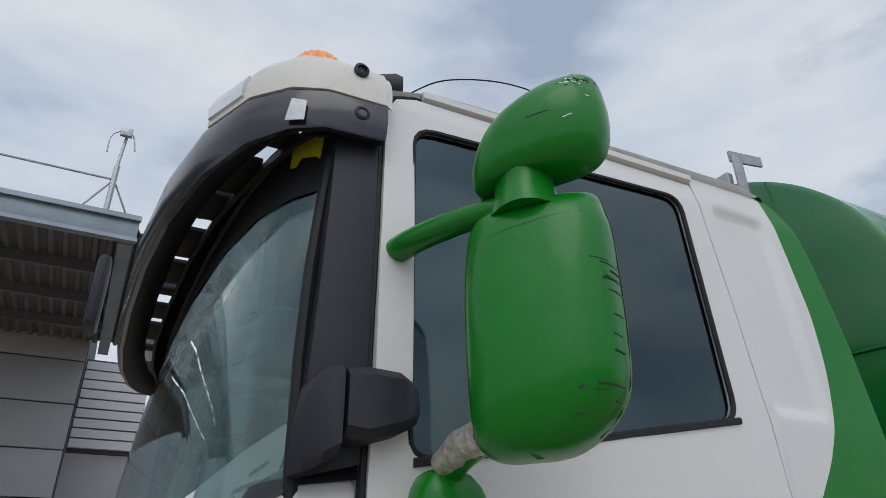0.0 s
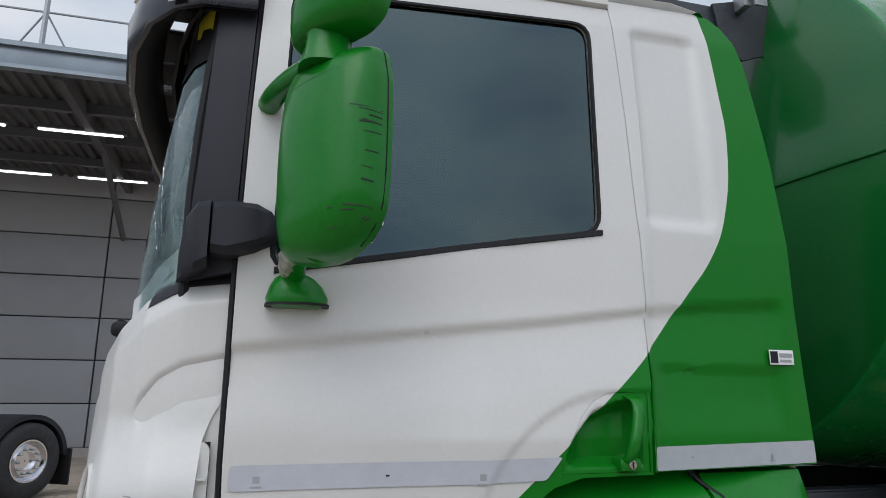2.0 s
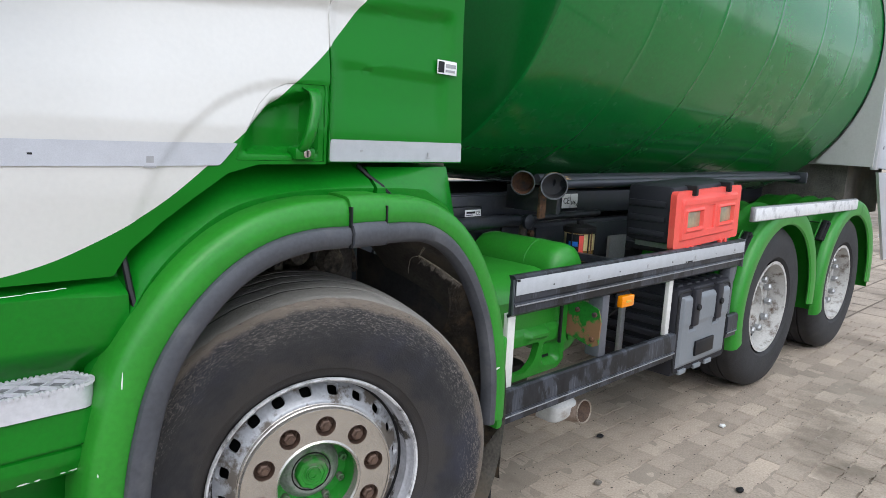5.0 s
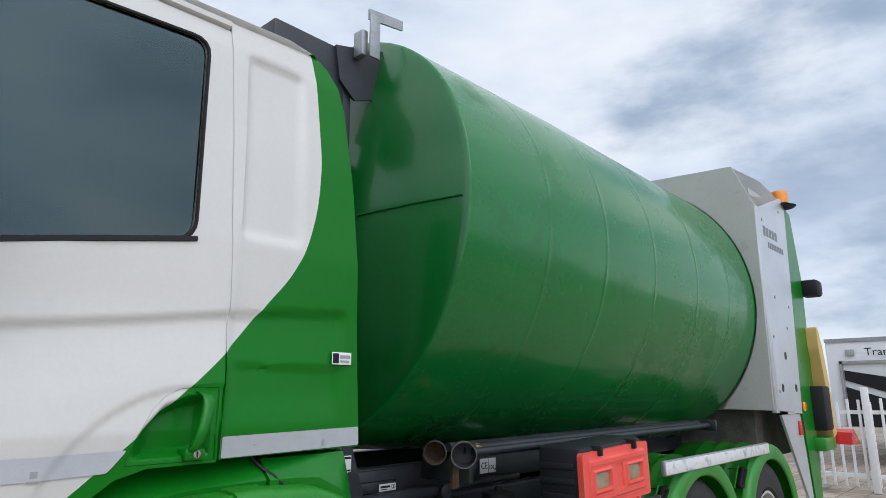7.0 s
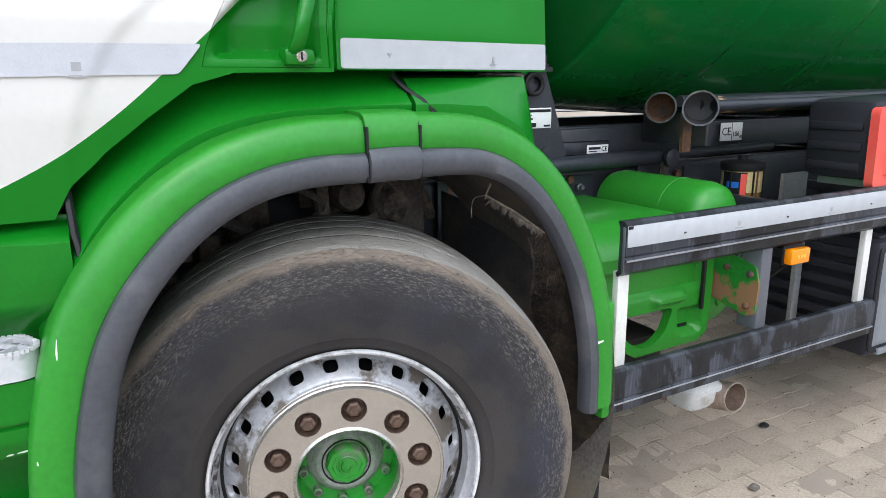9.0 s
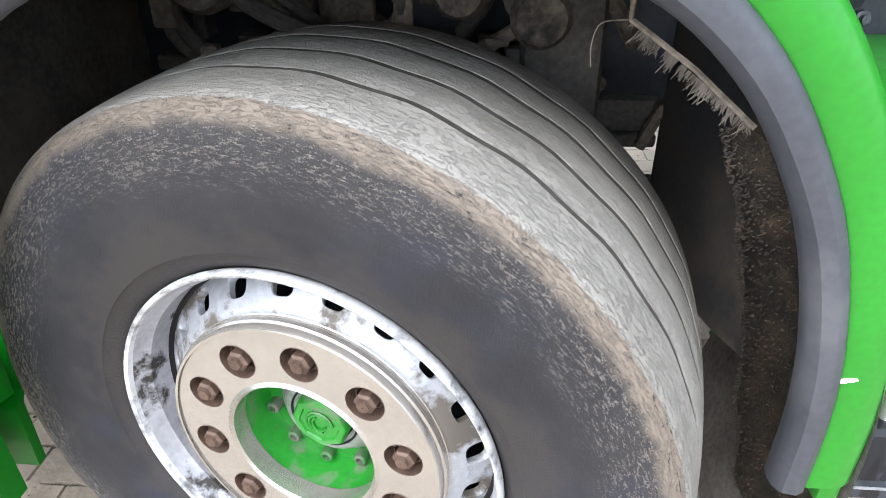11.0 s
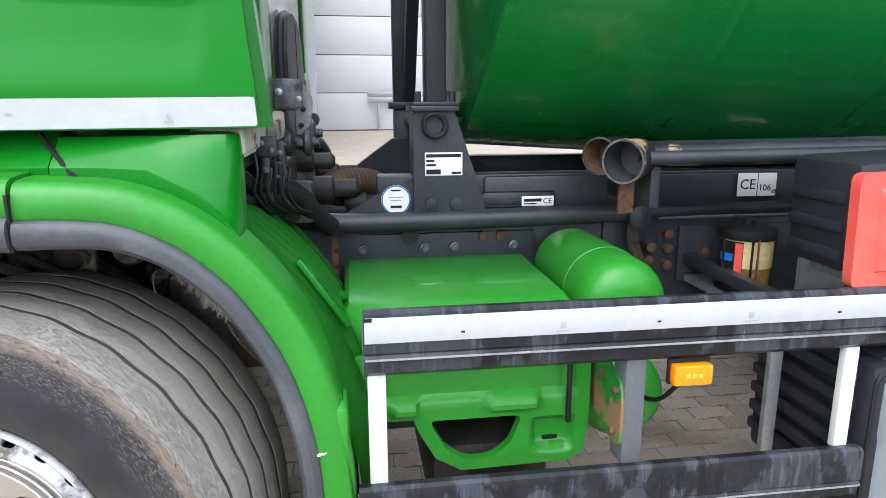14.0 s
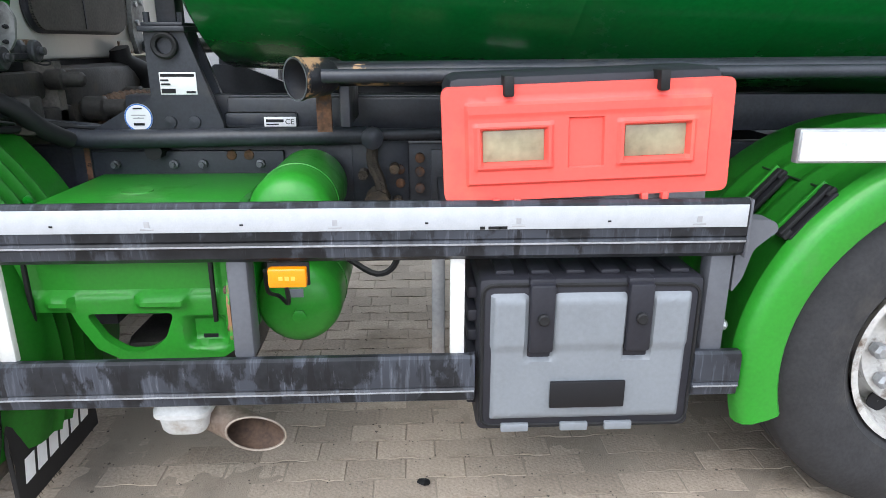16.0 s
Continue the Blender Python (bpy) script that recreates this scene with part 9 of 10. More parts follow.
def slash(bm2, tip, far):
    """Cut the pipe's end aslant so that its mouth looks outwards."""
    d, n = (tip - Vector(ax[2])).normalized(), Vector((0.22, -0.97, 0.06))
    for v in bm2.verts:
        if (v.co - tip).length < far:
            v.co -= d * ((v.co - tip).dot(n) / d.dot(n))


slash(bm, Vector(ax[-1]), 0.052)
mouth = [v.co.copy() for v in list(bm.verts)[-28:]]
part("tail_pipe", bm, surface("burnt_exhaust_steel", (0.27, 0.21, 0.17), 0.6, metal=0.5, var=0.3, scale=14, dirt=(0.10, 0.06, 0.04), dirt_at=0.6), exh, "rusty slash-cut tail pipe")
bm = bmesh.new()
tube(bm, [pipe_line[-3], pipe_line[-2], pipe_line[-1]], [0.001, 0.0455, 0.0455], 28, cap=False)
slash(bm, Vector(ax[-1]), 0.048)
pipe_bore = bm
bm = bmesh.new()
tube(bm, mouth + mouth[:1], 0.0032, 6)
part("pipe_lip", bm, surface("worn_pipe_lip", (0.36, 0.30, 0.25), 0.5, metal=0.5, var=0.2, scale=30), exh)
part("pipe_bore", pipe_bore, surface("sooty_bore", (0.075, 0.045, 0.030), 0.85, var=0.4, scale=20), exh)
bm = bmesh.new()
quad_ring(bm, [rounded_section(1.205, 0.22, 0.075 * k, 0.08 * k, z, p=4) for z, k in ((0.345, 0.72), (0.36, 0.84), (0.40, 0.9), (0.405, 1.05), (0.418, 1.05), (0.425, 0.95), (0.44, 0.9))])
part("water_trap", bm, surface("chalky_light_grey_paint", (0.50, 0.50, 0.49), 0.55, var=0.12, scale=16, dirt=(0.30, 0.25, 0.20), dirt_at=0.6, dirt_scale=9), exh, "galvanised pot beside the tail pipe")
part("silencer", boxes((0.95, 1.30, 0.40, 0.90, 0.30, 0.52), bevel=0.06), OILY, exh)

# ---- red box ----
rbox = sub("extinguisher_box", truck)
TILT = Matrix.Translation((2.25, 0.2, 1.14)) @ Euler((0, radians(-2.2), 0)).to_matrix().to_4x4()


def rb(name, bm2, mat_, label=""):
    bmesh.ops.transform(bm2, matrix=TILT, verts=bm2.verts)
    return part(name, bm2, mat_, rbox, label)


rb("shell", boxes((-0.332, 0.332, -0.055, 0.19, -0.115, 0.160), bevel=0.03), DARKPLAST, "black moulded plastic shell")
for z in (-0.07, 0.0, 0.07):
    rb("shell_rib", boxes((-0.340, -0.325, -0.02, 0.17, z - 0.015, z + 0.015), bevel=0.007), DARKPLAST)


def red_y(x, z):
    y = -0.085
    y += 0.010 * (1 - hump(x, -0.292, 0.292, 0.007) * hump(z, -0.098, 0.098, 0.007))
    y -= 0.004 * hump(z, 0.066, 0.10, 0.006) * hump(x, -0.29, 0.29, 0.01)
    for c in (-0.178, 0.160):
        y -= 0.008 * hump(x, c - 0.095, c + 0.095, 0.008) * hump(z, -0.062, 0.052, 0.008)
        y += 0.020 * hump(x, c - 0.080, c + 0.080, 0.008) * hump(z, -0.048, 0.040, 0.008)
    y += 0.008 * hump(x, -0.050, 0.036, 0.004) * hump(z, -0.062, 0.058, 0.004)
    return y


RED_X = [s2 * v for v in (0.292, 0.285, 0.29, 0.28) for s2 in (-1, 1)] + [c + s2 * v for c in (-0.178, 0.160) for v in (0.095, 0.087, 0.080, 0.072) for s2 in (-1, 1)] + [-0.050, -0.046, 0.032, 0.036]
RED_Z = [-0.098, -0.091, 0.091, 0.098, 0.066, 0.072, 0.094, 0.10, -0.062, -0.054, 0.044, 0.052, -0.048, -0.040, 0.032, 0.040, -0.058, 0.054, 0.058]
rb("red_door", sheet(rounded([(-0.345, -0.135), (0.345, -0.135), (0.345, 0.135), (-0.345, 0.135)], 0.022), red_y, 0.03, step=0.02, cuts=(RED_X, RED_Z)), RED, "faded red plastic door")
for c in (-0.178, 0.160):
    rb("window", boxes((c - 0.073, c + 0.073, -0.0775, -0.073, -0.041, 0.033), bevel=0.002), MURKY, "murky yellowed window")
for x in (-0.19, 0.17):
    rb("latch", boxes((x - 0.012, x + 0.012, -0.096, 0.02, 0.110, 0.158), (x - 0.022, x + 0.022, 0.0, 0.05, 0.138, 0.152), bevel=0.005), BLACK)
for x in (-0.22, -0.17, 0.14, 0.19):
    rb("hinge", boxes((x - 0.008, x + 0.008, -0.088, -0.065, -0.152, -0.13), bevel=0.002), RED)
part("box_carrier", boxes((1.98, 2.56, 0.15, 0.36, 0.985, 1.012)), GALV, rbox)

# grease filter canister
can = sub("oil_filter", truck)
bm = bmesh.new()
lathe(bm, [(0.078, 0.835), (0.080, 0.84), (0.080, 1.0), (0.076, 1.005)], 32, "z", (2.03, 0.72, 0), cap=True)
bowl = part("bowl", bm, FILTERGLASS, can, "clear bowl with amber oil")
bm = bmesh.new()
lathe(bm, [(0.0812, 0.905), (0.0812, 0.992)], 32, "z", (2.03, 0.72, 0))
part("grease_fill", bm, surface("pale_yellow_grease", (0.62, 0.50, 0.24), 0.3, var=0.2, scale=20, coat=0.5), bowl, "pale yellow grease seen through the bowl")
bm = bmesh.new()
lathe(bm, [(0.086, 0.995), (0.090, 1.005), (0.088, 1.025), (0.05, 1.035), (0.02, 1.036), (0.02, 1.055), (0.001, 1.056)], 28, "z", (2.03, 0.72, 0))
part("cover", bm, BLACK, can)
bm = bmesh.new()
lathe(bm, [(0.086, 0.845), (0.088, 0.83), (0.03, 0.825)], 28, "z", (2.03, 0.72, 0), cap=True)
part("bowl_foot", bm, BLACK, can)
rows = []
for k in range(9):
    a = radians(160 + k * 9)
    rows.append([(2.03 + 0.0822 * math.cos(a), 0.72 + 0.0822 * math.sin(a), z) for z in (0.845, 0.99)])
bm = bmesh.new()
quad_ring(bm, rows, close=False)
wrap = part("wrap_label", bm, INK, can, "black and red wrap label")
bm = bmesh.new()
quad_ring(bm, [[(2.03 + 0.0832 * math.cos(radians(a)), 0.72 + 0.0832 * math.sin(radians(a)), z) for z in (0.925, 0.950)] for a in (175, 187, 199, 211)], close=False)
part("label_band", bm, BLUEINK, wrap)
bm = bmesh.new()
quad_ring(bm, [[(2.03 + 0.0832 * math.cos(radians(a)), 0.72 + 0.0832 * math.sin(radians(a)), z) for z in (0.848, 0.985)] for a in (215, 220, 226, 231)], close=False)
part("label_band", bm, RED, wrap)
for a in (188, 262, 320, 250):
    bm = bmesh.new()
    tube(bm, [(2.03 + 0.085 * math.cos(radians(a)), 0.72 + 0.085 * math.sin(radians(a)), z) for z in (0.83, 1.01)], 0.004, 6)
    part("tie_rod", bm, RUST if a == 262 else BLACK, can)
part("filter_bracket", boxes((1.93, 2.13, 0.66, 0.92, 0.80, 0.822), (2.14, 2.30, 0.60, 0.616, 0.80, 0.98)), GALV, can)

# ---- grey storage case ----
case = sub("storage_case", truck)
part("case_body", boxes((1.995, 2.575, 0.112, 0.56, 0.364, 0.80), bevel=0.02), DARKPLAST, case, "black moulded case body")
for k in range(6):
    x = 2.04 + k * 0.09
    part("top_rib", boxes((x, x + 0.05, 0.14, 0.52, 0.796, 0.812), bevel=0.006), DARKPLAST, case)


for k in range(6):
    z = 0.43 + k * 0.06
    part("side_rib", boxes((1.972, 1.998, 0.15 + 0.01 * (k % 2), 0.54, z, z + 0.032), bevel=0.005), DARKPLAST, case)


def lid_y(x, z):
    e = min(hump(x, 2.012, 2.556, 0.03), hump(z, 0.385, 0.775, 0.03))
    y = 0.128 - 0.034 * ease(e)
    y += 0.006 * ease((0.612 - z + 0.01 * math.sin((x - 2.0) * 5.4)) / 0.008)
    for c in (2.155, 2.405):
        y += 0.016 * hump(x, c - 0.038, c + 0.038, 0.008) * ease((z - 0.575) / 0.012)
    return y


bm = bmesh.new()
lip = [(x, 0.114, z) for x, z in rounded([(2.006, 0.382), (2.562, 0.378), (2.562, 0.778), (2.006, 0.782)], 0.034)]
tube(bm, lip + lip[:2], 0.006, 6, cap=False)
part("lid_gap", bm, BLACK, case)
part("case_lid", sheet(rounded([(2.012, 0.388), (2.556, 0.384), (2.556, 0.772), (2.012, 0.776)], 0.03), lid_y, 0.03, step=0.011), CASE, case, "grey plastic case lid")
for c in (2.155, 2.405):
    lt = part("case_latch", boxes((c - 0.032, c + 0.032, 0.086, 0.13, 0.605, 0.79), (c - 0.034, c + 0.034, 0.10, 0.16, 0.775, 0.802), bevel=0.008), DARKPLAST, case, "black strap latch")
    bm = bmesh.new()
    lathe(bm, [(0.016, 0.09), (0.016, 0.076), (0.012, 0.073), (0.001, 0.074)], 8, "y", (c + 0.002, 0, 0.70))
    part("latch_knob", bm, BLACK, lt)
part("case_badge", boxes((2.185, 2.382, 0.088, 0.098, 0.445, 0.520), bevel=0.002), INK, case, "blank black badge panel")
for x in (2.06, 2.22, 2.34):
    part("case_hinge", boxes((x, x + 0.075, 0.102, 0.120, 0.366, 0.390), bevel=0.004), CASE, case)

# ---- drum ----
drum = sub("drum", truck)
X0, Z0, Z1, LEN = 1.214, 2.40, 2.28, 3.64


def drum_ring(s, r, n=128):
    """A ring of the drum, leaning a little, lower side forward."""
    f = max(0.0, min(1.0, s / LEN))
    zc, lean = Z0 + (Z1 - Z0) * f, math.tan(radians(4 - 2 * f))
    return [(X0 + s + lean * r * math.sin(a), CY + r * math.cos(a), zc + r * math.sin(a)) for a in [2 * math.pi * k / n for k in range(n)]]


bm = bmesh.new()
rings = [drum_ring(0, 1.105), drum_ring(0.004, 1.122), drum_ring(0.012, 1.13)]
wide = lambda s: float(np.interp(s, (0, 1.2, LEN), (1.13, 1.165, 1.195)))
for s in (0.62, 1.18, 1.79, 2.45, 3.05):
    for ds, dr in ((-0.03, 0.0), (-0.006, 0.0), (-0.003, 0.0003), (0.003, 0.0003), (0.006, 0.0), (0.03, 0.0)):
        rings.append(drum_ring(s + ds, wide(s + ds) + dr + (-0.0006 if abs(ds) < 0.02 and dr == 0 else 0)))
rings.append(drum_ring(LEN, 1.195))
quad_ring(bm, rings, True, False)
part("drum_shell", bm, DRUM_GREEN, drum, "dark glossy green drum shell with weld rings")
bm = bmesh.new()
quad_ring(bm, [drum_ring(s, r) for s, r in ((0.004, 1.121), (-0.01, 1.10), (-0.06, 0.85), (-0.10, 0.5), (-0.12, 0.2), (-0.12, 0.01))], True, False)
part("drum_front", bm, DRUM_END, drum, "glossy green drum end plate with weld seam")
for a in (180, 90, 270):
    bm = bmesh.new()
    tube(bm, [Vector(drum_ring(s, r, 360)[a]) - Vector((0.004, 0, 0)) for s, r in ((-0.010, 1.10), (-0.06, 0.85), (-0.10, 0.5))], 0.005, 6)
    part("weld_seam", bm, DRUM_END, drum)
# top bracket between cab and drum
tb = sub("top_bracket", truck)
bm = bmesh.new()
prism(bm, [(0.95, 3.26), (1.22, 3.33), (1.42, 3.42), (1.40, 3.22), (1.22, 3.05), (1.08, 3.0), (0.98, 3.08)], "y", 0.86, 0.874)
part("arm_plate", bm, CHASSIS, tb)
part("arm_box", boxes((0.60, 1.02, 0.874, 1.1, 2.95, 3.26), bevel=0.01), CHASSIS, tb)
part("angle_iron", boxes((1.09, 1.155, 0.76, 0.772, 3.22, 3.46), bevel=0.002), GALV, tb, "bare angle iron bracket")
bm = bmesh.new()
prism(bm, [(1.09, 3.43), (1.09, 3.49), (1.33, 3.525), (1.33, 3.47)], "y", 0.772, 0.784)
part("angle_iron", bm, GALV, tb)
part("clamp", boxes((1.06, 1.10, 0.79, 0.86, 3.23, 3.37), bevel=0.006), GALV, tb)

# ---- rear body ----
hop = sub("tail_body", truck)
XB = 4.85
bm = bmesh.new()
RC = 1.205
hole = []
for k in range(61):
    a = radians(-42 + k * 264 / 60)
    hole.append((CY + RC * math.cos(a), 2.275 + RC * math.sin(a)))
hole = [p for p in hole if p[1] > 1.41]
poly = [(2.60, 1.40)] + [(2.62, 3.11), (2.465, 3.49), (1.35, 3.54), (0.235, 3.49), (0.08, 3.11), (0.10, 1.40)] + [(0.49, 1.41)] + hole[::-1] + [(2.21, 1.41)]
vs = [bm.verts.new((XB, y, z)) for y, z in poly]
bm.edges.index_update()
ed = [bm.edges.new((vs[i], vs[(i + 1) % len(vs)])) for i in range(len(vs))]
bmesh.ops.triangle_fill(bm, use_beauty=True, use_dissolve=False, edges=ed, normal=(-1, 0, 0))
r = bmesh.ops.extrude_face_region(bm, geom=bm.faces[:])
bmesh.ops.translate(bm, vec=(0.03, 0, 0), verts=[g for g in r["geom"] if isinstance(g, bmesh.types.BMVert)])
part("front_frame", bm, GREYPANEL, hop, "light grey front frame round the drum")
bm = bmesh.new()
prism(bm, [(4.95, 1.40), (5.62, 1.36), (5.82, 3.28), (5.72, 3.36), (4.95, 3.11)], "y", 0.085, 0.11)
part("side_panel", bm, SHEETM, hop, "bare sheet metal side panel")
part("panel_edge", boxes((4.87, 4.955, 0.08, 0.12, 1.38, 3.12), bevel=0.006), SHEETM, hop)
bm = bmesh.new()
quad_ring(bm, [[(4.88, 0.09, 3.10), (4.88, 0.24, 3.49), (4.88, 1.35, 3.54), (4.88, 2.46, 3.49), (4.88, 2.61, 3.1)], [(5.75, 0.09, 3.33), (5.70, 0.24, 3.56), (5.65, 1.35, 3.6), (5.70, 2.46, 3.56), (5.75, 2.61, 3.33)]], close=False)
bmesh.ops.solidify(bm, geom=bm.faces[:], thickness=0.02)
part("roof_panel", bm, GREYPANEL, hop)
bm = bmesh.new()
prism(bm, [(5.64, 1.36), (5.76, 0.62), (6.0, 0.62), (6.12, 1.6), (6.18, 2.6), (6.02, 3.25), (5.84, 3.30)], "y", 0.09, 0.14)
part("rear_post", bm, GREEN, hop, "green rear side post")
part("tail_core", boxes((4.95, 6.0, 0.14, 2.56, 1.40, 3.3)), GREYPANEL, hop)
# the block under the tail is dark in colour for the shadow there
part("tail_underside", boxes((5.0, 6.0, 0.30, 2.40, 1.0, 1.40)), LINER, hop)
bm = bmesh.new()
prism(bm, [(5.05, 1.36), (5.60, 1.36), (5.74, 0.62), (5.62, 0.62)], "y", 0.10, 0.12)
part("lower_panel", bm, SHEETM, hop)
for x, z in ((5.05, 3.02), (5.60, 3.20), (5.02, 2.0), (5.02, 1.55), (5.45, 2.1), (5.18, 2.35), (5.58, 2.3)):
    bm = bmesh.new()
    lathe(bm, [(0.014, 0.086), (0.014, 0.080), (0.001, 0.079)], 8, "y", (x, 0, z))
    part("rivet", bm, GREYINK, hop)
for x, z in ((5.12, 1.58), (5.52, 1.58), (5.30, 1.85)):
    bm = bmesh.new()
    lathe(bm, [(0.035, 0.0855), (0.035, 0.0845), (0.001, 0.0845)], 16, "y", (x, 0, z))
    part("hand_hole", bm, INK, hop)
for row in ([(5.06, 5.12, 2.88, 2.97)] + [(5.14 + k * 0.085, 5.20 + k * 0.085, 2.885, 2.965) for k in range(4)], [(5.16 + k * 0.052, 5.195 + k * 0.052, 2.785, 2.84) for k in range(9)]):
    part("maker_plate", boxes(*[(a, b, 0.083, 0.086, c, d) for a, b, c, d in row]), CASE, hop, "row of small dark emblem bars")
part("orange_marker", boxes((5.66, 5.76, 0.075, 0.09, 1.38, 1.46), bevel=0.008), AMBER, hop)
part("red_reflector", boxes((5.50, 5.60, 0.085, 0.099, 1.18, 1.30), bevel=0.006), REDLENS, hop)
bm = bmesh.new()
lathe(bm, [(0.13, 3.30), (0.14, 3.31), (0.07, 3.33), (0.085, 3.335)], 24, "z", (5.85, 0.12, 0), cap=True)
part("beacon_foot", bm, BLACK, hop)
bm = bmesh.new()
lathe(bm, [(0.075, 3.335), (0.078, 3.42), (0.070, 3.46), (0.001, 3.48)], 24, "z", (5.85, 0.12, 0))
part("beacon_dome", bm, AMBER, hop, "amber tail beacon")
part("work_lamp", boxes((6.15, 6.35, -0.05, 0.12, 2.46, 2.62), bevel=0.03), BLACK, hop, "black work lamp on the tail")
bm = bmesh.new()
prism(bm, rounded([(6.10, 2.16), (6.17, 2.13), (6.26, 1.95), (6.35, 1.62), (6.42, 1.16), (6.27, 1.12), (6.22, 1.50), (6.15, 1.80), (6.10, 1.95)], 0.03), "y", 0.0, 0.16)
part("yellow_guard", bm, YELLOWBIN, hop, "yellow plastic tail guard")
bm = bmesh.new()
prism(bm, [(6.40, 1.06), (6.44, 1.17), (6.52, 1.20), (6.74, 1.08), (6.74, 1.05)], "y", -0.12, 0.10)
part("red_cone_lamp", bm, REDLENS, hop)
part("tail_box", boxes((6.0, 6.24, -0.02, 0.15, 1.2, 1.6), bevel=0.02), BLACK, hop)
part("tail_light", boxes((5.95, 6.35, 0.0, 0.14, 1.02, 1.14), bevel=0.02), LIGHT_GREEN, hop)

# ---- rear axles ----
def rear_fender(xc, nm):
    f = sub("rear_fender", truck)
    bm2 = bmesh.new()
    rows2 = []
    for k in range(45):
        s = radians(192 - k * 4.6)
        x, z = xc + 0.63 * math.cos(s), 0.53 + 0.61 * math.sin(s)
        rows2.append([(x + e * math.cos(s), 0.120 + j * 0.0215, z + e * math.sin(s)) for j, e in [(j, -0.03 if j == 0 else -0.008 if j == 1 else 0.016 if j in (9, 10, 15, 16, 21, 22) else 0.0) for j in range(31)]])
    quad_ring(bm2, rows2, close=False)
    bmesh.ops.solidify(bm2, geom=bm2.faces[:], thickness=0.015)
    sk = part("fender_skin", bm2, LIGHT_GREEN, f, "bright green rear wheel fender")
    bm2 = bmesh.new()
    rings2 = []
    for k in range(45):
        s = radians(196 - k * 4.6)
        c, sn = math.cos(s), math.sin(s)
        rings2.append([(xc + rr * c, yy, 0.53 + (rr - 0.02) * sn) for rr, yy in ((0.648, 0.165), (0.645, 0.140), (0.634, 0.120), (0.612, 0.109), (0.565, 0.109), (0.536, 0.114), (0.527, 0.124), (0.535, 0.134), (0.58, 0.126))])
    quad_ring(bm2, rings2)
    part("fender_edge", bm2, LIGHT_GREEN, f)
    x, z = xc + 0.648 * math.cos(radians(139)), 0.53 + 0.628 * math.sin(radians(139))
    for yy in (0.185, 0.415):
        turn = Matrix.Translation((x, yy, z)) @ Euler((0, radians(90 - 139), 0)).to_matrix().to_4x4()
        bm2 = bmesh.new()
        box(bm2, -0.080, 0.080, -0.030, 0.030, -0.012, 0.002, bevel=0.004, m=turn)
        part("clip_pocket", bm2, INK, f)
        bm2 = bmesh.new()
        box(bm2, -0.085, 0.085, -0.011, 0.011, 0.004, 0.018, bevel=0.004, m=turn)
        box(bm2, -0.088, -0.060, -0.022, 0.022, -0.002, 0.012, bevel=0.003, m=turn)
        box(bm2, 0.060, 0.088, -0.022, 0.022, -0.002, 0.012, bevel=0.003, m=turn)
        part("fender_clip", bm2, BLACK, f, "black strap clip")
        bm2 = bmesh.new()
        box(bm2, -0.095, 0.095, 0.031, 0.041, -0.006, 0.012, bevel=0.004, m=turn)
        part("clip_ridge", bm2, LIGHT_GREEN, f)
    pts = [(xc + 0.634 * math.cos(radians(131)), 0.145 + q * 0.06, 0.53 + 0.614 * math.sin(radians(131))) for q in range(8)]
    bm2 = bmesh.new()
    tube(bm2, pts, 0.0035, 6)
    part("fender_seam", bm2, SCRATCH, f)
    return f


WHITERIM = surface("chipped_white_rim", (0.46, 0.45, 0.43), 0.5, var=0.14, scale=12, dirt=(0.10, 0.07, 0.05), dirt_at=0.58, dirt_scale=14)
for xc in (3.34, 4.70):
    rear_fender(xc, True)
    w = sub("rear_wheel", truck)
    w["label"] = "black rear twin wheel with chipped white rim"
    road_wheel(w, (xc, 0.175, 0.515), 0.515, 0.30, -1, 0.285, WHITERIM, 56, 0.13)
    for k in range(8):
        a = k * math.pi / 4 + 0.3
        bm = bmesh.new()
        lathe(bm, [(0.034, 0.290), (0.034, 0.284), (0.001, 0.284)], 16, "y", (xc + 0.215 * math.cos(a), 0, 0.515 + 0.215 * math.sin(a)))
        part("vent_hole", bm, INK, w)
    w = sub("rear_wheel", truck)
    road_wheel(w, (xc, 0.50, 0.515), 0.515, 0.30, -1, 0.285, WHITERIM, 32)
    w = sub("rear_wheel", truck)
    road_wheel(w, (xc, 2.52, 0.515), 0.515, 0.60, 1, 0.285, WHITERIM, 32)
    bm = bmesh.new()
    tube(bm, [(xc, 0.5, 0.515), (xc, 2.2, 0.515)], 0.09, 12)
    part("rear_axle", bm, LINER, truck)
bm = bmesh.new()
part("fender_tape", boxes((2.755, 4.62, 0.098, 0.104, 1.092, 1.160), bevel=0.001), surface("torn_reflective_tape", (0.70, 0.70, 0.71), 0.4, var=0.1, scale=9, dirt=(0.34, 0.34, 0.35), dirt_at=0.58, dirt_scale=9), truck, "torn white reflective tape on rear fenders")
part("fender_strip", boxes((2.75, 4.63, 0.104, 0.130, 1.085, 1.168), bevel=0.006), GALV, truck)
part("underbody", boxes((1.3, 6.0, 1.02, 1.68, 0.55, 0.80)), LINER, truck)

# ---- small litter on the ground ----
random.seed(5)
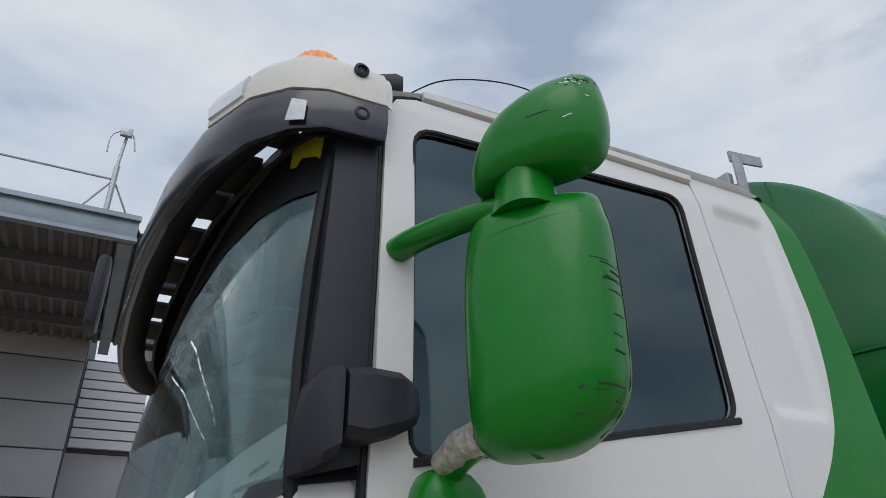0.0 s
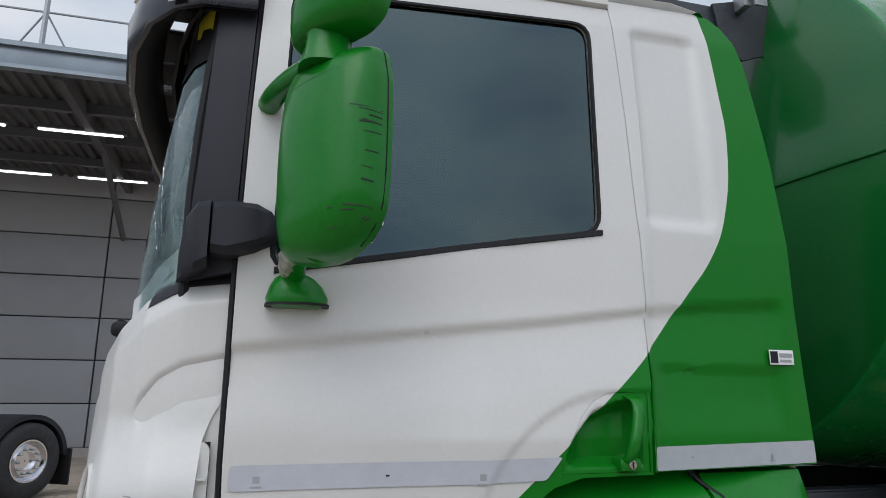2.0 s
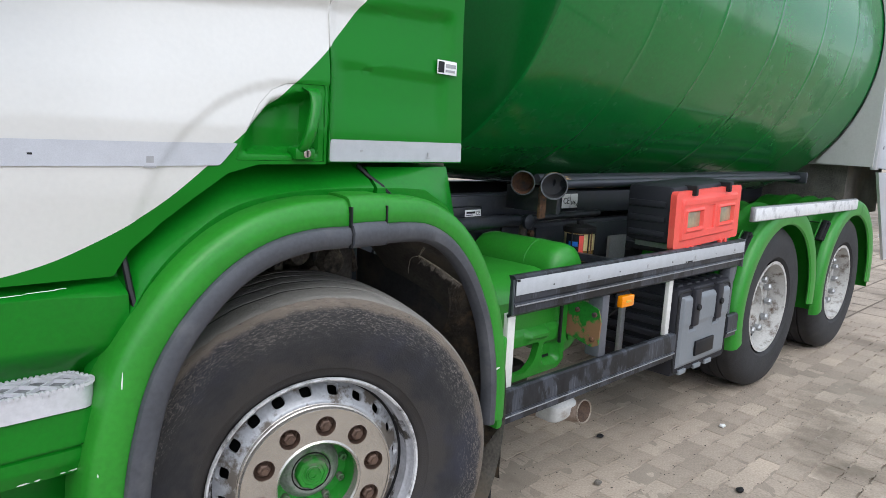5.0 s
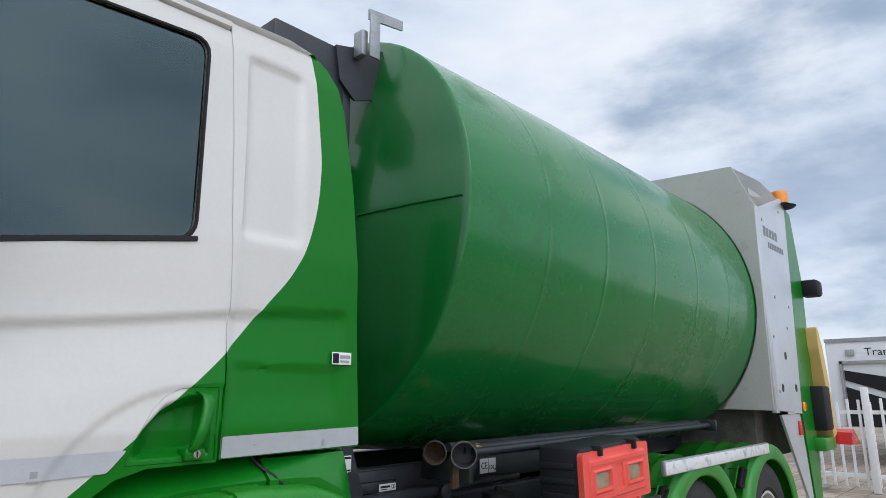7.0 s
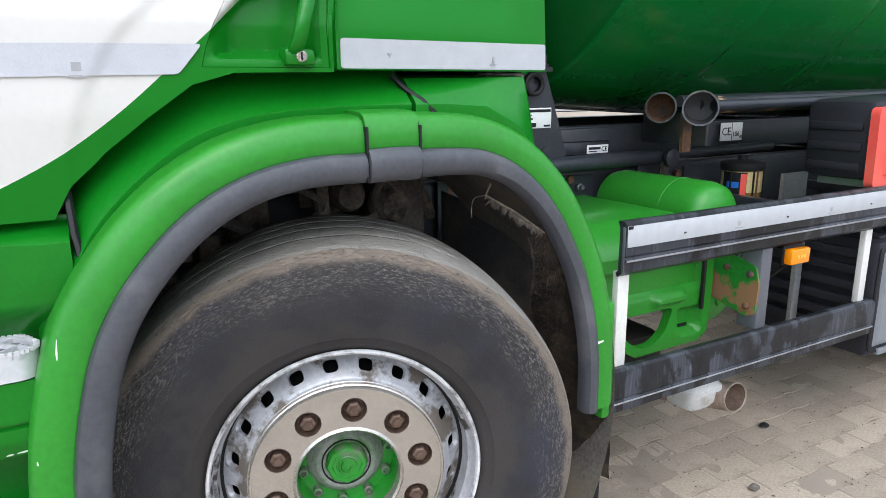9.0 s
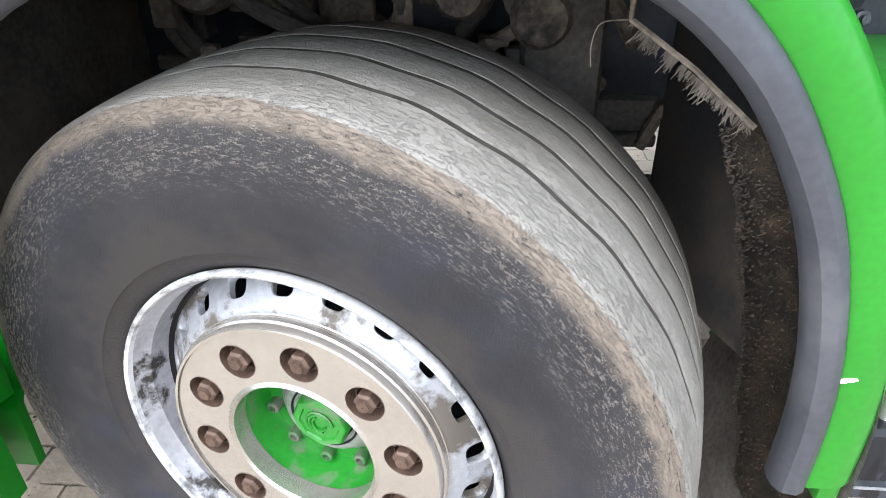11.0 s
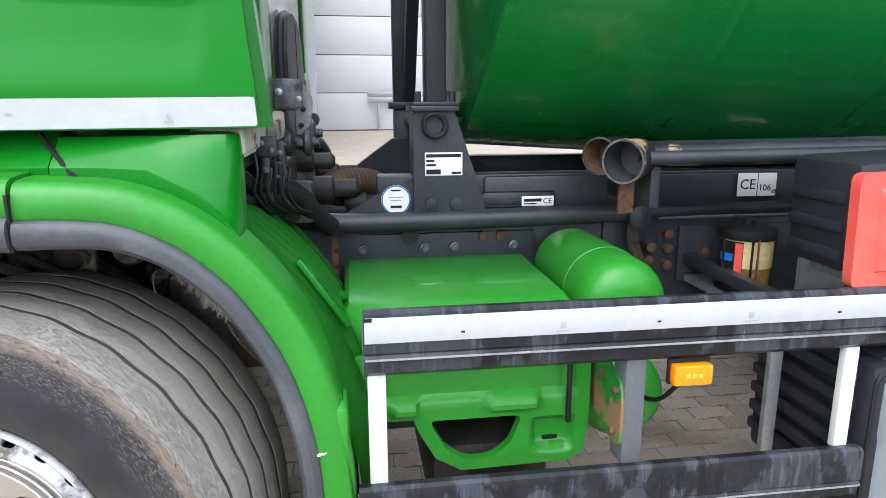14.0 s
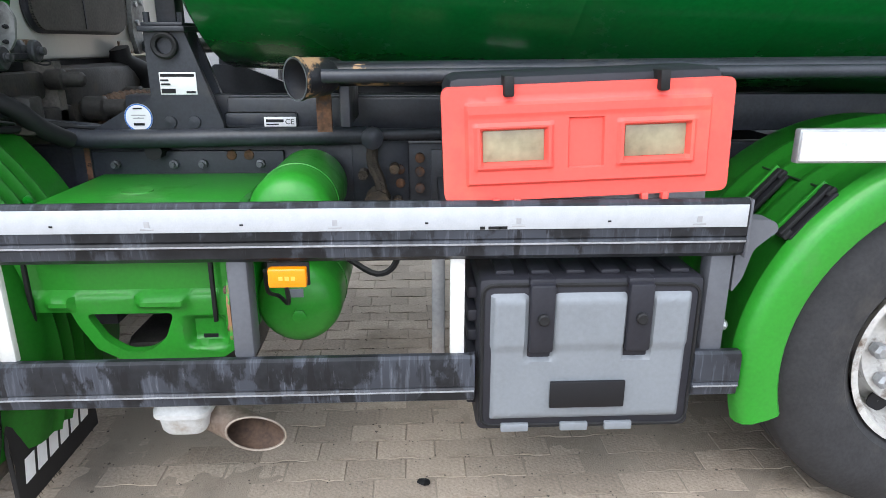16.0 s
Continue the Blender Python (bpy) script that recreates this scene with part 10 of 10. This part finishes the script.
for x, y_, c, nm in ((1.857, 0.378, BLACK, "dead_leaf"), (1.894, -0.309, BLACK, "dead_leaf"), (2.50, 0.037, BARE, "paper_scrap"), (1.45, 0.12, LINER, "dead_leaf")):
    lf = tagged(new(nm, None), "small crumpled scrap lying on the pavers", "litter")
    lf.matrix_basis = pose(x, y_, 0.004)
    bm = bmesh.new()
    bmesh.ops.create_icosphere(bm, subdivisions=2, radius=0.016)
    for v in bm.verts:
        v.co = Vector((v.co.x * 1.3 + x, v.co.y + y_, 0.010 + v.co.z * 0.5)) + 0.006 * noise.noise_vector(v.co * 90 + Vector((x, y_, 0)) * 7)
    part("scrap", bm, c, lf)
vv, ff = [], []
for k in range(9000):
    j, i = random.randint(-8, 30), random.randint(-18, 18)
    if k % 3:
        x, y_ = i * 0.2 + random.uniform(-0.1, 0.1), -2.64 + (j + 13) * 0.107 + 0.0535 + random.gauss(0, 0.009)
    elif k % 2:
        x, y_ = i * 0.2 + (0.1 if j % 2 else 0) + 0.1 + random.gauss(0, 0.008), -2.64 + (j + 13) * 0.107 + random.uniform(-0.05, 0.05)
    else:
        x, y_ = random.uniform(-3.6, 3.6), random.uniform(-1.3, 5.0)
    s = random.uniform(0.0012, 0.0040) * (1.7 if random.random() < 0.05 else 1)
    n0 = len(vv)
    vv += [(x - s, y_ - 0.3 * s, 0.001), (x + 0.4 * s, y_ - s, 0.001), (x + s, y_ + 0.5 * s, 0.001), (x - 0.5 * s, y_ + s, 0.001), (x + random.uniform(-0.4, 0.4) * s, y_, 0.001 + s * random.uniform(0.5, 1.1))]
    ff += [(n0 + q, n0 + (q + 1) % 4, n0 + 4) for q in range(4)]
me = bpy.data.meshes.new("grit")
me.from_pydata(vv, [], ff)
me.materials.append(GRIT)
tagged(new("grit", me), "loose grit and crumbs scattered along the paver joints", "gravel", kind="stuff")

# ---- blown sand that fills the joints and films over some pavers ----
random.seed(31)
nx, ny, x0, y0 = 150, 150, 0.55, -0.6
vv = []
for j in range(ny):
    for i in range(nx):
        x, y_ = x0 + i * 0.026, y0 + j * 0.026
        big = noise.noise(Vector((x * 0.55, y_ * 0.9, 3.0))) + 0.5 * noise.noise(Vector((x * 2.1, y_ * 3.1, 7.0)))
        edge_f = min(1.0, i / 8, j / 8, (nx - 1 - i) / 8, (ny - 1 - j) / 8)
        vv.append((x, y_, -0.0042 + (0.0048 * big + 0.0020 * noise.noise(Vector((x * 19, y_ * 23, 1.0))) + 0.0012 - 0.0026 * ease((y_ - 0.7) / 0.7)) * edge_f - 0.004 * (1 - edge_f)))
me = bpy.data.meshes.new("sand")
me.from_pydata(vv, [], [(j * nx + i, j * nx + i + 1, (j + 1) * nx + i + 1, (j + 1) * nx + i) for j in range(ny - 1) for i in range(nx - 1)])
me.materials.append(surface("blown_sand", (0.300, 0.250, 0.200), 0.95, var=0.22, scale=2.0, fine=320, bump=0.5, dirt=(0.21, 0.175, 0.14), dirt_at=0.58, dirt_scale=3.0))
me.shade_smooth()
tagged(new("sand", me), "thin film of blown sand over the paver joints", "sand", kind="stuff")

# ---- interlocking pavers ----
def paver_outline(w2=0.0988, h2=0.0813, k=0.008):
    """Double-T concrete block outline."""
    pts = [(-w2, -h2), (-w2 * 0.42, -h2), (-w2 * 0.22, -h2 + k), (w2 * 0.22, -h2 + k), (w2 * 0.42, -h2), (w2, -h2), (w2, h2), (w2 * 0.42, h2), (w2 * 0.22, h2 + k), (-w2 * 0.22, h2 + k), (-w2 * 0.42, h2), (-w2, h2)]
    return pts


def paver_mesh(h2):
    bm2 = bmesh.new()
    o = paver_outline(h2=h2)
    quad_ring(bm2, [[(x, y, -0.03) for x, y in o], [(x, y, -0.006) for x, y in o], [(x * 0.975, y * 0.97, 0.0) for x, y in o]])
    bm2.faces.ensure_lookup_table()
    me = bpy.data.meshes.new("paver")
    bm2.to_mesh(me)
    bm2.free()
    me.materials.append(PAVER)
    return me


pm = {0.107: paver_mesh(0.0526), 0.135: paver_mesh(0.0665)}
random.seed(9)
courses, y_ = [], -2.64
while y_ < 8.55:
    h = 0.107 if y_ < 1.95 else 0.135
    courses.append((y_, h))
    y_ += h
vv, ff = [], []
near_n = 0
for j, (y_, h) in enumerate(courses):
    base = [v.co.copy() for v in pm[h].vertices]
    polys = [tuple(p.vertices) for p in pm[h].polygons]
    for i in range(-30, 30):
        x = i * 0.2 + (0.1 if j % 2 else 0) + random.uniform(-0.002, 0.002)
        if 3.72 < y_ < 4.31:
            continue
        dz, ta, tb_ = random.uniform(-0.0035, 0.001), random.uniform(-0.012, 0.012), random.uniform(-0.012, 0.012)
        picked = (1.2 < x < 2.8 and -0.1 < y_ < 1.2) or (-2.8 < x < -1.5 and 1.9 < y_ < 3.5)
        if picked and near_n < 296:
            near_n += 1
            ob = new("paver", pm[h])
            ob.parent = GROUND
            ob.matrix_basis = pose(x, y_, dz, math.degrees(ta), math.degrees(tb_), random.uniform(-0.6, 0.6))
        else:
            n0 = len(vv)
            vv += [(v.x + x, v.y + y_, v.z + dz + v.x * tb_ + v.y * ta) for v in base]
            ff += [tuple(n0 + q for q in p) for p in polys]
me = bpy.data.meshes.new("paving")
me.from_pydata(vv, [], ff)
me.materials.append(PAVER)
tagged(new("paving", me), "grey-beige interlocking concrete pavers with sandy joints", "paving", kind="stuff")
# the yard goes on beyond in larger courses
vv, ff = [], []
for j in range(0, 90):
    for i in range(-60, 60):
        x, y_ = i * 0.4 + (0.2 if j % 2 else 0), 8.66 + j * 0.33
        vv += [(x - 0.19, y_ - 0.155, -0.004), (x + 0.19, y_ - 0.155, -0.004), (x + 0.19, y_ + 0.155, -0.004), (x - 0.19, y_ + 0.155, -0.004)]
        n0 = len(vv) - 4
        ff.append((n0, n0 + 1, n0 + 2, n0 + 3))
for j in range(0, 60):
    for i in range(0, 60):
        for sx in (6.1 + i * 0.4, -6.1 - i * 0.4):
            y_ = -11 + j * 0.33
            vv += [(sx - 0.19, y_ - 0.155, -0.004), (sx + 0.19, y_ - 0.155, -0.004), (sx + 0.19, y_ + 0.155, -0.004), (sx - 0.19, y_ + 0.155, -0.004)]
            n0 = len(vv) - 4
            ff.append((n0, n0 + 1, n0 + 2, n0 + 3))
for j in range(0, 26):
    for i in range(-15, 16):
        x, y_ = i * 0.4, -11 + j * 0.33
        vv += [(x - 0.19, y_ - 0.155, -0.004), (x + 0.19, y_ - 0.155, -0.004), (x + 0.19, y_ + 0.155, -0.004), (x - 0.19, y_ + 0.155, -0.004)]
        n0 = len(vv) - 4
        ff.append((n0, n0 + 1, n0 + 2, n0 + 3))
me = bpy.data.meshes.new("far_paving")
me.from_pydata(vv, [], ff)
me.materials.append(PAVER)
tagged(new("far_paving", me), "grey-beige concrete paving of the wider yard", "paving", kind="stuff")
